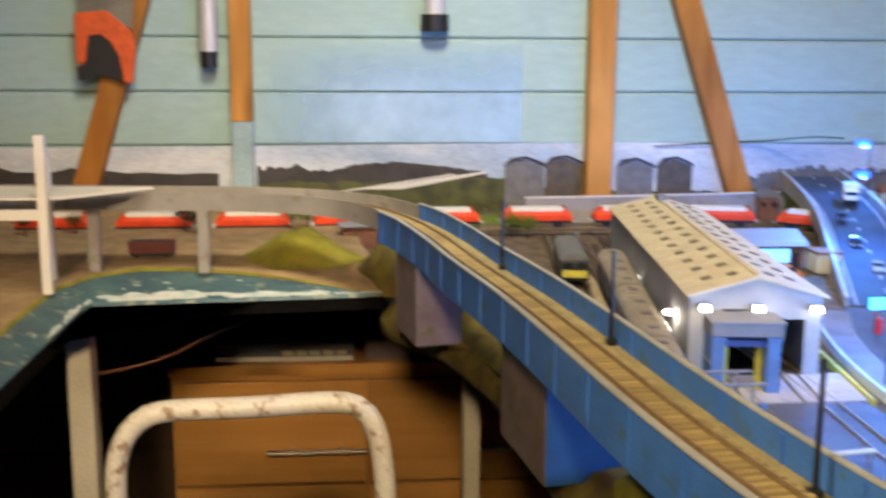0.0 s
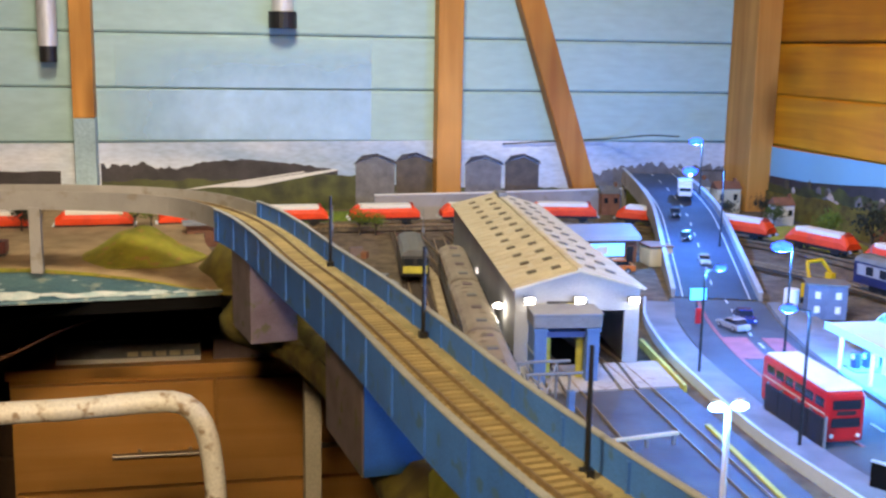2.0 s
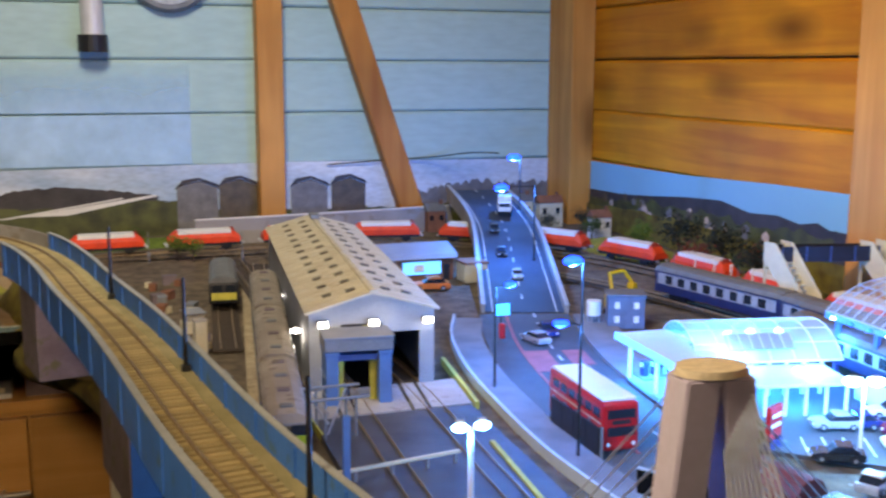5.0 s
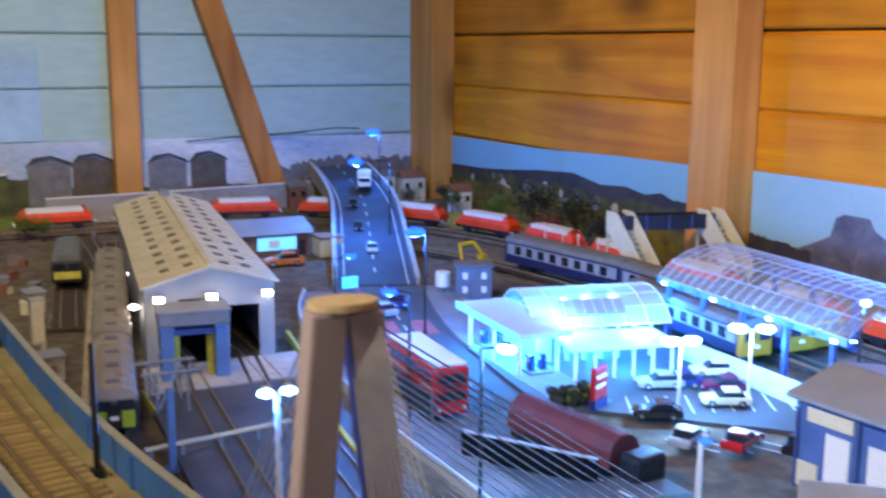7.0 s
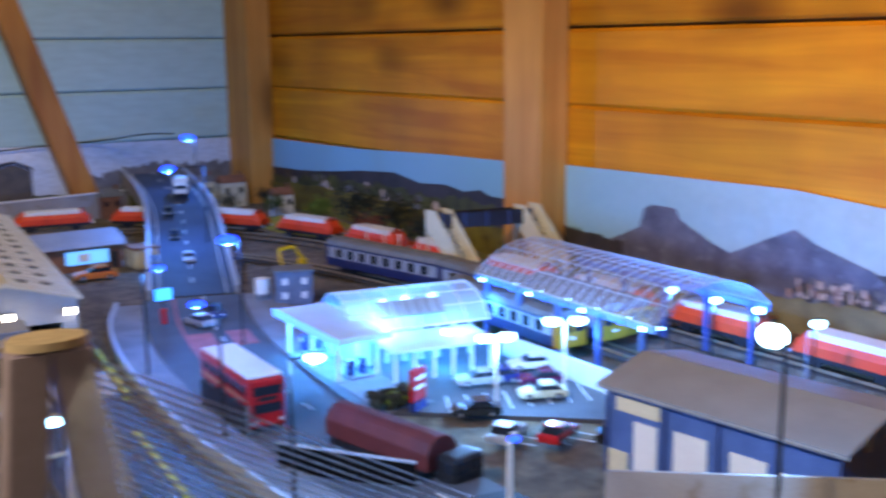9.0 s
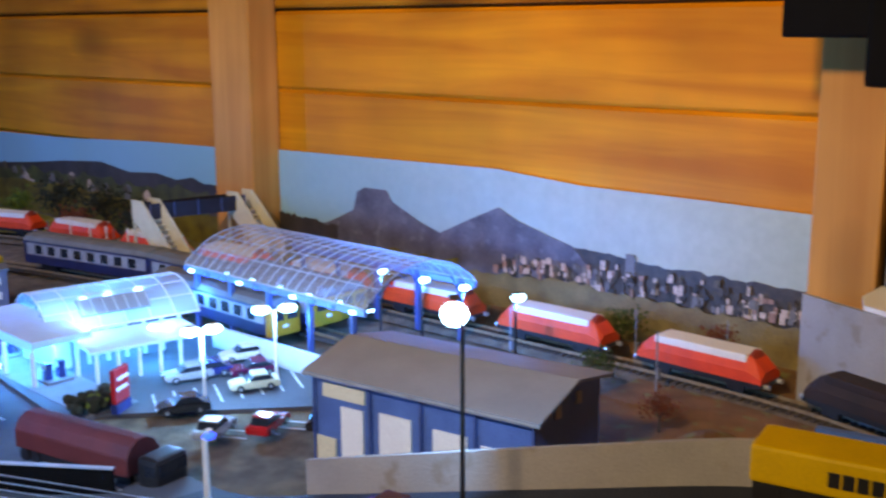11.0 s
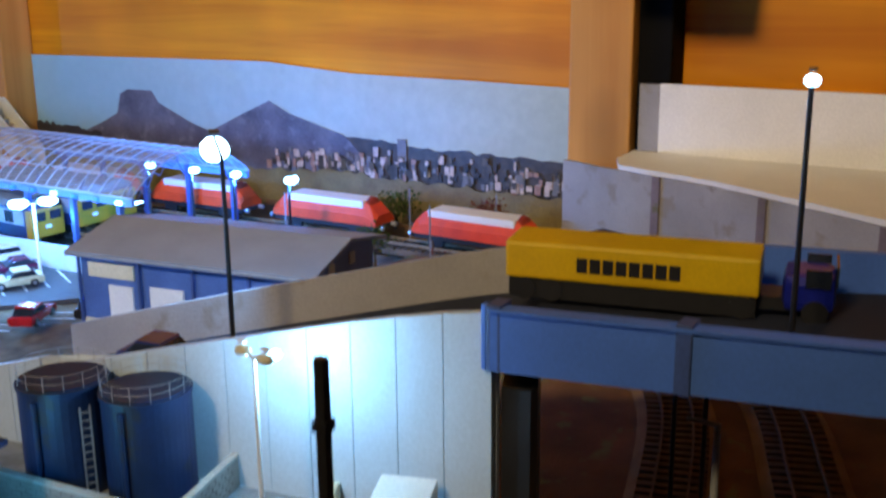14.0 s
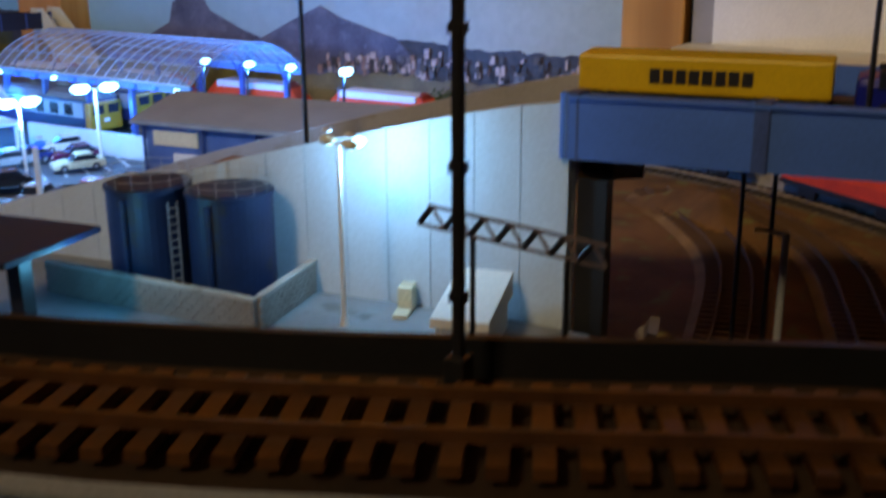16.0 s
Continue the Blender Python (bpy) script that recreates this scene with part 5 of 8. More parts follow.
for s in (-1, 1):
    mm = Matrix.Translation((0, 0, AP + 0.0002)) @ pose(0, 0, 0, 0, s * slope, 0)
    bm = bmesh.new()
    w = math.hypot(AP - EV, SW) + 0.004
    box(bm, 0 if s > 0 else -w, w if s > 0 else 0, -0.006, SL + 0.004, 0, 0.0022, mm)
    rf = part("roof_slope", bm, M_ROOF, shed, "weathered pale sheet roof")
    for k in range(28):
        y = 0.004 + k * 0.0195
        bm = bmesh.new()
        box(bm, 0.002 * s if s > 0 else -w + 0.001, w - 0.001 if s > 0 else -0.002, y, y + 0.0010, 0.0022, 0.0029, mm)
        part("roof_rib", bm, M_ROOF, rf)
    for row, u in enumerate((0.017, 0.040)):
        for k in range(12):
            y = 0.022 + k * 0.043 + row * 0.008
            bm = bmesh.new()
            box(bm, s * u - 0.0045, s * u + 0.0045, y, y + 0.009, 0.0022, 0.0036, mm)
            part("roof_window", bm, M_ROOFWIN, rf)
part("ridge_cap", box(bmesh.new(), -0.003, 0.003, -0.006, SL + 0.004, AP + 0.0015, AP + 0.0042, bev=0.0006), M_ROOF, shed)
for s in (-1, 1):
    part("ridge_vent", box(bmesh.new(), -0.006, 0.006, SL * 0.9 - 0.01, SL * 0.9 + 0.02, AP + 0.0045, AP + 0.010), M_GREY, shed) if s > 0 else None
for x in (-0.0480, 0.0005, 0.0530):
    fl = part("floodlight", box(bmesh.new(), x - 0.005, x + 0.005, -0.0075, -0.001, 0.0685, 0.0745, bev=0.0008), M_GREY, shed)
    part("lens", box(bmesh.new(), x - 0.0044, x + 0.0044, -0.0088, -0.0077, 0.0688, 0.0742), G_WARM, fl, "lit white lens")

# washing plant in front of the shed
wp = thing("washing_plant", "blue carriage washing plant frame before the shed", "frame", (0.4905, 0.790, 0.8615), -6)
for x in (-0.030, 0.0185):
    part("column", box(bmesh.new(), x, x + 0.0115, -0.012, 0.022, 0, 0.054, bev=0.001), M_WASHBLUE, wp)
    part("column_cap", box(bmesh.new(), x - 0.001, x + 0.0125, -0.0135, 0.0235, 0.0542, 0.0575, bev=0.0008), M_WASHBLUE, wp)
part("top_beam", box(bmesh.new(), -0.0315, 0.0315, -0.014, 0.024, 0.0577, 0.0700, bev=0.0015), M_GREY, wp, "grey top beam")
part("top_plate", box(bmesh.new(), -0.0325, 0.0325, -0.015, 0.025, 0.0702, 0.0715, bev=0.0004), M_SHEDGREY, wp, "pale grey top plate")
for x in (-0.0155, 0.0155):
    br0 = part("brush", cyl(bmesh.new(), (x, 0.004, 0.006), (x, 0.004, 0.050), 0.0036, n=12), M_YLINE, wp, "yellow washing brush")
    part("spindle", cyl(bmesh.new(), (x, 0.004, 0.0), (x, 0.004, 0.0535), 0.0010, n=8), M_STEEL, br0)
part("inner_beam", box(bmesh.new(), -0.0182, 0.0182, -0.008, 0.015, 0.0480, 0.0535), M_BRDARK, wp)
for z in (0.018, 0.034):
    part("spray_pipe", cyl(bmesh.new(), (-0.0310, -0.0128, z), (-0.0310, 0.0215, z), 0.0007, n=6), M_STEEL, wp)
bp = thing("blue_post", "tall blue steel post beside the depot tracks", "post", (0.431, 0.592, 0.8615))
part("shaft", box(bmesh.new(), -0.0026, 0.0026, -0.0026, 0.0026, 0, 0.062, bev=0.0005), M_WASHBLUE, bp)
part("foot", box(bmesh.new(), -0.005, 0.005, -0.005, 0.005, 0, 0.003), M_WASHBLUE, bp)

# concrete apron and yellow edge strips
ap = thing("apron", "pale concrete apron in front of the shed", "apron", kind="structure")
for x0, x1 in ((0.4400, 0.4640), (0.4675, 0.4785), (0.4815, 0.5300), (0.5335, 0.5460), (0.5495, 0.5880)):
    bm = bmesh.new()
    prism(bm, [(x0, 0.750), (x1, 0.750), (x1 + 0.010, 0.8285), (x0 + 0.010, 0.8285)], 0.8618, 0.8692)
    part("slab", bm, M_CONC, ap)
for pts in ([(0.5915, 0.750), (0.5950, 0.750), (0.6150, 0.905), (0.6110, 0.905)], [(0.5505, 0.470), (0.5545, 0.470), (0.5700, 0.650), (0.5660, 0.650)], [(0.438, 0.765), (0.4395, 0.765), (0.4405, 0.71), (0.439, 0.71)]):
    bm = bmesh.new()
    prism(bm, pts, 0.8618, 0.8698)
    part("yellow_edge", bm, M_YLINE, ap, "yellow safety edge")
bm = bmesh.new()
prism(bm, [(0.43, 0.40), (0.575, 0.40), (0.587, 0.7495), (0.440, 0.7495)], 0.8612, 0.8682)
tagged(part("yard_surface", bm, mat("oily_yard_surface", (0.095, 0.092, 0.09), (0.045, 0.043, 0.042), 0.55, scale=30, fine=1200, bump=0.4)), "oil-stained dark depot yard surface", kind="structure")
br_ = thing("track_barrier", "cream barrier beam on short posts across the tracks", "barrier", (0.470, 0.607, 0.8683), 8.5)
part("beam", box(bmesh.new(), -0.058, 0.058, -0.0016, 0.0016, 0.0080, 0.0106, bev=0.0005), M_CREAM, br_)
for x in (-0.054, -0.030, 0.0, 0.030, 0.054):
    part("post", box(bmesh.new(), x - 0.0013, x + 0.0013, -0.0013, 0.0013, 0, 0.0078), M_GREY, br_)
ga = thing("pipe_gantry", "grey pipe gantry beside the washing plant", "gantry")
for y in (0.70, 0.735):
    for x in (0.440, 0.466):
        part("leg", cyl(bmesh.new(), (x, y, 0.8615), (x, y, 0.902), 0.0012, n=8), M_GREY, ga)
    part("crossbar", cyl(bmesh.new(), (0.428, y, 0.902), (0.478, y, 0.902), 0.0014, n=8), M_GREY, ga)
for z in (0.885, 0.893):
    part("pipe", cyl(bmesh.new(), (0.440, 0.690, z), (0.440, 0.745, z), 0.0011, n=8), M_STEEL, ga)
part("stay", cyl(bmesh.new(), (0.442, 0.70, 0.872), (0.466, 0.735, 0.900), 0.0009, n=6), M_STEEL, ga)


# stacked sleepers beside the siding
rnd = random.Random(77)
for x, y, n in ((0.388, 1.045, 5), (0.372, 0.925, 4)):
    for k in range(n):
        sl = thing("stacked_sleeper", "weathered brown timber sleeper in a stack", "sleeper", (x + rnd.uniform(-0.001, 0.001), y, 0.8642 + 0.0024 * k), 80 + rnd.uniform(-7, 7), group="stacked sleepers by the siding")
        part("timber", box(bmesh.new(), -0.016, 0.016, -0.0020, 0.0020, 0, 0.0023, bev=0.0003), M_SLEEP if k % 2 else M_PIER, sl)

def signal_post(at, h, lit=None, arm=0.0):
    s = thing("signal_post", "slim dark line-side mast on the viaduct" if lit is None else "dark signal post with a lit lamp", "mast", at, group="line-side masts")
    part("pole", cyl(bmesh.new(), (0, 0, 0), (0, 0, h), 0.0016, 0.0011, n=8), M_BLACK, s)
    part("base", box(bmesh.new(), -0.003, 0.003, -0.003, 0.003, 0, 0.004), M_BLACK, s)
    if arm:
        part("arm", cyl(bmesh.new(), (0, 0, h * 0.93), (arm, 0, h * 0.97), 0.0008, n=6), M_BLACK, s)
    return s


for x, y, h in ((0.3490, 0.327, 0.063), (0.3185, 0.576, 0.063), (0.2800, 0.825, 0.063)):
    signal_post((x, y, DECK), h)
mast = thing("catenary_mast", "black line-side mast on the viaduct edge", "mast", (0.4725, -0.0795, DECK))
part("pole", box(bmesh.new(), -0.0010, 0.0010, -0.0010, 0.0010, 0, 0.083, bev=0.0003), M_BLACK, mast)
part("base", box(bmesh.new(), -0.0022, 0.0022, -0.0022, 0.0022, 0, 0.009, bev=0.0004), M_BLACK, mast)
for z in (0.02, 0.045, 0.07):
    part("clip", box(bmesh.new(), -0.0014, 0.0014, -0.0014, 0.0014, z, z + 0.002), M_BLACK, mast)

# cable-stayed pylon beside the viaduct: two splayed legs under a wooden cap
py = thing("bridge_pylon", "pinkish grey A-frame bridge pylon with wooden top and pale threads", "pylon", (0.362, 0.031, 0.8605), -4)
H0 = 0.2565
LEAN = 0.092
for s in (-1, 1):
    bm = bmesh.new()
    half = 0.0041 if s < 0 else 0.0033
    top, foot = s * 0.0034, s * (0.0034 + (LEAN if s < 0 else 0.112) * H0)
    extrude_xz(bm, [(foot - half, 0), (foot + half, 0), (top + 0.0034, H0), (top - 0.0034, H0)], -0.0042, 0.0042)
    bmesh.ops.bevel(bm, geom=bm.edges[:], offset=0.0004, segments=2, affect="EDGES")
    part("leg", bm, M_PYLON, py)
part("crossbeam", box(bmesh.new(), -0.0175, 0.0190, -0.0030, 0.0030, 0.086, 0.092), M_PYLON, py)
bm = cyl(bmesh.new(), (0, 0, H0 + 0.0002), (0, 0, H0 + 0.0016), 0.0072, 0.0069, n=28)
bmesh.ops.scale(bm, vec=(1, 0.72, 1), verts=bm.verts[:])
part("top", bm, M_PYTOP, py, "bare wood cap")
local = py.matrix_world.inverted()
# the threads fan out on both sides to anchor strips along the far edge of the gap
for ends, n, f, drop in ((((0.4620, 0.3050, 0.9050), (0.6250, 0.2720, 0.9350)), 30, 1, 0.046), (((0.4250, 0.3180, 0.8640), (0.3800, 0.3250, 0.8640)), 14, -1, 0.058), (((0.3735, 0.0180, 0.9858), (0.3880, -0.0220, 0.9858)), 11, 0, 0.010)):
    a, b = Vector(ends[0]), Vector(ends[1])
    part("anchor_strip", cyl(bmesh.new(), local @ a, local @ b, 0.0011, n=6), M_GREY, py, "grey strip that holds the threads")
    for k in range(n):
        q = k / (n - 1)
        z = H0 - 0.003 - drop * (1 - q)
        head = (f * (0.0050 + LEAN * (H0 - z)), 0.0036, z) if f else (0.0010 + 0.0050 * q, -0.0044, z)
        part("stay", cyl(bmesh.new(), head, local @ a.lerp(b, q), 0.00026, n=4, caps=False), M_CABLE, py)

# ---- town things ----
def bus():
    b = thing("double_decker_bus", "red double-decker bus with a white roof on the road", "bus", (0.6630, 0.6590, 0.8625), -2)
    L, W, H = 0.112, 0.032, 0.047
    part("body", box(bmesh.new(), -W / 2, W / 2, -L / 2, L / 2, 0.004, H - 0.003, bev=0.003), M_RED, b)
    part("roof", box(bmesh.new(), -W / 2 + 0.001, W / 2 - 0.001, -L / 2 + 0.004, L / 2 - 0.004, H - 0.0028, H, bev=0.0013), M_WHITE, b, "white roof panel")
    for s in (-1, 1):
        for z0, z1 in ((0.0145, 0.0215), (0.0305, 0.0380)):
            for k in range(6):
                y = -L / 2 + 0.013 + k * 0.0165
                part("window", box(bmesh.new(), s * W / 2 - 0.0002, s * W / 2 + 0.0005, y - 0.0068, y + 0.0068, z0, z1), M_WINDOW, b)
        part("trim", box(bmesh.new(), s * W / 2 - 0.0001, s * W / 2 + 0.0004, -L / 2 + 0.004, L / 2 - 0.004, 0.0255, 0.0268), M_CREAM, b)
        for y in (-0.034, 0.030):
            wh = part("wheel", cyl(bmesh.new(), (s * (W / 2 - 0.003), y, 0.0062), (s * (W / 2 + 0.0006), y, 0.0062), 0.0062, n=16), M_BLACK, b)
            part("hub", cyl(bmesh.new(), (s * (W / 2 + 0.0007), y, 0.0062), (s * (W / 2 + 0.0012), y, 0.0062), 0.0028, n=10), M_RED, wh)
    for z0, z1 in ((0.0165, 0.024), (0.0310, 0.0385)):
        part("end_window", box(bmesh.new(), -W / 2 + 0.004, W / 2 - 0.004, -L / 2 - 0.0005, -L / 2 + 0.0002, z0, z1), M_WINDOW, b)
        part("end_window", box(bmesh.new(), -W / 2 + 0.004, W / 2 - 0.004, L / 2 - 0.0002, L / 2 + 0.0005, z0, z1), M_WINDOW, b)
    part("blind", box(bmesh.new(), -0.008, 0.008, -L / 2 - 0.0005, -L / 2 + 0.0002, 0.0262, 0.0296), M_BLACK, b, "black destination blind")
    for x in (-0.011, 0.011):
        part("headlight", cyl(bmesh.new(), (x, -L / 2 - 0.0006, 0.0095), (x, -L / 2 + 0.001, 0.0095), 0.0018, n=10), M_WHITE, b)


bus()


def car(name, paint, label, at, turn, roof=None, scale=1.0):
    c = thing(name, label, "car", at, turn, group="parked model cars")
    k = scale * 0.80
    L, W = 0.052 * k, 0.0225 * k
    bm = bmesh.new()
    prof = [(-L / 2, 0.003 * k), (L / 2, 0.003 * k), (L / 2, 0.0085 * k), (L * 0.30, 0.0105 * k), (-L * 0.47, 0.0110 * k), (-L / 2, 0.0095 * k)]
    rot = pose(0, 0, 0, 0, 0, 90)
    extrude_xz(bm, prof, -W / 2, W / 2, rot)
    bmesh.ops.bevel(bm, geom=bm.edges[:], offset=0.0009 * k, segments=2, affect="EDGES")
    part("body", bm, paint, c)
    bm = bmesh.new()
    extrude_xz(bm, [(-L * 0.40, 0.0108 * k), (L * 0.20, 0.0104 * k), (L * 0.06, 0.0163 * k), (-L * 0.26, 0.0166 * k)], -W * 0.43, W * 0.43, rot)
    bmesh.ops.bevel(bm, geom=bm.edges[:], offset=0.0007 * k, segments=1, affect="EDGES")
    part("glasshouse", bm, M_WINDOW, c, "dark glazing")
    bm = bmesh.new()
    extrude_xz(bm, [(-L * 0.27, 0.0164 * k), (L * 0.065, 0.0161 * k), (L * 0.05, 0.0174 * k), (-L * 0.25, 0.0177 * k)], -W * 0.42, W * 0.42, rot)
    part("roof", bm, roof or paint, c)
    for s in (-1, 1):
        for y in (-L * 0.30, L * 0.31):
            wh = part("wheel", cyl(bmesh.new(), (s * (W / 2 - 0.002 * k), y, 0.004 * k), (s * (W / 2 + 0.0004 * k), y, 0.004 * k), 0.004 * k, n=12), M_BLACK, c)
            part("hub", cyl(bmesh.new(), (s * (W / 2 + 0.0005 * k), y, 0.004 * k), (s * (W / 2 + 0.0008 * k), y, 0.004 * k), 0.002 * k, n=8), M_STEEL, wh)
        part("headlight", box(bmesh.new(), s * W * 0.33 - 0.0018 * k, s * W * 0.33 + 0.0018 * k, L / 2 - 0.0005, L / 2 + 0.0004, 0.006 * k, 0.008 * k), M_WHITE, c)
    return c


P_SILV = mat("silver_car_paint", (0.55, 0.56, 0.58), rough=0.25, metal=0.4, scale=60, fine=600, bump=0, coat=0.5)
P_WHITE = mat("white_car_paint", (0.78, 0.76, 0.70), rough=0.25, scale=60, fine=600, bump=0, coat=0.5)
P_REDC = mat("red_car_paint", (0.50, 0.015, 0.02), rough=0.25, scale=60, fine=600, bump=0, coat=0.5)
P_BLUEC = mat("dark_blue_car_paint", (0.02, 0.035, 0.16), rough=0.25, scale=60, fine=600, bump=0, coat=0.5)
P_BLK = mat("black_car_paint", (0.015, 0.015, 0.02), rough=0.22, scale=60, fine=600, bump=0, coat=0.5)
P_CREAM = mat("cream_car_paint", (0.70, 0.64, 0.42), rough=0.3, scale=60, fine=600, bump=0, coat=0.5)
CP = 0.8668
for name, paint, label, x, y, turn in (
        ("estate_car", P_CREAM, "cream parked car in the station car park", 0.885, 0.530, 62),
        ("hatchback", P_REDC, "red parked car in the car park", 0.832, 0.447, -65),
        ("saloon_car", P_BLK, "black parked car beside the red sign", 0.812, 0.528, 60),
        ("saloon_car", P_SILV, "silver parked car by the station front", 0.862, 0.592, 70),
        ("hatchback", P_WHITE, "white parked car near the platform wall", 0.930, 0.602, 66),
        ("saloon_car", P_BLK, "dark parked car near the industrial unit", 0.866, 0.420, -62),
        ("saloon_car", P_SILV, "silver parked car in the second row", 0.800, 0.470, -62),
        ("hatchback", P_BLUEC, "blue parked car in the station car park", 0.880, 0.588, 66),
        ("saloon_car", mat("maroon_car_paint", (0.13, 0.015, 0.05), rough=0.25, scale=60, fine=600, bump=0, coat=0.5), "maroon parked car in the station car park", 0.908, 0.560, 64),
        ("hatchback", P_SILV, "silver car at the junction", 0.742, 0.955, 10),
        ("hatchback", mat("orange_car_paint", (0.75, 0.20, 0.015), rough=0.3, scale=60, fine=600, bump=0, coat=0.5), "orange car with dark windows beside the brick shop", 0.722, 1.275, 80),
        ("hatchback", P_BLUEC, "blue car waiting at the junction", 0.772, 0.985, 168)):
    car(name, paint, label, (x, y, CP if 0.40 < y < 0.66 else (0.8628 if y < 1.1 else 0.8612)), turn, scale=1.35 if y > 1.2 else 1.0)
car("sports_car", P_BLUEC, "dark blue car on the raised road", (0.668, 0.152, 0.9425), 190)
for x, y, z, p, n, l in ((0.842, 1.245, 0.8768, P_SILV, "saloon_car", "silver car climbing the ramp"), (0.905, 1.49, 0.9050, P_BLK, "saloon_car", "black car near the top of the ramp"), (0.865, 1.36, 0.8895, P_BLK, "saloon_car", "dark car on the ramp")):
    c = car(n, p, l, (x, y, z), 165, scale=0.82)
    c.matrix_world = Matrix.Translation((x, y, z + 0.0012)) @ pose(0, 0, 0, 0, 0, 163) @ pose(0, 0, 0, -5.5, 0, 0)
van = thing("box_van", "white-fronted box van at the top of the ramp", "van", (0.966, 1.595, 0.9205), 158)
part("body", box(bmesh.new(), -0.012, 0.012, -0.026, 0.014, 0.006, 0.030, bev=0.001), P_WHITE, van)
part("cab", box(bmesh.new(), -0.0112, 0.0112, 0.0143, 0.027, 0.005, 0.021, bev=0.0015), P_WHITE, van)
part("windscreen", box(bmesh.new(), -0.0095, 0.0095, 0.0266, 0.0275, 0.013, 0.019), M_WINDOW, van)
for s in (-1, 1):
    for y in (-0.016, 0.018):
        part("wheel", cyl(bmesh.new(), (s * 0.009, y, 0.0045), (s * 0.0125, y, 0.0045), 0.0045, n=12), M_BLACK, van)


def lorry(name, label, at, turn, body, cabm, length, height, pitch=0.0, curved=False, base=0.010, width=0.030, bars=None, cab_h=0.026, cab_gap=0.002, shade_skirt=False):
    t = thing(name, label, "lorry")
    t.matrix_world = Matrix.Translation(at) @ pose(0, 0, 0, 0, 0, turn) @ pose(0, 0, 0, pitch, 0, 0)
    W = width
    bm = bmesh.new()
    if curved:
        prof = [(-W / 2, base), (W / 2, base), (W / 2, base + height * 0.55), (W * 0.36, base + height * 0.85), (W * 0.15, base + height), (-W * 0.15, base + height), (-W * 0.36, base + height * 0.85), (-W / 2, base + height * 0.55)]
        extrude_xz(bm, prof, -length / 2, length / 2)
        bmesh.ops.bevel(bm, geom=bm.edges[:], offset=0.0008, segments=1, affect="EDGES")
    else:
        box(bm, -W / 2, W / 2, -length / 2, length / 2, base, base + height, bev=0.0014)
    tr = part("trailer_body", bm, body, t)
    part("chassis", box(bmesh.new(), -W * 0.30, W * 0.30, -length / 2 + 0.002, length / 2 + 0.012, base - 0.0055, base - 0.0002), M_BLACK, t)
    # the longer, deeper black guard stands in for shade under the trailer
    part("side_guard", box(bmesh.new(), -W / 2 + 0.001, W / 2 - 0.001, *((-length * 0.485, length * 0.49) if shade_skirt else (-length * 0.28, length * 0.20)), base - (0.0082 if shade_skirt else 0.0055), base - 0.0004), M_BLACK, t)
    for s in (-1, 1):
        for y in (-length * 0.42, -length * 0.42 + 0.011, length / 2 - 0.006, length / 2 + 0.020):
            part("wheel", cyl(bmesh.new(), (s * (W / 2 - 0.0045), y, 0.0048), (s * (W / 2 - 0.0003), y, 0.0048), 0.0048, n=14), M_BLACK, t)
    cab = part("cab", box(bmesh.new(), -W / 2 + 0.001, W / 2 - 0.001, length / 2 + cab_gap + 0.006, length / 2 + 0.027, 0.0045, cab_h, bev=0.0038), cabm, t)
    part("windscreen", box(bmesh.new(), -W / 2 + 0.003, W / 2 - 0.003, length / 2 + 0.0266, length / 2 + 0.0275, 0.0145, 0.0225), M_WINDOW, cab)
    for s in (-1, 1):
        part("cab_window", box(bmesh.new(), s * (W / 2 - 0.001) - 0.0003, s * (W / 2 - 0.001) + 0.0004, length / 2 + 0.016, length / 2 + 0.025, 0.0145, 0.0215), M_WINDOW, cab)
    if bars:
        n, w, h, z = bars
        for s in (-1, 1):
            for k in range(n):
                y = (k - (n - 1) / 2) * (w * 1.22)
                part("lettering_bar", box(bmesh.new(), s * W / 2 - 0.0002, s * W / 2 + 0.0005, y - w / 2, y + w / 2, z, z + h), M_BLACK, tr, "black lettering bar")
    return t


# heading of the raised road at the bridge
lorry("articulated_lorry", "yellow box lorry with a blue cab on the road bridge", (0.7335, -0.040, 0.9850), 190.5, M_YELLOW, mat("lorry_cab_dark_blue", (0.006, 0.014, 0.26), rough=0.35, coat=0.3), 0.0985, 0.0150, bars=(8, 0.0042, 0.0058, 0.0132), base=0.0090, width=0.026, cab_h=0.0190, shade_skirt=True)
lorry("tarpaulin_lorry", "maroon sheeted lorry on the climbing road", (0.7085, 0.495, 0.8632), 191, M_REDDARK, M_BLACK, 0.112, 0.024, pitch=-0.1, curved=True, base=0.009, width=0.031)

# black hoardings along the footway
def hoarding(x0, y0, x1, y1, z, h, label):
    hb = thing("hoarding", label, "hoarding")
    d = Vector((x1 - x0, y1 - y0, 0))
    turn = math.degrees(math.atan2(d.y, d.x))
    hb.matrix_world = pose(x0, y0, z, 0, 0, turn)
    n = 4
    for k in range(n):
        part("panel", box(bmesh.new(), d.length * k / n + 0.0004, d.length * (k + 1) / n - 0.0004, -0.0008, 0.0008, 0.001, h), M_BLACK, hb)
    for k in range(n + 1):
        part("post", box(bmesh.new(), d.length * k / n - 0.001, d.length * k / n + 0.001, 0.0009, 0.0029, 0, h + 0.001), M_GREY, hb)


hoarding(0.6395, 0.690, 0.6400, 0.600, 0.8625, 0.026, "glossy black hoarding beside the bus stop")

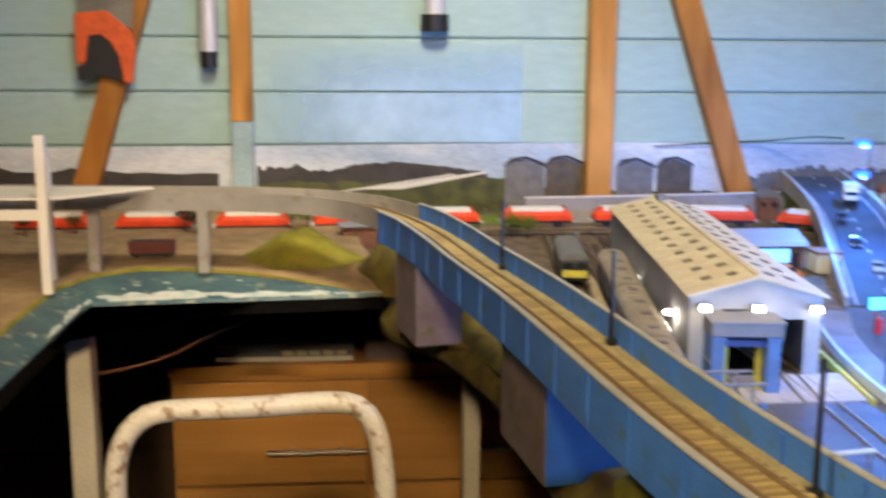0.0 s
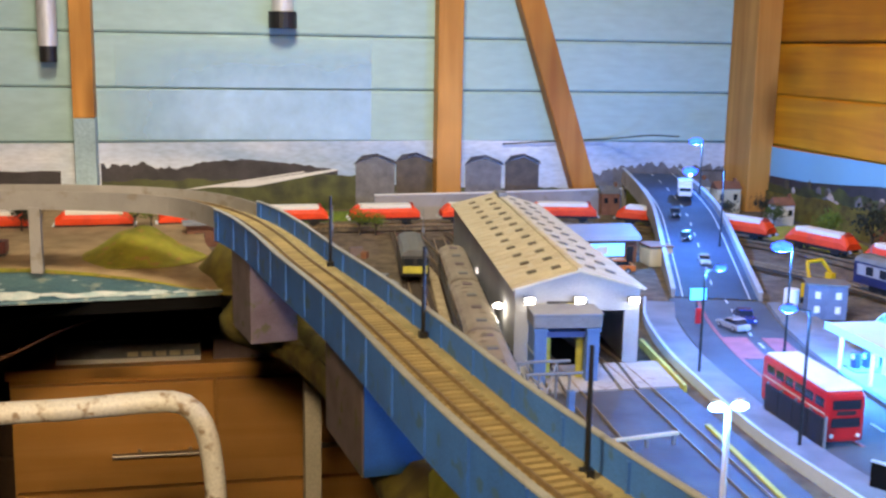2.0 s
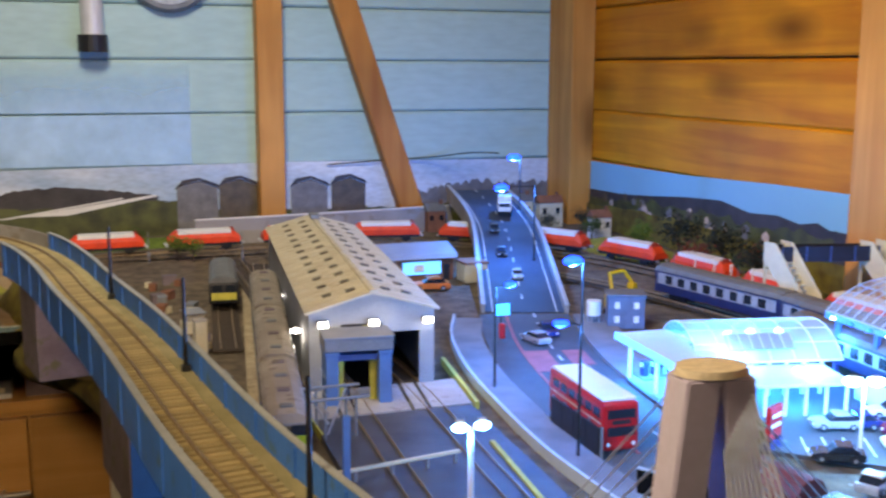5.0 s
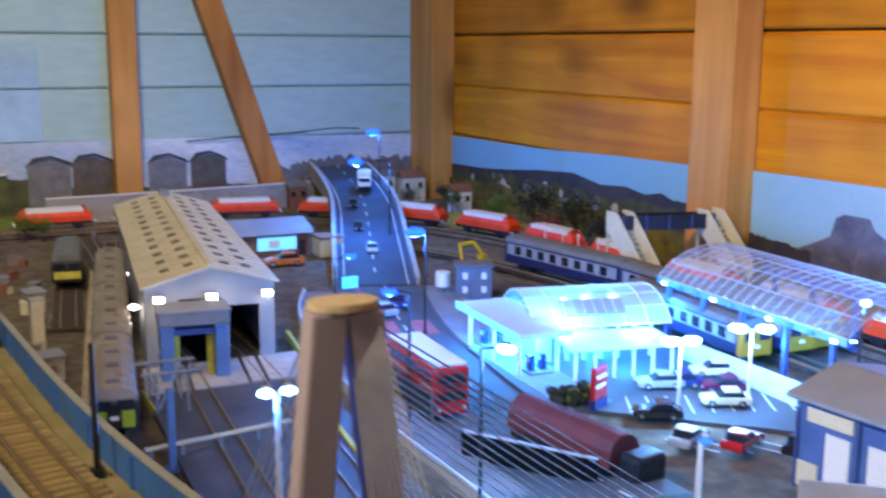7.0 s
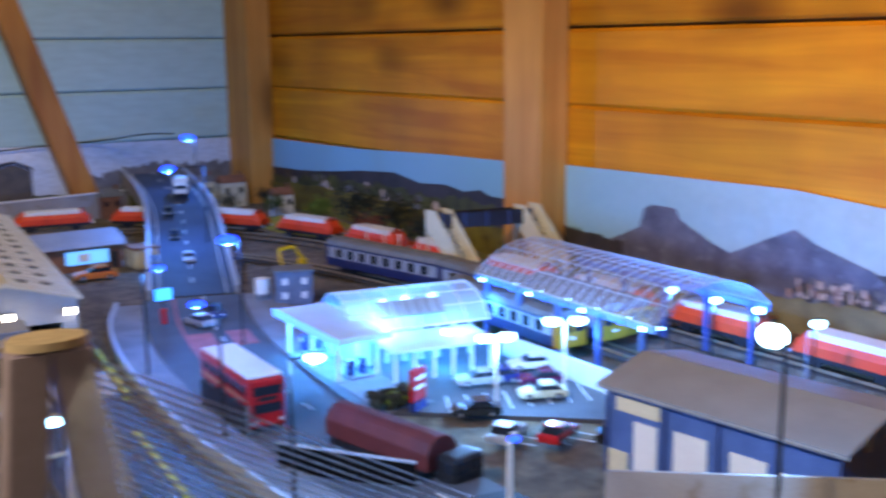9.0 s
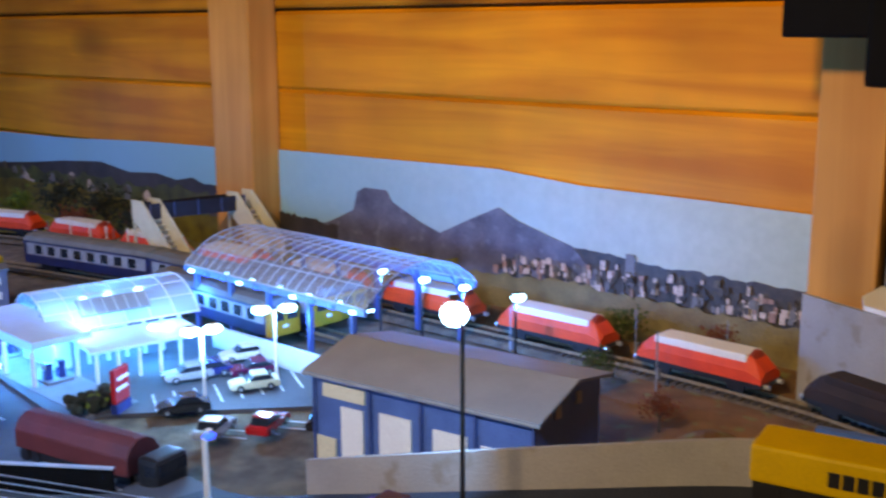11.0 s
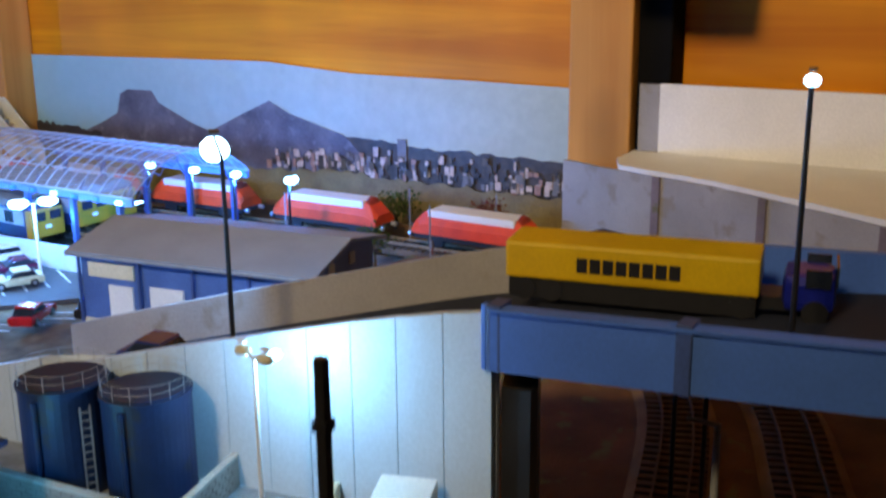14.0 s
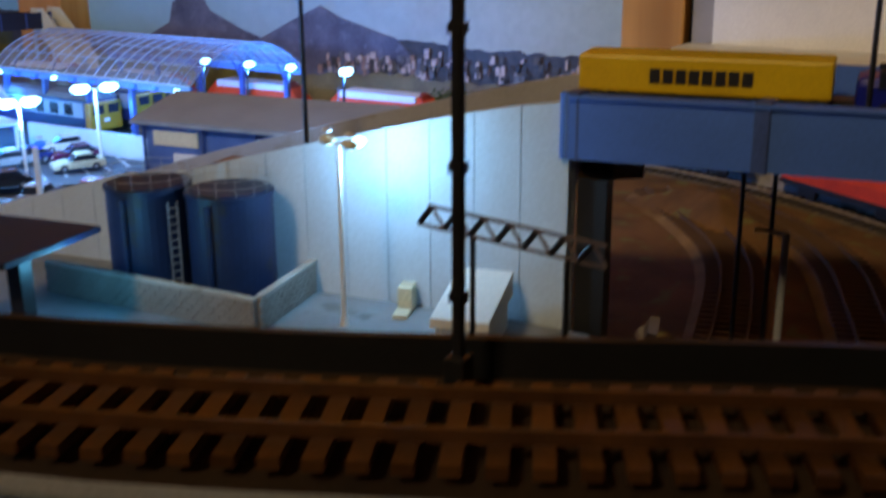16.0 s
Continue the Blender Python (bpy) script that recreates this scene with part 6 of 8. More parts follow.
# petrol station with a flat white canopy
ps = thing("petrol_station", "brightly lit petrol station with a flat white canopy", "petrol station", (0.789, 0.733, 0.8655), -2)
part("canopy", box(bmesh.new(), -0.028, 0.028, -0.070, 0.070, 0.037, 0.043, bev=0.001), M_PALEBLUE, ps, "flat pale canopy")
part("fascia", box(bmesh.new(), -0.0295, -0.0283, -0.071, 0.071, 0.0365, 0.0435), G_SCREEN, ps, "lit pale blue fascia")
for x in (-0.02, 0.02):
    for y in (-0.055, 0.0, 0.055):
        part("column", cyl(bmesh.new(), (x, y, 0), (x, y, 0.0368), 0.0020, n=10), M_WHITE, ps)
for y in (-0.05, 0.05):
    for x in (-0.006, 0.006):
        pu = part("pump", box(bmesh.new(), x - 0.003, x + 0.003, y - 0.004, y + 0.004, 0.002, 0.017, bev=0.0006), P_BLUEC, ps)
        part("pump_display", box(bmesh.new(), x - 0.0033, x + 0.0033, y - 0.0025, y + 0.0025, 0.011, 0.0155), M_WHITE, pu)
    part("island", box(bmesh.new(), -0.012, 0.012, y - 0.012, y + 0.012, 0, 0.002, bev=0.0005), M_PAVE, ps)
for x in (-0.022, 0.0, 0.022):
    for y in (-0.055, -0.018, 0.018, 0.055):
        part("canopy_lamp", box(bmesh.new(), x - 0.004, x + 0.004, y - 0.004, y + 0.004, 0.0358, 0.0369), G_COOL, ps, "lit canopy lamp")
part("kiosk", box(bmesh.new(), 0.012, 0.027, -0.030, 0.034, 0, 0.0325, bev=0.001), M_WHITE, ps)
part("kiosk_window", box(bmesh.new(), 0.0112, 0.0119, -0.026, 0.030, 0.006, 0.024), G_SCREEN, ps, "lit blue shop window")
bm = bmesh.new()
prism(bm, [(0.742, 0.60), (0.960, 0.40), (0.985, 0.56), (0.975, 0.80), (0.80, 0.87), (0.765, 0.78)], 0.8615, 0.8652)
tagged(part("forecourt", bm, M_ASPH), "grey forecourt and car park surface", kind="structure")
for k in range(9):
    x, y = 0.800 + k * 0.0165, 0.545 - k * 0.006
    for a, b in ((0.0, 0.030),):
        mm = Matrix.Translation((x, y, 0.8653)) @ pose(0, 0, 0, 0, 0, 62)
        o = part("bay_line", box(bmesh.new(), 0, 0.045, -0.0007, 0.0007, 0, 0.0004, mm), M_WLINE)
        o["kind"] = "structure"
        o["label"] = "white parking bay line on the car park"
for k in range(6):
    x, y = 0.790 + k * 0.022, 0.487 - k * 0.012
    mm = Matrix.Translation((x, y, 0.8653)) @ pose(0, 0, 0, 0, 0, -62)
    o = part("bay_line", box(bmesh.new(), 0, 0.045, -0.0007, 0.0007, 0, 0.0004, mm), M_WLINE)
    o["kind"] = "structure"
    o["label"] = "white parking bay line on the car park"


def barrel(name, label, at, turn, length, half, rise, base, ribs, bars, glassm, frame, lattice=True, tube=0.0008):
    """A glazed barrel roof along y on slender columns, with ribs, glazing bars and lattice end arches."""
    b = thing(name, label, "canopy", at, turn)
    R = (half ** 2 + rise ** 2) / (2 * rise)
    a0 = math.asin(half / R)

    def arc(f, r=R):
        a = -a0 + 2 * a0 * f
        return r * math.sin(a), base + rise - R + r * math.cos(a)

    seg = 14
    for i in range(ribs):
        y0, y1 = -length / 2 + length * i / ribs, -length / 2 + length * (i + 1) / ribs
        bm = bmesh.new()
        rows = []
        for f in range(seg + 1):
            x, z = arc(f / seg)
            rows.append((bm.verts.new((x, y0, z)), bm.verts.new((x, y1, z))))
        for p, q in zip(rows, rows[1:]):
            bm.faces.new((p[0], p[1], q[1], q[0]))
        g = part("pane", bm, glassm, b, smooth=True)
        g.visible_shadow = False
    for i in range(ribs + 1):
        y = -length / 2 + length * i / ribs
        bm = bmesh.new()
        for f in range(seg):
            x, z = arc(f / seg, R + 0.0006)
            x2, z2 = arc((f + 1) / seg, R + 0.0006)
            cyl(bm, (x, y, z), (x2, y, z2), tube, n=5, caps=False)
        part("rib", bm, frame, b)
    for k in range(bars + 1):
        x, z = arc(k / bars, R + 0.0006)
        part("glazing_bar", cyl(bmesh.new(), (x, -length / 2, z), (x, length / 2, z), tube * (1.6 if k in (0, bars) else 0.8), n=5), frame, b)
    if lattice:
        for y in (-length / 2, length / 2):
            bm = bmesh.new()
            for f in range(10):
                x, z = arc(f / 10)
                x2, z2 = arc((f + 0.5) / 10)
                x3, z3 = arc((f + 1) / 10)
                cyl(bm, (x, y, z), (x2, y, z2 - 0.008), tube * 0.9, n=4, caps=False)
                cyl(bm, (x2, y, z2 - 0.008), (x3, y, z3), tube * 0.9, n=4, caps=False)
            part("end_lattice", bm, M_WASHBLUE, b, "blue lattice end arch")
    return b


st = barrel("station_roof", "glowing glass barrel roof of the small station hall", (0.879, 0.746, 0.8655), -102, 0.142, 0.056, 0.026, 0.033, 6, 6, glass("hall_glazing", (0.50, 0.76, 0.98), 0.62, 0.3), M_WHITE, tube=0.00055)
part("hall_wall", box(bmesh.new(), -0.055, -0.052, -0.054, 0.034, 0, 0.0325), M_WHITE, st)
for k in range(7):
    y = -0.054 + k * 0.0175
    part("hall_pillar", box(bmesh.new(), 0.052, 0.055, y - 0.0015, y + 0.0015, 0, 0.0325), M_WHITE, st)
part("flat_roof", box(bmesh.new(), 0.057, 0.120, -0.056, 0.050, 0.0275, 0.0305, bev=0.0008), M_PALEBLUE, st, "flat pale front canopy")
for k in range(6):
    y = -0.050 + k * 0.019
    part("column", box(bmesh.new(), 0.114, 0.1165, y - 0.0012, y + 0.0012, 0, 0.0273), M_WHITE, st)
    part("ceiling_lamp", box(bmesh.new(), 0.090, 0.098, y - 0.004, y + 0.004, 0.0263, 0.0274), G_COOL, st, "lit lamp")
for x, y, z in ((0.000, -0.022, 0.046), (-0.006, 0.004, 0.047), (-0.010, 0.036, 0.046), (0.040, -0.048, 0.030)):
    part("hall_bulb", ball(bmesh.new(), (x, y, z), 0.0045, 2), G_COOL, st, "bright bulb inside the hall", smooth=True)
for x, y in ((0.084, 0.014), (0.066, -0.050)):
    part("roof_lamp", ball(bmesh.new(), (x, y, 0.0322), 0.0048, 2, (1.3, 1.0, 0.6)), G_COOL, st, "bright lamp on the flat roof", smooth=True)
# slatted skylight on the slope facing the car park
lm = pose(0.0405, 0, 0.0478, 0, 36, 0)
part("louvre_panel", box(bmesh.new(), -0.0098, 0.0098, -0.040, 0.026, 0.0014, 0.0026, lm), M_UNITROOF, st, "dark slatted skylight")
for k in range(7):
    part("louvre", box(bmesh.new(), -0.0094, 0.0094, -0.038 + k * 0.0105, -0.0364 + k * 0.0105, 0.0028, 0.0036, lm), M_COPE, st)

cn = barrel("platform_canopy", "long glazed barrel canopy on blue columns over the platforms", (1.042, 0.612, 0.8655), -1.5, 0.272, 0.072, 0.030, 0.062, 20, 7, M_GLASS, M_COPE, tube=0.00055)
for y in (-0.118, -0.060, 0.0, 0.060, 0.118):
    for x in (-0.070, 0.070):
        part("column", box(bmesh.new(), x - 0.0022, x + 0.0022, y - 0.0022, y + 0.0022, 0, 0.0615), M_BRDARK, cn, "dark blue column")
        part("bracket", cyl(bmesh.new(), (x, y, 0.045), (x * 0.80, y, 0.068), 0.0009, n=6), M_BRDARK, cn)
for x in (-0.0715, 0.0715):
    part("eaves_beam", box(bmesh.new(), x - 0.0016, x + 0.0016, -0.136, 0.136, 0.0555, 0.0612), M_WASHBLUE, cn, "blue eaves beam")
for k in range(10):
    y = -0.122 + k * 0.027
    part("canopy_lamp", box(bmesh.new(), -0.0758, -0.0734, y - 0.0024, y + 0.0024, 0.0565, 0.0592), G_LED if k % 3 else G_COOL, cn, "small lit lamp")
for k in range(6):
    y = -0.110 + k * 0.044
    part("platform_lamp", box(bmesh.new(), -0.048, -0.038, y - 0.0015, y + 0.0015, 0.0500, 0.0512), G_COOL, cn, "hanging lit tube")
pl = thing("platform", "pale platform with a low white wall", "platform", kind="structure")
bm = bmesh.new()
prism(bm, [(0.945, 0.44), (0.966, 0.44), (0.964, 0.66), (0.943, 0.66)], 0.8653, 0.8760)
part("surface", bm, M_PAVE, pl)
bm = bmesh.new()
prism(bm, [(0.940, 0.43), (0.9435, 0.43), (0.942, 0.66), (0.9385, 0.66)], 0.8653, 0.8860)
part("wall", bm, M_WHITEWALL, pl, "low white wall")

# footbridge
fb = thing("footbridge", "dark footbridge with cream stair towers over the tracks", "footbridge", (1.062, 0.9500, 0.8620), -14)
SPAN = 0.122
for y in (-0.0100, 0.0088):
    part("span_side", box(bmesh.new(), 0.0, SPAN, y, y + 0.0012, 0.078, 0.097, bev=0.0003), M_NAVYDK, fb)
part("deck", box(bmesh.new(), 0.0, SPAN, -0.0086, 0.0086, 0.078, 0.080), M_NAVY, fb)
for k in range(5):
    part("span_post", box(bmesh.new(), SPAN * k / 4 - 0.0008, SPAN * k / 4 + 0.0008, -0.0114, -0.0102, 0.078, 0.0975), M_BRDARK, fb)
for cx in (0.0, SPAN):
    for x in (-0.0130, 0.0110):
        bm = bmesh.new()
        extrude_xz(bm, [(-0.0125, 0.078), (-0.0125, 0.1015), (0.0090, 0.1015), (0.0680, 0.046), (0.0680, 0.024), (0.0550, 0.024)], x, x + 0.002, pose(cx, 0, 0, 0, 0, -76))
        part("stair_side", bm, M_CREAM, fb, "cream stair side")
    for k in range(9):
        bm = bmesh.new()
        box(bm, 0.0100 + 0.0056 * k, 0.0150 + 0.0056 * k, -0.0108, 0.0108, 0.0765 - 0.0058 * k, 0.0780 - 0.0058 * k, pose(cx, 0, 0, 0, 0, -76))
        part("step", bm, M_CREAM, fb)
    for q, top in ((-0.010, 0.0778), (0.062, 0.0238)):
        for y in (-0.0118, 0.0118):
            bm = bmesh.new()
            box(bm, q - 0.0014, q + 0.0014, y - 0.0012, y + 0.0012, 0, top, pose(cx, 0, 0, 0, 0, -76))
            part("leg", bm, M_CREAM, fb)
for x, y in ((1.066, 1.140), (1.074, 1.105), (1.072, 1.062), (1.083, 1.030)):
    wp2 = thing("platform_post", "short white post on the far platform", "post", (x, y, 0.8620), group="white platform posts")
    part("shaft", cyl(bmesh.new(), (0, 0, 0), (0, 0, 0.050), 0.0014, 0.0011, n=8), M_WHITE, wp2)
    part("foot", cyl(bmesh.new(), (0, 0, 0), (0, 0, 0.004), 0.0030, 0.0022, n=10), M_WHITE, wp2)
    part("cap", cyl(bmesh.new(), (0, 0, 0.050), (0, 0, 0.0535), 0.0022, 0.0012, n=10), M_WHITE, wp2)

# blue industrial unit
un = thing("industrial_unit", "blue clad industrial unit with a grey roof and white doors", "building", (0.862, 0.296, 0.8660))
ua, ub, uc, ud = (-0.044, 0.079), (-0.022, -0.094), (0.078, -0.074), (0.054, 0.100)
EVZ, RDZ = 0.066, 0.0755


def upanel(name, a, b, z0, z1, m, depth=0.0, label="", top2=None, parent=None):
    bm = bmesh.new()
    n = Vector((b[1] - a[1], a[0] - b[0], 0)).normalized() * depth
    t2 = z1 if top2 is None else top2
    vs = [bm.verts.new((a[0] + n.x, a[1] + n.y, z0)), bm.verts.new((b[0] + n.x, b[1] + n.y, z0)), bm.verts.new((b[0] + n.x, b[1] + n.y, t2)), bm.verts.new((a[0] + n.x, a[1] + n.y, z1))]
    f = bm.faces.new(vs)
    r = bmesh.ops.extrude_face_region(bm, geom=[f])
    for v in r["geom"]:
        if isinstance(v, bmesh.types.BMVert):
            v.co -= Vector((b[1] - a[1], a[0] - b[0], 0)).normalized() * 0.0015
    return part(name, bm, m, parent or un, label)


def between(a, b, f):
    return (a[0] + (b[0] - a[0]) * f, a[1] + (b[1] - a[1]) * f)


upanel("front_wall", ua, ub, 0, EVZ, M_UNITBLUE)
upanel("back_wall", uc, ud, 0, EVZ, M_UNITBLUE)
for a, b in ((ub, uc), (ud, ua)):
    mid = between(a, b, 0.5)
    upanel("gable_wall", a, mid, 0, EVZ, M_UNITBLUE, top2=RDZ)
    upanel("gable_wall", mid, b, 0, RDZ, M_UNITBLUE, top2=EVZ)
for f0, f1, z0, z1, m, lab in ((0.04, 0.25, 0.050, 0.060, M_CREAM, "pale name board"), (0.13, 0.24, 0.002, 0.045, M_WHITE, "white roller door"), (0.32, 0.47, 0.002, 0.047, M_WHITE, "white roller door"), (0.57, 0.72, 0.002, 0.045, M_WHITE, "white roller door"), (0.78, 0.90, 0.002, 0.042, M_WHITE, "white roller door"), (0.0, 0.10, 0.002, 0.020, M_CREAM, "cream low wall")):
    upanel("door" if m is M_WHITE else "panel", between(ua, ub, f0), between(ua, ub, f1), z0, z1, m, 0.0016, lab)
for f in (0.0, 0.28, 0.52, 0.76, 1.0):
    q = between(ua, ub, f)
    part("downpipe", box(bmesh.new(), q[0] - 0.0030, q[0] - 0.0012, q[1] - 0.0009, q[1] + 0.0009, 0, EVZ), M_BRDARK, un)
mid1, mid2 = between(ub, uc, 0.5), between(ud, ua, 0.5)
for e0, e1, lab in ((ua, ub, 0), (ud, uc, 1)):
    bm = bmesh.new()
    ra, rb = between(mid2, mid1, -0.04), between(mid2, mid1, 1.04)
    ea, eb = between(e0, e1, -0.04), between(e0, e1, 1.04)
    ox = -0.006 if lab == 0 else 0.006
    vs = [bm.verts.new((ea[0] + ox, ea[1], EVZ - 0.001)), bm.verts.new((eb[0] + ox, eb[1], EVZ - 0.001)), bm.verts.new((rb[0], rb[1], RDZ + 0.001)), bm.verts.new((ra[0], ra[1], RDZ + 0.001))]
    f = bm.faces.new(vs)
    r = bmesh.ops.extrude_face_region(bm, geom=[f])
    for v in r["geom"]:
        if isinstance(v, bmesh.types.BMVert):
            v.co.z += 0.0022
    part("roof_slope", bm, M_UNITROOF, un, "plain grey roof")
    bm = bmesh.new()
    cyl(bm, (ea[0] + ox, ea[1], EVZ - 0.001), (eb[0] + ox, eb[1], EVZ - 0.001), 0.0012, n=6)
    part("gutter", bm, M_STEEL, un)
for f in (0.30, 0.62):
    q = between(ub, uc, f)
    part("gable_mark", box(bmesh.new(), q[0] - 0.003, q[0] + 0.003, q[1] - 0.0016, q[1] - 0.0004, 0.058, 0.066), M_STEEL, un, "small pale vent")

# brick shop with a lit blue sign
sh = thing("brick_shop", "brown brick shop with a grey roof and lit blue sign", "building", (0.712, 1.365, 0.8620), 0)
part("wall", box(bmesh.new(), -0.066, 0.066, -0.030, 0.045, 0, 0.034), M_BRICK, sh)
bm = bmesh.new()
extrude_xz(bm, [(-0.038, 0.0342), (0.053, 0.0342), (0.050, 0.040), (0.0075, 0.052), (-0.035, 0.040)], -0.070, 0.070, pose(0, 0, 0, 0, 0, 90))
part("roof", bm, M_UNITROOF, sh)
part("lit_sign", box(bmesh.new(), -0.012, 0.046, -0.0325, -0.0305, 0.0105, 0.0290), G_SCREEN, sh, "glowing blue shop sign")
part("sign_picture", box(bmesh.new(), 0.004, 0.020, -0.0332, -0.0327, 0.014, 0.025), M_WHITE, sh, "pale picture panel")
part("door", box(bmesh.new(), 0.0500, 0.0600, -0.0315, -0.0303, 0, 0.024), M_BLACK, sh)
ck = thing("clay_kiln_hut", "small beige round-topped hut beside the ramp", "hut", (0.800, 1.315, 0.8620))
part("wall", box(bmesh.new(), -0.018, 0.018, -0.020, 0.020, 0, 0.028, bev=0.004), M_CREAM, ck)
part("roof", box(bmesh.new(), -0.019, 0.019, -0.021, 0.021, 0.0282, 0.031, bev=0.001), M_BRICK, ck)

# signal cabin hut with a yellow digger behind
hu = thing("signal_cabin", "small slate-blue two-storey cabin with white windows", "cabin", (0.878, 0.995, 0.8620), -22)
part("wall", box(bmesh.new(), -0.022, 0.022, -0.016, 0.016, 0, 0.040, bev=0.0006), mat("slate_blue_wall", (0.13, 0.16, 0.23), rough=0.7), hu)
part("roof", box(bmesh.new(), -0.024, 0.024, -0.018, 0.018, 0.0402, 0.0425), M_COACHROOF, hu)
for x in (-0.011, 0.012):
    for z in (0.008, 0.025):
        part("window", box(bmesh.new(), x - 0.003, x + 0.003, -0.0168, -0.0161, z, z + 0.008), M_WHITE, hu)
dg = thing("yellow_digger", "yellow excavator with a raised arm behind the cabin", "excavator", (0.900, 1.055, 0.8620), 20)
part("tracks", box(bmesh.new(), -0.014, 0.014, -0.012, 0.012, 0, 0.008, bev=0.002), M_BLACK, dg)
part("body", box(bmesh.new(), -0.012, 0.012, -0.010, 0.012, 0.0085, 0.026, bev=0.002), M_YELLOW, dg)
for a, b in (((0, 0.008, 0.024), (0.004, 0.018, 0.050)), ((0.004, 0.018, 0.050), (0.024, 0.012, 0.052)), ((0.024, 0.012, 0.052), (0.034, 0.006, 0.036))):
    part("arm", cyl(bmesh.new(), a, b, 0.0024, n=8), M_YELLOW, dg)
part("bucket", box(bmesh.new(), 0.030, 0.039, 0.001, 0.011, 0.028, 0.036, bev=0.001), M_YELLOW, dg)
wt = thing("white_tank", "white round water tank beside the cabin", "tank", (0.846, 1.015, 0.8620))
part("drum", cyl(bmesh.new(), (0, 0, 0.012), (0, 0, 0.030), 0.009, n=20), M_WHITE, wt)
for k in range(4):
    a = math.pi / 4 + k * math.pi / 2
    part("leg", cyl(bmesh.new(), (0.007 * math.cos(a), 0.007 * math.sin(a), 0), (0.007 * math.cos(a), 0.007 * math.sin(a), 0.0118), 0.001, n=6), M_STEEL, wt)

# red station sign
sg = thing("station_sign", "red and white station sign on a blue base", "sign", (0.784, 0.572, 0.8655), 28)
part("base", box(bmesh.new(), -0.011, 0.011, -0.003, 0.003, 0, 0.008), P_BLUEC, sg)
part("panel", box(bmesh.new(), -0.011, 0.011, -0.002, 0.002, 0.0082, 0.036, bev=0.0006), P_REDC, sg)
for z, dx in ((0.0265, 0.001), (0.0185, -0.001)):
    part("arrow_bar", box(bmesh.new(), -0.008 + dx, 0.008 + dx, -0.0027, -0.0021, z, z + 0.0026), M_WHITE, sg)
hd = thing("hedge_bed", "low green shrub bed beside the station sign", "plants", (0.766, 0.592, 0.8655))
rnd = random.Random(8)
bm = bmesh.new()
for k in range(40):
    ball(bm, (rnd.uniform(-0.014, 0.022), rnd.uniform(-0.012, 0.012), rnd.uniform(0.002, 0.012)), rnd.uniform(0.003, 0.006), 1)
part("shrubs", bm, M_TREED, hd)
bm = bmesh.new()
for k in range(24):
    ball(bm, (rnd.uniform(-0.012, 0.030), rnd.uniform(-0.016, 0.010), rnd.uniform(0.003, 0.012)), rnd.uniform(0.0015, 0.003), 1)
part("blossom", bm, M_TREEL, hd)

# oil depot yard
YZ = 0.9142
for x, y in ((0.6080, 0.1490), (0.6160, 0.1120)):
    tk = thing("oil_tank", "dark blue upright oil tank with roof railing", "tank", (x, y, YZ), group="oil tanks in the walled yard")
    part("shell", cyl(bmesh.new(), (0, 0, 0), (0, 0, 0.0440), 0.0172, n=40), M_TANK, tk, smooth=False)
    part("rim", cyl(bmesh.new(), (0, 0, 0.0437), (0, 0, 0.0453), 0.0178, n=40), M_TANK, tk)
    part("lid", cyl(bmesh.new(), (0, 0, 0.0453), (0, 0, 0.0459), 0.0160, n=32), M_TANK, tk)
    for k in range(14):
        a = k * math.pi * 2 / 14
        part("rail_post", cyl(bmesh.new(), (0.0168 * math.cos(a), 0.0168 * math.sin(a), 0.0455), (0.0168 * math.cos(a), 0.0168 * math.sin(a), 0.0520), 0.00015, n=5), M_STEEL, tk)
    for z in (0.0488, 0.0520):
        bm = bmesh.new()
        tube_along(bm, [(0.0168 * math.cos(k * math.pi / 14), 0.0168 * math.sin(k * math.pi / 14), z) for k in range(28)], 0.00013, 4, True)
        part("handrail", bm, M_STEEL, tk)
    part("pipe", cyl(bmesh.new(), (-0.0178, -0.004, 0), (-0.0178, -0.004, 0.042), 0.0012, n=8), M_TANK, tk)
ld = thing("tank_ladder", "pale steel access ladder between the tanks", "ladder", (0.5955, 0.1230, YZ), -28)
for x in (-0.0018, 0.0018):
    part("stile", box(bmesh.new(), x - 0.0003, x + 0.0003, -0.0003, 0.0003, 0, 0.043), M_STEEL, ld)
for k in range(13):
    part("rung", box(bmesh.new(), -0.0016, 0.0016, -0.0002, 0.0002, 0.002 + k * 0.0032, 0.0025 + k * 0.0032), M_STEEL, ld)
bd = thing("bund_wall", "low brick bund wall round the oil tanks", "wall", (0, 0, YZ))
corners = [(0.582, 0.184), (0.589, 0.0775), (0.6385, 0.0890)]
for k, (a, b) in enumerate(((corners[0], corners[1]), (corners[1], corners[2]))):
    d = Vector((b[0] - a[0], b[1] - a[1], 0))
    m = Matrix.Translation((a[0], a[1], 0)) @ pose(0, 0, 0, 0, 0, math.degrees(math.atan2(d.y, d.x)))
    part("wall", box(bmesh.new(), 0.0 if k == 0 else 0.0016, d.length, -0.0013, 0.0013, 0, 0.0125, m, bev=0.0002), M_BUND, bd)
    part("coping", box(bmesh.new(), 0.0 if k == 0 else 0.002, d.length, -0.0017, 0.0017, 0.0126, 0.0138, m, bev=0.0002), M_CONC, bd)
    n = int(d.length / 0.0052)
    for row in range(5):
        for c in range(n):
            u = (c + (0.5 if row % 2 else 0)) * 0.0052
            if u + 0.0046 < d.length:
                part("brick", box(bmesh.new(), u, u + 0.0047, -0.0017, -0.00135, 0.0005 + row * 0.0024, 0.0025 + row * 0.0024, m), M_BUND, bd)
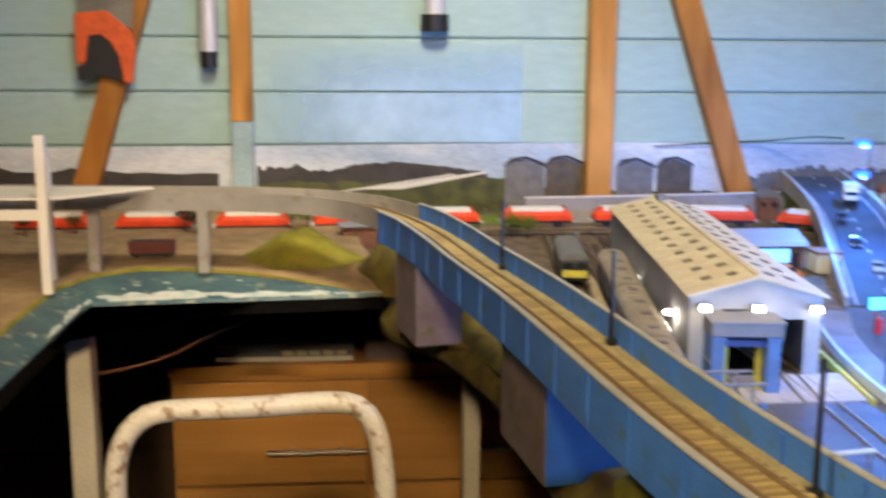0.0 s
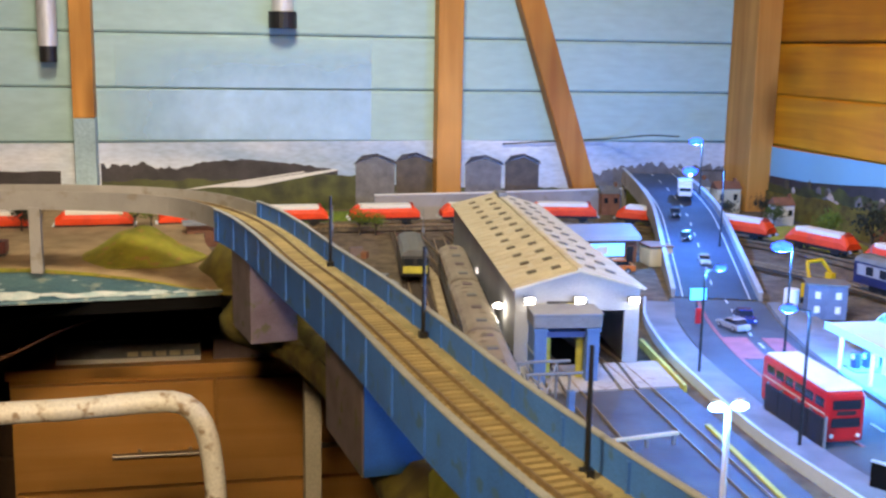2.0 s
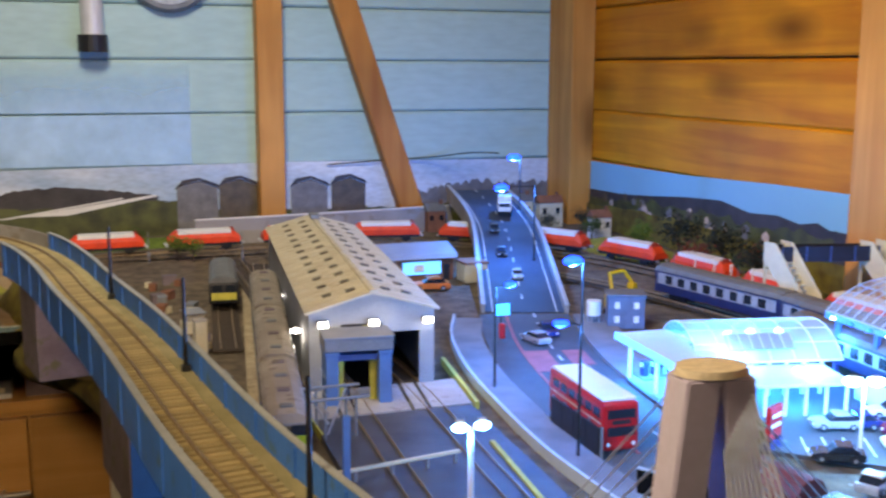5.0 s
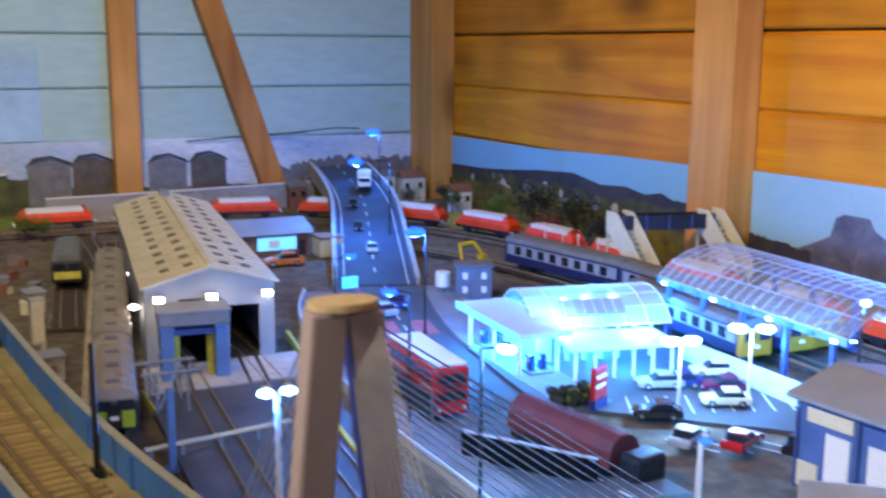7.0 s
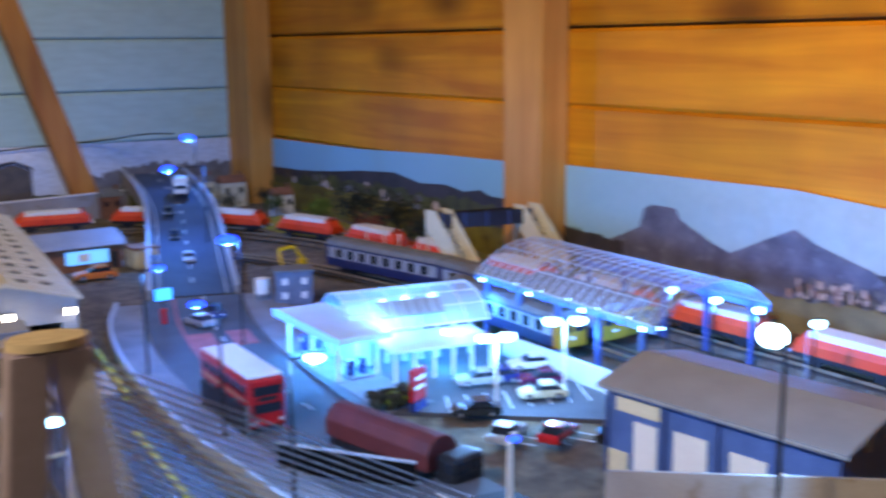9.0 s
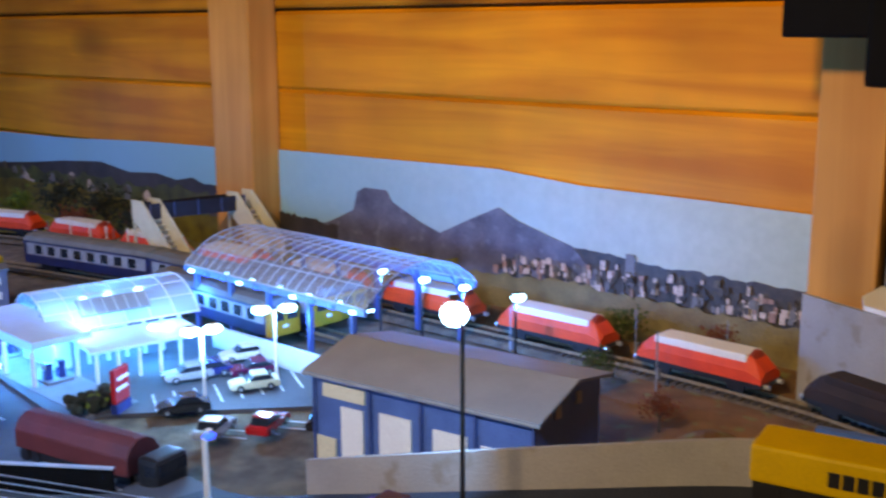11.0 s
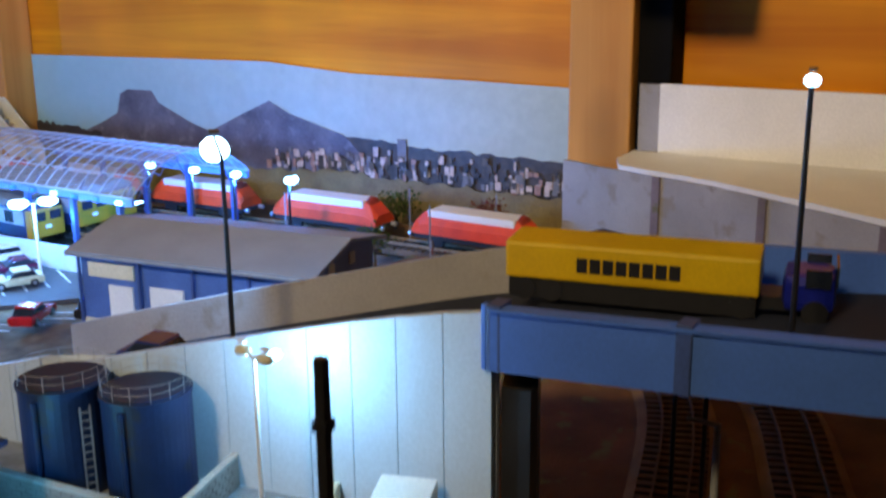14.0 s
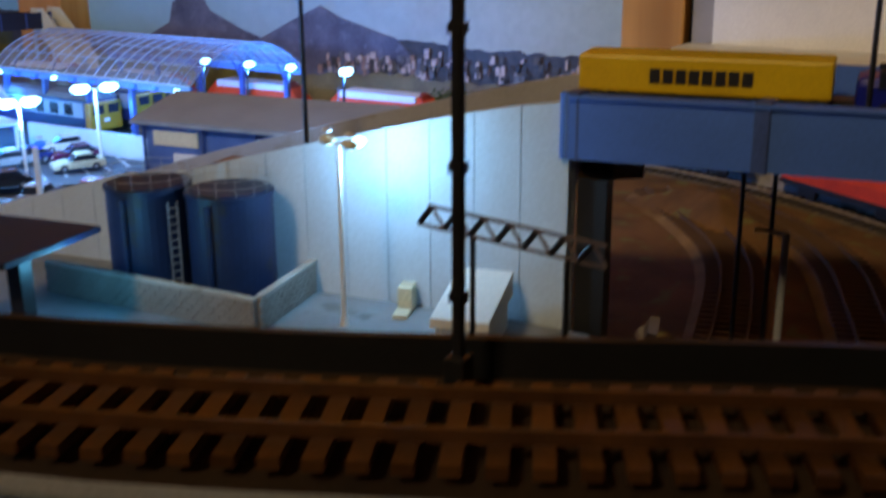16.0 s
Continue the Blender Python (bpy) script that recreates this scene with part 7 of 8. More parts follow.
wh = thing("works_hut", "white corrugated works hut with a slanting roof", "hut", (0.6245, 0.0045, YZ), 16)
part("wall", box(bmesh.new(), -0.020, 0.016, -0.009, 0.009, 0, 0.012), M_WHITE, wh)
bm = bmesh.new()
extrude_xz(bm, [(-0.022, 0.0122), (0.018, 0.0122), (0.018, 0.0215), (-0.022, 0.0155)], -0.0105, 0.0105)
part("roof", bm, M_WHITE, wh, "bright white roof")
for k in range(9):
    part("corrugation", box(bmesh.new(), -0.0207, -0.0200, -0.0085 + k * 0.002, -0.0075 + k * 0.002, 0, 0.0118), M_WHITEWALL, wh)
tr = thing("conveyor_truss", "dark zigzag truss of a rusty conveyor", "conveyor", (0, 0, 0))
A, B = Vector((0.527, -0.0355, 0.9905)), Vector((0.533, -0.0840, 0.9850))
n = 7
for k in range(n):
    a, b = A.lerp(B, k / n), A.lerp(B, (k + 0.5) / n)
    c = A.lerp(B, (k + 1) / n)
    part("strut", cyl(bmesh.new(), a + Vector((0, 0, -0.0025)), b + Vector((0, 0, 0.0025)), 0.0008, n=6), M_BLACK, tr)
    part("strut", cyl(bmesh.new(), b + Vector((0, 0, 0.0025)), c + Vector((0, 0, -0.0025)), 0.0005, n=6), M_PIER, tr)
part("top_chord", cyl(bmesh.new(), A.lerp(B, 0.05) + Vector((0, 0, 0.0027)), B + Vector((0, 0, 0.0027)), 0.0005, n=6), M_PIER, tr)
part("lower_chord", cyl(bmesh.new(), A + Vector((0, 0, -0.0027)), B + Vector((0, 0, -0.0027)), 0.0005, n=6), M_PIER, tr)
for f in (0.3, 0.8):
    p = A.lerp(B, f)
    part("leg", cyl(bmesh.new(), (p.x, p.y, 0.8662), (p.x, p.y, p.z - 0.003), 0.0008, n=6), M_BLACK, tr)
for k, (x, y, m) in enumerate(((0.571, 0.041, P_BLUEC), (0.575, 0.033, P_BLUEC), (0.579, 0.028, M_STEEL), (0.582, 0.021, P_BLUEC), (0.5845, 0.017, P_BLUEC))):
    dr = thing("oil_drum", "steel grey drum on the yard floor" if m is M_STEEL else "dark blue oil drum on the yard floor", "drum", (x, y, YZ), group="drums in the yard")
    part("shell", cyl(bmesh.new(), (0, 0, 0), (0, 0, 0.0075), 0.0026, n=16), m, dr)
    for z in (0.0001, 0.0025, 0.0050, 0.0072):
        part("hoop", cyl(bmesh.new(), (0, 0, z), (0, 0, z + 0.0004), 0.0028, n=16), m, dr)
cr = thing("cream_machine", "cream pump machine beside the panel wall", "machine", (0.640, 0.044, YZ), 20)
part("body", box(bmesh.new(), -0.004, 0.004, -0.003, 0.003, 0, 0.010, bev=0.0006), M_CREAM, cr)
part("tray", box(bmesh.new(), -0.013, -0.0045, -0.003, 0.003, 0, 0.002, bev=0.0004), M_CREAM, cr)
part("motor", cyl(bmesh.new(), (0.0045, 0, 0.004), (0.010, 0, 0.004), 0.003, n=12), M_BLACK, cr)
cone = thing("orange_cone", "small orange traffic cone on the yard floor", "cone", (0.5655, 0.047, YZ))
part("cone", cyl(bmesh.new(), (0, 0, 0.001), (0, 0, 0.011), 0.0016, 0.0004, n=12), M_ORANGE, cone)
part("foot", box(bmesh.new(), -0.002, 0.002, -0.002, 0.002, 0, 0.001), M_BLACK, cone)
dk = thing("loading_canopy", "dark blue flat canopy on a black post at the yard end", "canopy", (0.545, 0.158, YZ), 10)
part("roof", box(bmesh.new(), -0.030, 0.020, -0.028, 0.030, 0.036, 0.0385, bev=0.0005), M_TANK, dk)
for x, y in ((-0.01, -0.015), (-0.01, 0.02)):
    part("post", box(bmesh.new(), x - 0.003, x + 0.003, y - 0.003, y + 0.003, 0, 0.0358), M_BLACK, dk)
gp = thing("yard_signal", "pale grey post with a short arm below the bridge", "signal", (0.730, -0.0785, 0.8665))
part("pole", cyl(bmesh.new(), (0, 0, 0), (0, 0, 0.074), 0.0018, 0.0014, n=10), M_SHEDGREY, gp)
part("arm", cyl(bmesh.new(), (0, 0.0005, 0.0735), (0, 0.0125, 0.0740), 0.0009, n=8), M_SHEDGREY, gp)
part("foot", box(bmesh.new(), -0.0035, 0.0035, -0.0035, 0.0035, 0, 0.004, bev=0.0006), M_CONC, gp)
sb = thing("scrap_heap", "heap of brown and grey debris at the yard edge", "debris", (0.672, -0.048, 0.8665))
rnd = random.Random(31)
for m, n, big in ((M_PIER, 90, 0.009), (M_EARTH, 60, 0.011), (M_BUND, 36, 0.008), (M_CREAM, 14, 0.006)):
    bm = bmesh.new()
    for k in range(n):
        gx, gy = rnd.gauss(0, 0.017), rnd.gauss(0, 0.012)
        top = 0.046 * math.exp(-(gx / 0.022) ** 2 - (gy / 0.016) ** 2)
        mm = Matrix.Translation((gx, gy, rnd.uniform(0.15, 1.0) * top + 0.002)) @ pose(0, 0, 0, rnd.uniform(0, 360), rnd.uniform(0, 360), rnd.uniform(0, 360))
        q = rnd.uniform(0.003, big)
        box(bm, -q, q, -q * 0.45, q * 0.45, -q * 0.22, q * 0.22, mm)
    tagged(part("debris", bm, m, sb), kind="stuff")

# ---- street lamps and floodlights ----
def street_lamp(at, h, head, label, arm=0.012, heads=1, pole=None, power=0.000, colour=None, turn=0, r=0.0014, size=0.005, aim=None):
    s = thing("street_lamp", label, "lamp", at, turn, group="model street lamps")
    pm = pole or M_BLACK
    part("pole", cyl(bmesh.new(), (0, 0, 0), (0, 0, h), r, r * 0.8, n=8), pm, s)
    part("foot", cyl(bmesh.new(), (0, 0, 0), (0, 0, 0.004), r * 1.8, r * 1.3, n=8), pm, s)
    for k in range(heads):
        sx = 1 if k == 0 else -1
        a = part("arm", cyl(bmesh.new(), (0, 0, h - 0.0006), (sx * arm, 0, h + 0.0020), r * 0.6, n=6), pm, s)
        part("head", box(bmesh.new(), sx * arm - size * 0.6, sx * arm + size * 0.6, -size * 0.40, size * 0.40, h + 0.0034 + size * 0.1, h + 0.0044 + size * 0.1, bev=0.0004), pm, a)
        part("lens", ball(bmesh.new(), (sx * arm, 0, h + 0.0006 - (size * 0.7 if head is G_BIG else 0)), size * 1.2, 2, (1.1, 0.9, 0.8) if head is G_BIG else (1.1, 0.75, 0.55)), head, a, "" if head is M_CREAM else "lit lens", smooth=True)
        if power and aim:
            q = s.matrix_world @ Vector((sx * arm, 0, h - 0.0128))
            spot_lamp("street_light", q, q + Vector(aim), power, colour, 160)
        elif power:
            q = s.matrix_world @ Vector((sx * arm, 0, h - 0.0068 - (0.006 if head is G_BIG else 0)))
            point_lamp("street_light", q, power, colour or LED, 0.003)
    return s


street_lamp((0.752, 0.859, 0.8622), 0.111, G_LED, "black street lamp with a glowing blue head", power=2.21, turn=180, size=0.0085)
street_lamp((0.998, 1.604, 0.9240), 0.091, G_LED, "black street lamp with a glowing blue head on the ramp", power=1.6, turn=180, size=0.0095)
street_lamp((0.900, 1.318, 0.8855), 0.113, G_LED, "black street lamp with a glowing blue head beside the ramp", arm=0.060, power=4.0, turn=192, size=0.0088)
street_lamp((0.630, 0.800, 0.8622), 0.102, G_LED, "black street lamp with a glowing blue head by the footway", arm=0.018, power=0.8, turn=16)
street_lamp((0.624, 0.605, 0.8625), 0.111, G_LED, "black street lamp with a glowing blue head by the footway", arm=0.016, power=0.8, turn=160)
street_lamp((0.596, 0.425, 0.8622), 0.116, G_COOL, "black street lamp with a curved arm and white head", arm=0.016, power=1.6, colour=COOL, turn=-40)
street_lamp((0.454, 0.397, 0.8622), 0.114, G_COOL, "pale floodlight mast with two lit heads by the depot", arm=0.0065, heads=2, pole=M_WHITE, power=0.20, colour=LED, r=0.0021, size=0.0038)
street_lamp((0.912, 0.533, 0.8655), 0.064, G_COOL, "white car park lamp with two lit heads", arm=0.0115, heads=2, pole=M_WHITE, power=0.45, colour=COOL, turn=-30, size=0.0062)
street_lamp((0.832, 0.526, 0.8655), 0.064, G_COOL, "white car park lamp with two lit heads", arm=0.0090, heads=2, pole=M_WHITE, power=0.95, colour=COOL, turn=-20, size=0.0062)
street_lamp((0.667, 0.295, 0.9000), 0.049, G_LED, "short pale lamp post on the climbing road", arm=0.003, pole=M_WHITE, r=0.0019, size=0.003)
street_lamp((0.683, 0.126, 0.9480), 0.090, G_BIG, "tall black mast with a dazzling floodlight on a long arm", arm=0.039, power=2.4, colour=(0.16, 0.45, 1.0), turn=46, size=0.0062, r=0.0012, aim=(0.35, 0.80, -0.35))
street_lamp((0.696, -0.110, 0.9845), 0.094, G_COOL, "tall black lamp post on the road bridge", arm=0.0012, power=0.05, colour=COOL, r=0.0011, size=0.0030)
yl = street_lamp((0.612, 0.054, 0.9142), 0.070, M_CREAM, "white twin lamp post lighting the oil yard", arm=0.0065, heads=2, pole=M_WHITE, turn=75, r=0.0010, size=0.0030)
part("reflector", ball(bmesh.new(), (-0.0065, -0.0042, 0.0712), 0.0026, 2, (1.0, 1.0, 0.7)), G_COOL, yl, "lit reflector turned to the wall", smooth=True)
point_lamp("yard_light", (0.6180, 0.0475, 0.9785), 0.40, (0.24, 0.60, 1.0), 0.003)
for x, y, z in ((1.052, 0.545, 0.935), (1.053, 0.492, 0.935), (1.054, 0.444, 0.935), (1.057, 0.385, 0.935)):
    street_lamp((x, y, 0.8655), z - 0.8655, G_COOL, "dark platform lamp with a bright head beyond the canopy", arm=0.004, power=1.0, colour=LED, size=0.0046 if y > 0.4 else 0.006)
for x, y, z in ((0.4790, 1.118, 0.900), (0.4560, 0.900, 0.911)):
    street_lamp((x - 0.006, y, 0.8622), z - 0.8622, G_WARM, "grey yard lamp with a lit white head", arm=0.006, pole=M_GREY, power=0.010, colour=(1.0, 0.9, 0.75), size=0.004)
bs = thing("lit_road_sign", "glowing blue direction sign on a dark pole", "sign", (0.715, 0.990, 0.8622))
part("pole", cyl(bmesh.new(), (0, 0.003, 0), (0, 0.003, 0.036), 0.0010, n=8), M_BLACK, bs)
part("panel", box(bmesh.new(), -0.010, 0.010, 0.0005, 0.0020, 0.026, 0.040), M_BLACK, bs)
part("face", box(bmesh.new(), -0.0095, 0.0095, -0.0005, 0.0004, 0.0265, 0.0395), glow("blue_sign_face", (0.04, 0.42, 1.0), 3.0), bs, "glowing blue face")
ps2 = thing("litter_bin", "red post box beside the footway", "post box", (0.708, 0.972, 0.8665))
part("drum", cyl(bmesh.new(), (0, 0, 0), (0, 0, 0.015), 0.0035, n=14), M_RED, ps2)
part("cap", cyl(bmesh.new(), (0, 0, 0.0151), (0, 0, 0.0175), 0.0040, 0.002, n=14), M_RED, ps2)
# light of the station hall, the petrol canopy, the shed front and the platforms
point_lamp("hall_light", (0.888, 0.744, 0.897), 1.6, (0.02, 0.32, 1.0), 0.012)
point_lamp("hall_front_light", (0.872, 0.652, 0.884), 0.30, (0.02, 0.32, 1.0), 0.010)
point_lamp("petrol_light", (0.785, 0.770, 0.896), 0.8, (0.02, 0.30, 1.0), 0.010)
point_lamp("petrol_light", (0.787, 0.695, 0.896), 0.8, (0.02, 0.30, 1.0), 0.010)
point_lamp("platform_light", (0.966, 0.72, 0.905), 0.45, (0.03, 0.24, 1.0), 0.010)
point_lamp("platform_light", (0.966, 0.56, 0.905), 0.45, (0.03, 0.24, 1.0), 0.010)
for x in (0.468, 0.517, 0.570):
    point_lamp("shed_light", (x, 0.818, 0.930), 0.016, (1.0, 0.90, 0.78), 0.004)
point_lamp("canopy_light", (0.552, 0.128, 0.944), 0.11, (0.10, 0.55, 1.0), 0.006)
# the bulbs on the flat roofs of the hall and the petrol station
point_lamp("roof_light", (0.893, 0.663, 0.911), 0.25, COOL, 0.004)
point_lamp("roof_light", (0.825, 0.690, 0.916), 0.30, COOL, 0.004)

# ---- trees and scenery ----
def tree(at, h, m, seed, label, spread=0.5):
    t = thing("tree", label, "tree", at, group="model trees")
    rnd = random.Random(seed)
    bm = bmesh.new()
    cyl(bm, (0, 0, 0), (0, 0, h * 0.45), h * 0.035, h * 0.022, n=7)
    tips = []
    for k in range(6):
        a = k * 1.05 + rnd.uniform(-0.3, 0.3)
        r = h * spread * rnd.uniform(0.35, 0.7)
        q = (r * math.cos(a), r * math.sin(a), h * rnd.uniform(0.5, 0.8))
        cyl(bm, (0, 0, h * 0.36), q, h * 0.016, h * 0.006, n=5)
        tips.append(q)
    part("trunk", bm, M_TRUNK, t)
    vs, fs = [], []
    for k in range(420):
        q = rnd.choice(tips)
        c = Vector((q[0] * rnd.uniform(0.3, 1.15), q[1] * rnd.uniform(0.3, 1.15), h * 0.68)) + Vector((rnd.gauss(0, 1), rnd.gauss(0, 1), rnd.gauss(0, 1))) * h * 0.13
        c.z = max(c.z, h * 0.30)
        s = h * rnd.uniform(0.025, 0.05)
        e = Euler((rnd.uniform(0, 6), rnd.uniform(0, 6), rnd.uniform(0, 6))).to_matrix()
        n = len(vs)
        for p in ((-s, 0, 0), (0, -s * 0.7, s * 0.2), (s, 0, 0), (0, s * 0.7, s * 0.2)):
            vs.append(tuple(c + e @ Vector(p)))
        fs += [(n, n + 1, n + 2), (n, n + 2, n + 3)]
    me = bpy.data.meshes.new("crown")
    me.from_pydata(vs, [], fs)
    me.materials.append(m)
    o = new("crown", me)
    o.parent = t
    return t


for k, (x, y, h, m, lab) in enumerate((
        (1.150, 1.320, 0.085, M_TREED, "dark green model tree by the corner tracks"), (1.178, 1.240, 0.080, M_TREED, "dark green model tree by the corner tracks"),
        (1.140, 1.420, 0.060, M_TREEL, "lime green model tree near the corner"), (1.185, 1.160, 0.060, M_TREEB, "rust red model tree beside the loop"),
        (1.160, 1.130, 0.070, M_TREED, "dark green model tree beside the loop"), (1.118, 1.225, 0.058, M_TREEB, "rust red bush-like tree between the tracks"),
        (0.405, 1.610, 0.045, M_TREEL, "bright green model tree behind the viaduct"), (0.430, 1.600, 0.040, M_TREEL, "bright green model tree behind the viaduct"),
        (0.35, 1.74, 0.04, M_TREE, "green model tree by the backdrop"), (0.10, 1.76, 0.045, M_TREE, "green model tree by the backdrop"), (0.0, 1.74, 0.04, M_TREED, "dark model tree by the backdrop"),
        (1.188, 0.36, 0.045, M_TREE, "olive model tree near the printed town"), (1.190, 0.26, 0.040, M_TREEB, "rust model bush near the printed town"),
        (1.060, 0.300, 0.040, M_TREE, "olive model tree between the tracks"), (1.02, 0.22, 0.032, M_TREEB, "brown bush beside the industrial unit"),
        (-0.115, 1.585, 0.046, M_TREED, "dark bushy tree between the wagons"), (-0.095, 1.565, 0.038, M_TREED, "dark bushy tree between the wagons"), (-0.28, 1.57, 0.034, M_TREE, "olive bush along the beach line"), (-0.35, 1.555, 0.036, M_TREED, "dark bush along the beach line"), (0.052, 1.585, 0.048, M_TREEL, "bright green model tree behind the hill"), (0.075, 1.60, 0.040, M_TREEL, "bright green model tree behind the hill"), (1.08, 1.66, 0.045, M_TREED, "dark model tree at the corner"), (1.13, 1.58, 0.05, M_TREE, "green model tree at the corner"), (1.17, 1.70, 0.045, M_TREED, "dark model tree at the corner"))):
    tree((x, y, 0.8815 if x < 0.1 and y < 1.7 else (0.862 if y > 0.31 else 0.8668)), h, m, 40 + k, lab)
mound("bank_corner", 1.15, 1.50, 0.085, 0.16, 0.020, 0.8610, M_GRASS, 12, "green grassy bank in the corner", 0)
mound("bank_east", 1.195, 1.10, 0.030, 0.20, 0.022, 0.8610, M_BANK, 13, "dark bank along the printed backdrop", 0)
mound("bank_east", 1.195, 0.50, 0.028, 0.30, 0.018, 0.8610, M_EARTH, 14, "earth bank along the printed backdrop", 0)
mound("bank_north", 0.30, 1.80, 0.28, 0.06, 0.016, 0.8610, M_TREEL, 15, "green bank along the printed backdrop", 0)
mound("spoil", 1.02, 0.18, 0.05, 0.03, 0.010, 0.8655, M_EARTH, 16, "low brown spoil mound by the tracks", 20)
mound("embankment", 0.99, 0.035, 0.10, 0.035, 0.022, 0.8655, M_EARTH, 17, "brown earth embankment beyond the bridge", 55)
# houses at the top of the ramp
for k, (x, y, w, h, m) in enumerate(((1.08, 1.80, 0.05, 0.052, M_CREAM), (1.14, 1.79, 0.05, 0.048, M_CREAM), (0.905, 1.80, 0.035, 0.040, M_BRICK), (1.165, 1.62, 0.035, 0.040, M_WHITE))):
    hs = thing("cottage", "small low-relief model cottage near the backdrop", "house", (x, y, 0.8610), 0, group="cottages near the backdrop")
    part("wall", box(bmesh.new(), -w / 2, w / 2, -0.014, 0.014, 0, h), m, hs)
    bm = bmesh.new()
    extrude_xz(bm, [(-0.016, h + 0.0002), (0.016, h + 0.0002), (0, h + 0.014)], -w / 2 - 0.002, w / 2 + 0.002, pose(0, 0, 0, 0, 0, 90))
    part("roof", bm, M_BRICK if k % 2 else M_COACHROOF, hs)
    for xx in (-w * 0.28, w * 0.28):
        part("window", box(bmesh.new(), xx - 0.004, xx + 0.004, -0.0146, -0.0141, h * 0.55, h * 0.8), M_WINDOW, hs)
    part("chimney", box(bmesh.new(), w * 0.3, w * 0.3 + 0.005, -0.003, 0.003, h + 0.009, h + 0.020), M_BRICK, hs)
# sandy walkway between the sidings
wk = smooth_path([(x - 0.0195, y, 0.8612) for x, y in SIDING[:5]], 0.02)
M_WALK = mat("sandy_concrete_walkway", (0.50, 0.40, 0.25), (0.34, 0.26, 0.15), 0.9, scale=60, fine=1400, bump=0.5, wear=(0.24, 0.18, 0.10))
tagged(part("walkway", strip(bmesh.new(), wk, -0.0080, 0.0080, 0.0, 0.0024), M_WALK), "sandy concrete walkway between the sidings", kind="structure")
# fine wire masts and relay boxes along the loop
for k, (x, y) in enumerate(((1.095, 0.42), (1.165, 0.33), (1.10, 0.27), (1.165, 0.24), (1.08, 0.95), (1.075, 1.05), (1.05, 1.17), (0.60, 1.61), (0.36, 1.60), (0.5, 1.55), (0.55, 1.45))):
    s = thing("line_post", "thin grey line-side post beside the loop", "post", (x, y, 0.862 if y > 0.31 else 0.8665), group="line-side posts")
    part("pole", cyl(bmesh.new(), (0, 0, 0), (0, 0, 0.052), 0.0010, 0.0007, n=6), M_GREY, s)
    part("box", box(bmesh.new(), -0.002, 0.002, -0.0026, -0.0010, 0.012, 0.020), M_GREY, s)
for k in range(14):
    rnd = random.Random(100 + k)
    x, y = 0.345 + rnd.uniform(0, 0.045), 1.05 + rnd.uniform(0, 0.42)
    o = thing("crate", "small brown crate in the goods yard", "crate", (x, y, 0.8612), rnd.uniform(0, 90), group="crates in the goods yard")
    s = rnd.uniform(0.005, 0.010)
    part("body", box(bmesh.new(), -s, s, -s * 0.7, s * 0.7, 0, s * 1.3, bev=0.0005), (M_BRICK, M_CREAM, M_PIER, M_GREY)[k % 4], o)
    part("lid", box(bmesh.new(), -s * 1.04, s * 1.04, -s * 0.74, s * 0.74, s * 1.3 + 0.0001, s * 1.3 + 0.0012), (M_BRICK, M_CREAM, M_PIER, M_GREY)[k % 4], o)
for k in range(2):
    hut = thing("lineside_hut", "small grey line-side hut by the sidings", "hut", (0.372 + 0.008 * k, 0.86 + 0.28 * k, 0.8612), 8)
    part("wall", box(bmesh.new(), -0.010, 0.010, -0.013, 0.013, 0, 0.022), M_CONC, hut)
    part("roof", box(bmesh.new(), -0.012, 0.012, -0.015, 0.015, 0.0222, 0.0245, bev=0.0006), M_UNITROOF, hut)
    part("door", box(bmesh.new(), -0.003, 0.003, -0.0136, -0.0131, 0, 0.015), M_BRICK, hut)
cab = thing("relay_cabinet", "tall pale relay cabinet beside the sidings", "cabinet", (0.372, 0.992, 0.8612), 8)
part("body", box(bmesh.new(), -0.0062, 0.0062, -0.0060, 0.0060, 0.002, 0.046, bev=0.0006), M_CREAM, cab)
part("plinth", box(bmesh.new(), -0.0070, 0.0070, -0.0068, 0.0068, 0, 0.0019), M_CONC, cab)
part("door", box(bmesh.new(), -0.0050, 0.0050, -0.0066, -0.0061, 0.005, 0.042, bev=0.0002), M_CREAM, cab)
part("cap", box(bmesh.new(), -0.0070, 0.0070, -0.0070, 0.0070, 0.0461, 0.0480, bev=0.0005), M_CONC, cab)

# low grey shed roof and dark bushes along the beach line
lr = thing("platform_shelter", "low grey flat-roofed shelter behind the grassy hill", "shelter", (0.190, 1.545, 0.8610), 4)
part("wall", box(bmesh.new(), -0.060, 0.060, -0.012, 0.012, 0, 0.034, bev=0.0008), M_BRICK, lr)
part("roof", box(bmesh.new(), -0.066, 0.066, -0.020, 0.016, 0.0342, 0.0385, bev=0.0008), M_UNITROOF, lr, "flat grey roof")
for x in (-0.04, 0.0, 0.04):
    part("door", box(bmesh.new(), x - 0.007, x + 0.007, -0.0128, -0.0122, 0, 0.022), M_BLACK, lr)
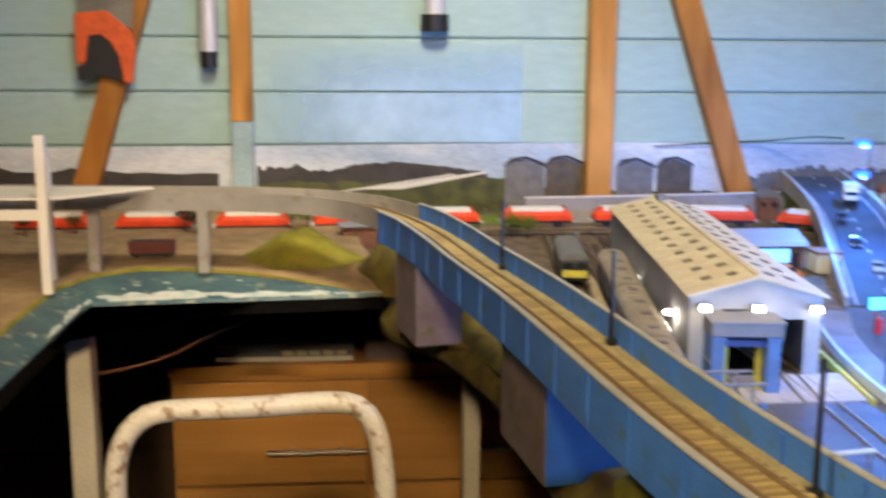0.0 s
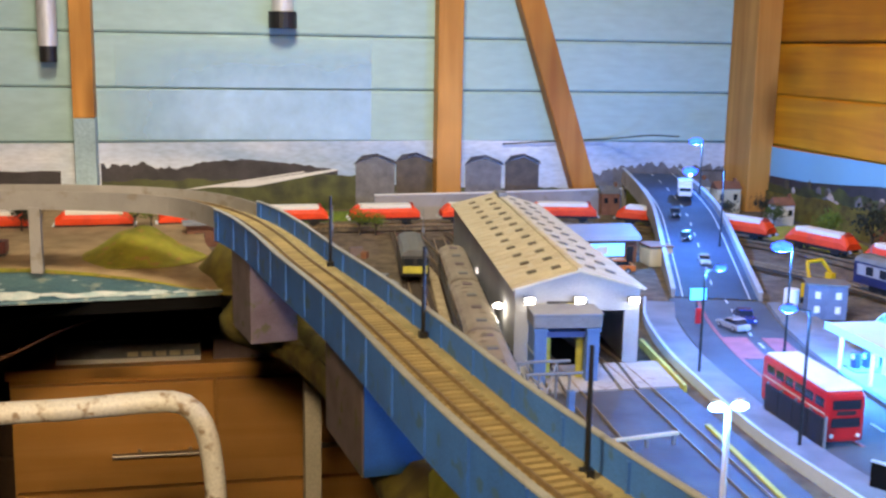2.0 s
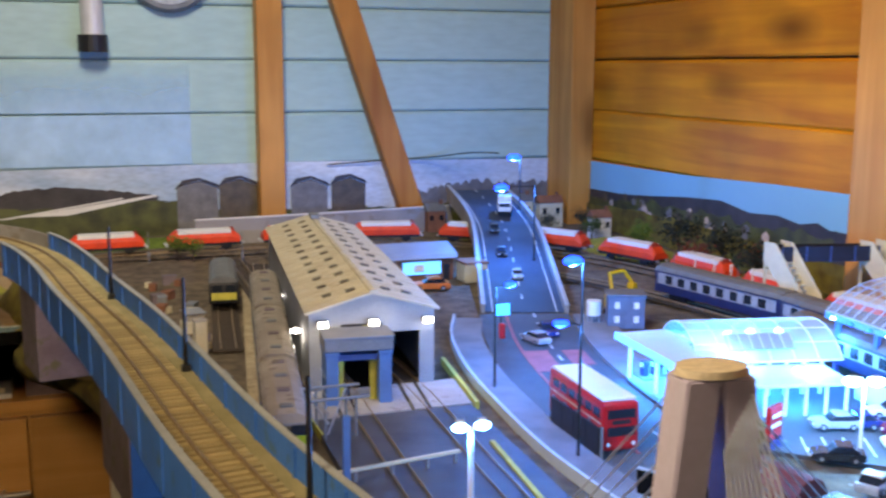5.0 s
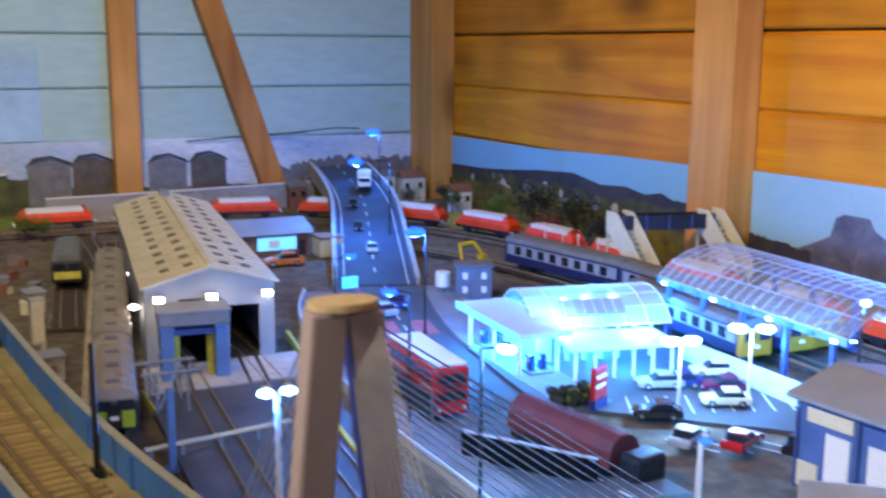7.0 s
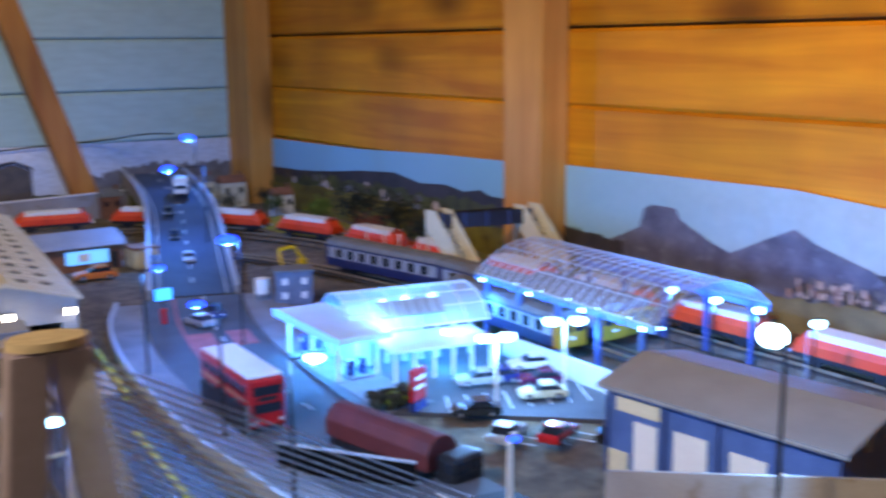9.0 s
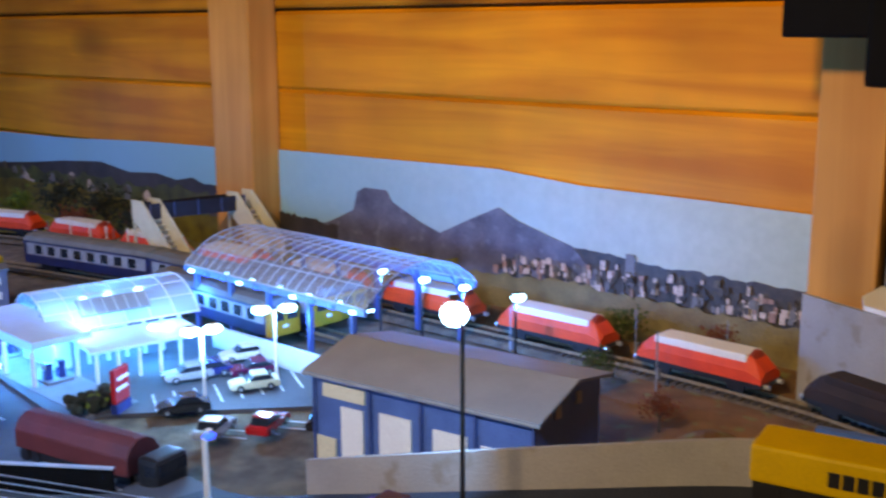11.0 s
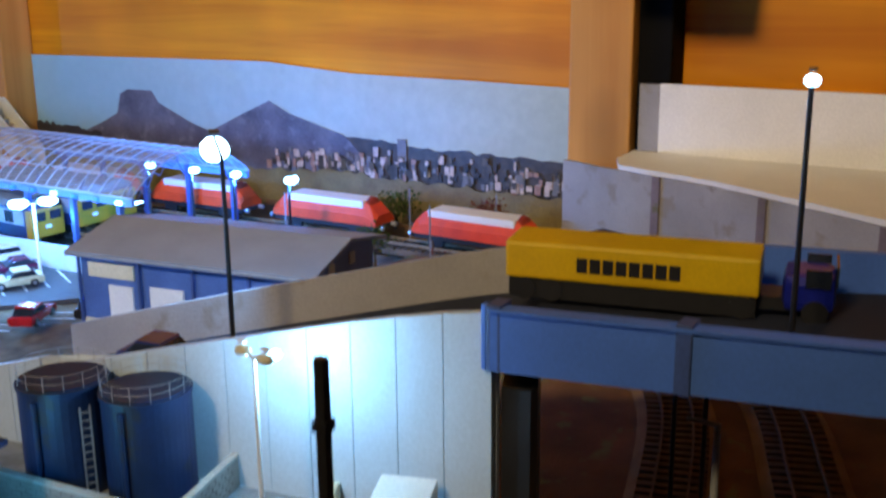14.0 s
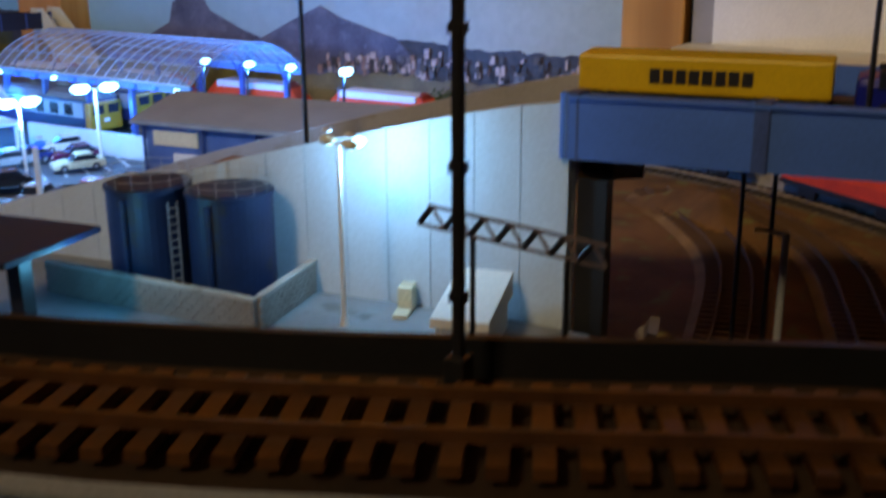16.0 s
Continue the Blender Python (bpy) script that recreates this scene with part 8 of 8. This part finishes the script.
# white frame over the viaduct at the beach
wf = thing("beach_bridge", "white card bridge frame over the beach", "bridge")
part("post", box(bmesh.new(), -0.2095, -0.1985, 1.142, 1.153, 0.8825, 1.066, bev=0.0006), M_WHITE, wf)
part("post", box(bmesh.new(), -0.225, -0.216, 1.22, 1.23, 0.8825, 1.040, bev=0.0006), M_WHITE, wf)
part("beam", box(bmesh.new(), -0.45, -0.2097, 1.144, 1.151, 0.969, 0.981, bev=0.0005), M_WHITE, wf)
bm = bmesh.new()
prism(bm, [(-0.50, 1.16), (-0.19, 1.16), (-0.10, 1.255), (-0.19, 1.262), (-0.50, 1.275)], 0.9905, 0.9935)
part("roof_sheet", bm, M_WHITE, wf, "white sheet lying over the viaduct")
rw2 = thing("red_wagon", "small red wagon on the beach line", "wagon", (-0.127, 1.375, 0.8822), 90)
part("body", box(bmesh.new(), -0.013, 0.013, -0.03, 0.03, 0.006, 0.022, bev=0.001), M_REDDARK, rw2)
part("underframe", box(bmesh.new(), -0.010, 0.010, -0.029, 0.029, 0.0025, 0.0058), M_BLACK, rw2)
for s in (-1, 1):
    for y in (-0.02, 0.02):
        part("wheel", cyl(bmesh.new(), (s * 0.0075, y, 0.004), (s * 0.0095, y, 0.004), 0.004, n=12), M_BLACK, rw2)

# ---- things on the walls and under the boards ----
saw = thing("hand_saw", "hand saw with an orange handle hanging on the wall", "saw", (-0.282, 1.862, 1.168), 0)
bm = bmesh.new()
outer = [(-0.052, 0.055), (0.004, 0.060), (0.046, 0.024), (0.050, -0.010), (0.042, -0.066), (0.028, -0.066), (0.026, -0.018), (0.012, 0.008), (-0.006, 0.022), (-0.030, 0.020), (-0.036, -0.030), (-0.052, -0.034)]
extrude_xz(bm, outer, -0.011, 0.011)
bmesh.ops.bevel(bm, geom=bm.edges[:], offset=0.003, segments=2, affect="EDGES")
part("handle", bm, M_SAWO, saw, "orange plastic handle")
bm = bmesh.new()
extrude_xz(bm, [(-0.034, 0.018), (-0.006, 0.020), (0.012, 0.006), (0.026, -0.020), (0.028, -0.064), (-0.012, -0.050), (-0.050, -0.062), (-0.052, -0.038), (-0.036, -0.034)], -0.006, 0.006)
bmesh.ops.bevel(bm, geom=bm.edges[:], offset=0.0015, segments=1, affect="EDGES")
part("grip", bm, M_BLACK, saw, "dark rubber grip")
bm = bmesh.new()
extrude_xz(bm, [(-0.050, 0.050), (0.046, 0.030), (0.052, 0.10), (0.040, 0.44), (-0.004, 0.44)], -0.0008, 0.0008)
part("blade", bm, M_SAWB, saw, "grey steel blade")


def hanging_tube(x, z, r, label, cap_r):
    t = thing("hanging_tube", label, "tube", (x, 1.878, z), 0, group="tubes hanging on the wall")
    part("tube", cyl(bmesh.new(), (0, 0, 0.028), (0, 0, 0.42), r, n=24), M_ALU, t, "bright aluminium tube", smooth=False)
    part("cap", cyl(bmesh.new(), (0, 0, 0.0), (0, 0, 0.030), cap_r, n=20), M_BLACK, t, "black rubber end cap")
    part("bracket", box(bmesh.new(), -0.008, 0.008, 0.0, 0.030, 0.30, 0.31), M_STEEL, t)


hanging_tube(-0.107, 1.130, 0.0165, "aluminium tube with a black square cap on the wall", 0.0145)
hanging_tube(0.298, 1.196, 0.0195, "thick aluminium tube with a black cap on the wall", 0.0255)
pc = thing("wall_clock", "round grey dish hanging high on the wall", "dish", (0.433, 1.895, 1.347))
bm = bmesh.new()
cyl(bm, (0, 0.008, 0), (0, -0.012, 0), 0.080, 0.074, n=48)
part("rim", bm, M_GREY, pc)
part("face", cyl(bmesh.new(), (0, -0.0122, 0), (0, -0.0135, 0), 0.066, n=48), M_STEEL, pc)
wire = thing("lamp_wire", "thin dark wire along the backdrop to the ramp lamp", "wire")
bm = bmesh.new()
wp_ = smooth_path([(0.72, 1.900, 0.985), (0.85, 1.895, 0.992), (0.93, 1.885, 0.996), (0.98, 1.80, 1.010), (0.996, 1.70, 1.016)], 0.02)
tube_along(bm, wp_, 0.0013, 5)
part("strand", bm, M_BLACK, wire)
bk = thing("shelf_bracket", "dark box with a hanging cable high on the board wall", "box", (1.172, 0.048, 1.118))
part("case", box(bmesh.new(), -0.06, 0.063, -0.012, 0.074, 0.004, 0.16, bev=0.004), M_DARK, bk)
part("side_board", box(bmesh.new(), -0.030, 0.020, 0.0745, 0.150, 0.038, 0.16, bev=0.003), M_DARK, bk)
bm = bmesh.new()
cp = smooth_path([(0.02, 0.064, 0.006), (0.02, 0.044, -0.012), (0.02, 0.018, -0.026), (0.02, 0.006, -0.014), (0.02, 0.004, 0.006)], 0.006)
tube_along(bm, cp, 0.0032, 8)
part("cable", bm, M_TRUNK, bk, "looped brown cable", smooth=True)

# drawers, shelf things, stool and legs in the well
dr = thing("drawer_chest", "oak-effect chest of drawers with steel bar handles", "drawers", (0.0, 1.60, 0))
part("carcass", box(bmesh.new(), -0.150, 0.500, 0.004, 0.300, 0.0, 0.640, bev=0.002), M_OAK, dr)
part("top", box(bmesh.new(), -0.155, 0.505, -0.006, 0.305, 0.6405, 0.658, bev=0.002), M_OAK, dr)
for x0, x1 in ((-0.146, 0.166), (0.170, 0.496)):
    for z0, z1 in ((0.458, 0.632), (0.278, 0.452), (0.098, 0.272)):
        d = part("drawer", box(bmesh.new(), x0, x1, -0.014, 0.0035, z0, z1, bev=0.002), M_OAK, dr)
        h = part("handle", cyl(bmesh.new(), (x1 - 0.16, -0.034, z1 - 0.114), (x1 + 0.0 if x1 < 0.2 else x1 - 0.02, -0.034, z1 - 0.114), 0.0045, n=12), M_CHROME, d, "satin steel bar handle")
        for xx in (x1 - 0.12, x1 - 0.04):
            part("standoff", cyl(bmesh.new(), (xx, -0.034, z1 - 0.114), (xx, -0.013, z1 - 0.114), 0.003, n=8), M_CHROME, h)
for x0, x1, h, m, lab in ((-0.08, 0.145, 0.030, M_WHITE, "pale flat box with writing on the drawer chest"), (0.165, 0.34, 0.034, M_PIER, "brown flat box on the drawer chest")):
    bx = thing("flat_box", lab, "box", (0, 0, 0.6582))
    part("body", box(bmesh.new(), x0, x1, 1.615, 1.80, 0.0, h, bev=0.002), M_GREY if m is M_WHITE else m, bx)
    part("lid", box(bmesh.new(), x0 - 0.002, x1 + 0.002, 1.613, 1.802, h + 0.0002, h + 0.008, bev=0.001), M_BLACK, bx)
    if m is M_WHITE:
        for k in range(5):
            part("label_bar", box(bmesh.new(), 0.03 + k * 0.022, 0.047 + k * 0.022, 1.6136, 1.6149, 0.010, 0.018), M_CREAM, bx)
        part("pale_edge", box(bmesh.new(), x0, x1, 1.6138, 1.6149, 0.0005, 0.008), M_WHITE, bx)
    
stool = thing("step_stool", "white tubular step stool with chipped paint in the well", "stool", (0.058, 0.80, 0))
tube = [(-0.118, 0.0, 0.0), (-0.118, 0.0, 0.60), (-0.117, 0.0, 0.775), (-0.112, 0.0, 0.820), (-0.096, 0.0, 0.846), (-0.070, 0.0, 0.856), (0.0, 0.0, 0.858), (0.072, 0.0, 0.861), (0.095, 0.0, 0.856), (0.108, 0.0, 0.838), (0.114, 0.0, 0.812), (0.118, 0.0, 0.76), (0.120, 0.0, 0.60), (0.122, 0.0, 0.0)]
tp = smooth_path(tube, 0.012)
bm = bmesh.new()
prev = None
for p, d, s in frames_of(tp):
    u = Vector((0, 1, 0))
    w = d.cross(u).normalized()
    ring = [bm.verts.new(p + (u * math.cos(a) + w * math.sin(a)) * 0.0095) for a in [2 * math.pi * k / 14 for k in range(14)]]
    if prev:
        for k in range(14):
            bm.faces.new((prev[k], prev[(k + 1) % 14], ring[(k + 1) % 14], ring[k]))
    prev = ring
part("back_tube", bm, M_TUBE, stool, "bent white tube with rust chips", smooth=True)
for x in (-0.105, 0.105):
    part("front_leg", cyl(bmesh.new(), (x, -0.02, 0.50), (x, -0.26, 0.0), 0.0095, n=14), M_TUBE, stool)
part("seat", box(bmesh.new(), -0.105, 0.105, -0.150, -0.012, 0.50, 0.52, bev=0.004), M_BLACK, stool)
part("tread", box(bmesh.new(), -0.100, 0.100, -0.235, -0.140, 0.25, 0.266, bev=0.004), M_BLACK, stool)
for x0, x1, y, z1, lab in ((-0.177, -0.149, 1.10, 0.8415, "cream square table leg under the beach board"), (0.276, 0.296, 1.10, 0.8415, "slim cream table leg under the town board"), (0.60, 0.63, 0.10, 0.8415, "cream square table leg under the town board")):
    lg = thing("board_leg", lab, "leg", (0, 0, 0), group="legs of the layout boards")
    part("shaft", box(bmesh.new(), x0, x1, y, y + 0.03, 0, z1, bev=0.002), M_LEG, lg)
    part("shoe", box(bmesh.new(), x0 - 0.003, x1 + 0.003, y - 0.003, y + 0.033, 0, 0.02, bev=0.002), M_BLACK, lg)
wl = thing("hanging_cable", "thin brown cable sagging under the beach board", "cable")
bm = bmesh.new()
cp = smooth_path([(-0.16, 1.14, 0.785), (-0.10, 1.25, 0.772), (-0.03, 1.32, 0.790), (0.02, 1.36, 0.799)], 0.02)
tube_along(bm, cp, 0.0016, 6)
part("strand", bm, M_BRICK, wl)

# ---- tracks, laid last ----
track("viaduct_track", [(x - 0.0045, y - 0.001, DECK) for x, y in VIA], "model railway track with tan sleepers on the viaduct", M_SLEEP, 300, shade_below=0.10)
track("loop_track", [(x, y, 0.864) for x, y in LOOP], "dark model track round the edge of the layout", M_SLEEPD, 300, ballast=0.026)
for k, (xa, xb) in enumerate(((0.478, 0.470), (0.545, 0.538))):
    track("depot_track", [(xb + 0.02, 1.58, 0.8625), (xb + 0.012, 1.1, 0.8625), (xa + 0.01, 0.83, 0.8625), (xa, 0.60, 0.8625), (xa - 0.01, 0.40, 0.8625)], "dark model track into the depot", M_SLEEPD, 300)
track("siding_track", [(x, y, 0.8625) for x, y in SIDING], "dark siding track beside the depot", M_SLEEPD, 300)
track("siding_track", [(0.470, 1.60, 0.8625), (0.4370, 1.30, 0.8625), (0.4180, 1.14, 0.8625), (0.405, 1.02, 0.8625)], "dark short siding track behind the viaduct", M_SLEEPD, 300)
track("platform_track", [(1.022, 0.30, 0.864), (1.03, 0.55, 0.864), (1.035, 0.80, 0.864), (1.01, 1.0, 0.864), (0.97, 1.18, 0.864), (0.92, 1.30, 0.864)], "dark model track through the station", M_SLEEPD, 300)
track("yard_track", [(0.66, -0.045, 0.867), (0.72, -0.052, 0.867), (0.80, -0.04, 0.867), (0.92, 0.0, 0.867), (1.04, 0.09, 0.867)], "brown model track below the road bridge", M_SLEEPB, 300, ballast=0.022, ballast_mat=M_TANBED, rail_mat=M_SLEEPB)
track("yard_track", [(0.70, -0.130, 0.867), (0.76, -0.118, 0.867), (0.84, -0.095, 0.867), (0.95, -0.05, 0.867), (1.06, 0.05, 0.867)], "brown model track below the road bridge", M_SLEEPB, 300, ballast=0.022, ballast_mat=M_TANBED, rail_mat=M_SLEEPB)
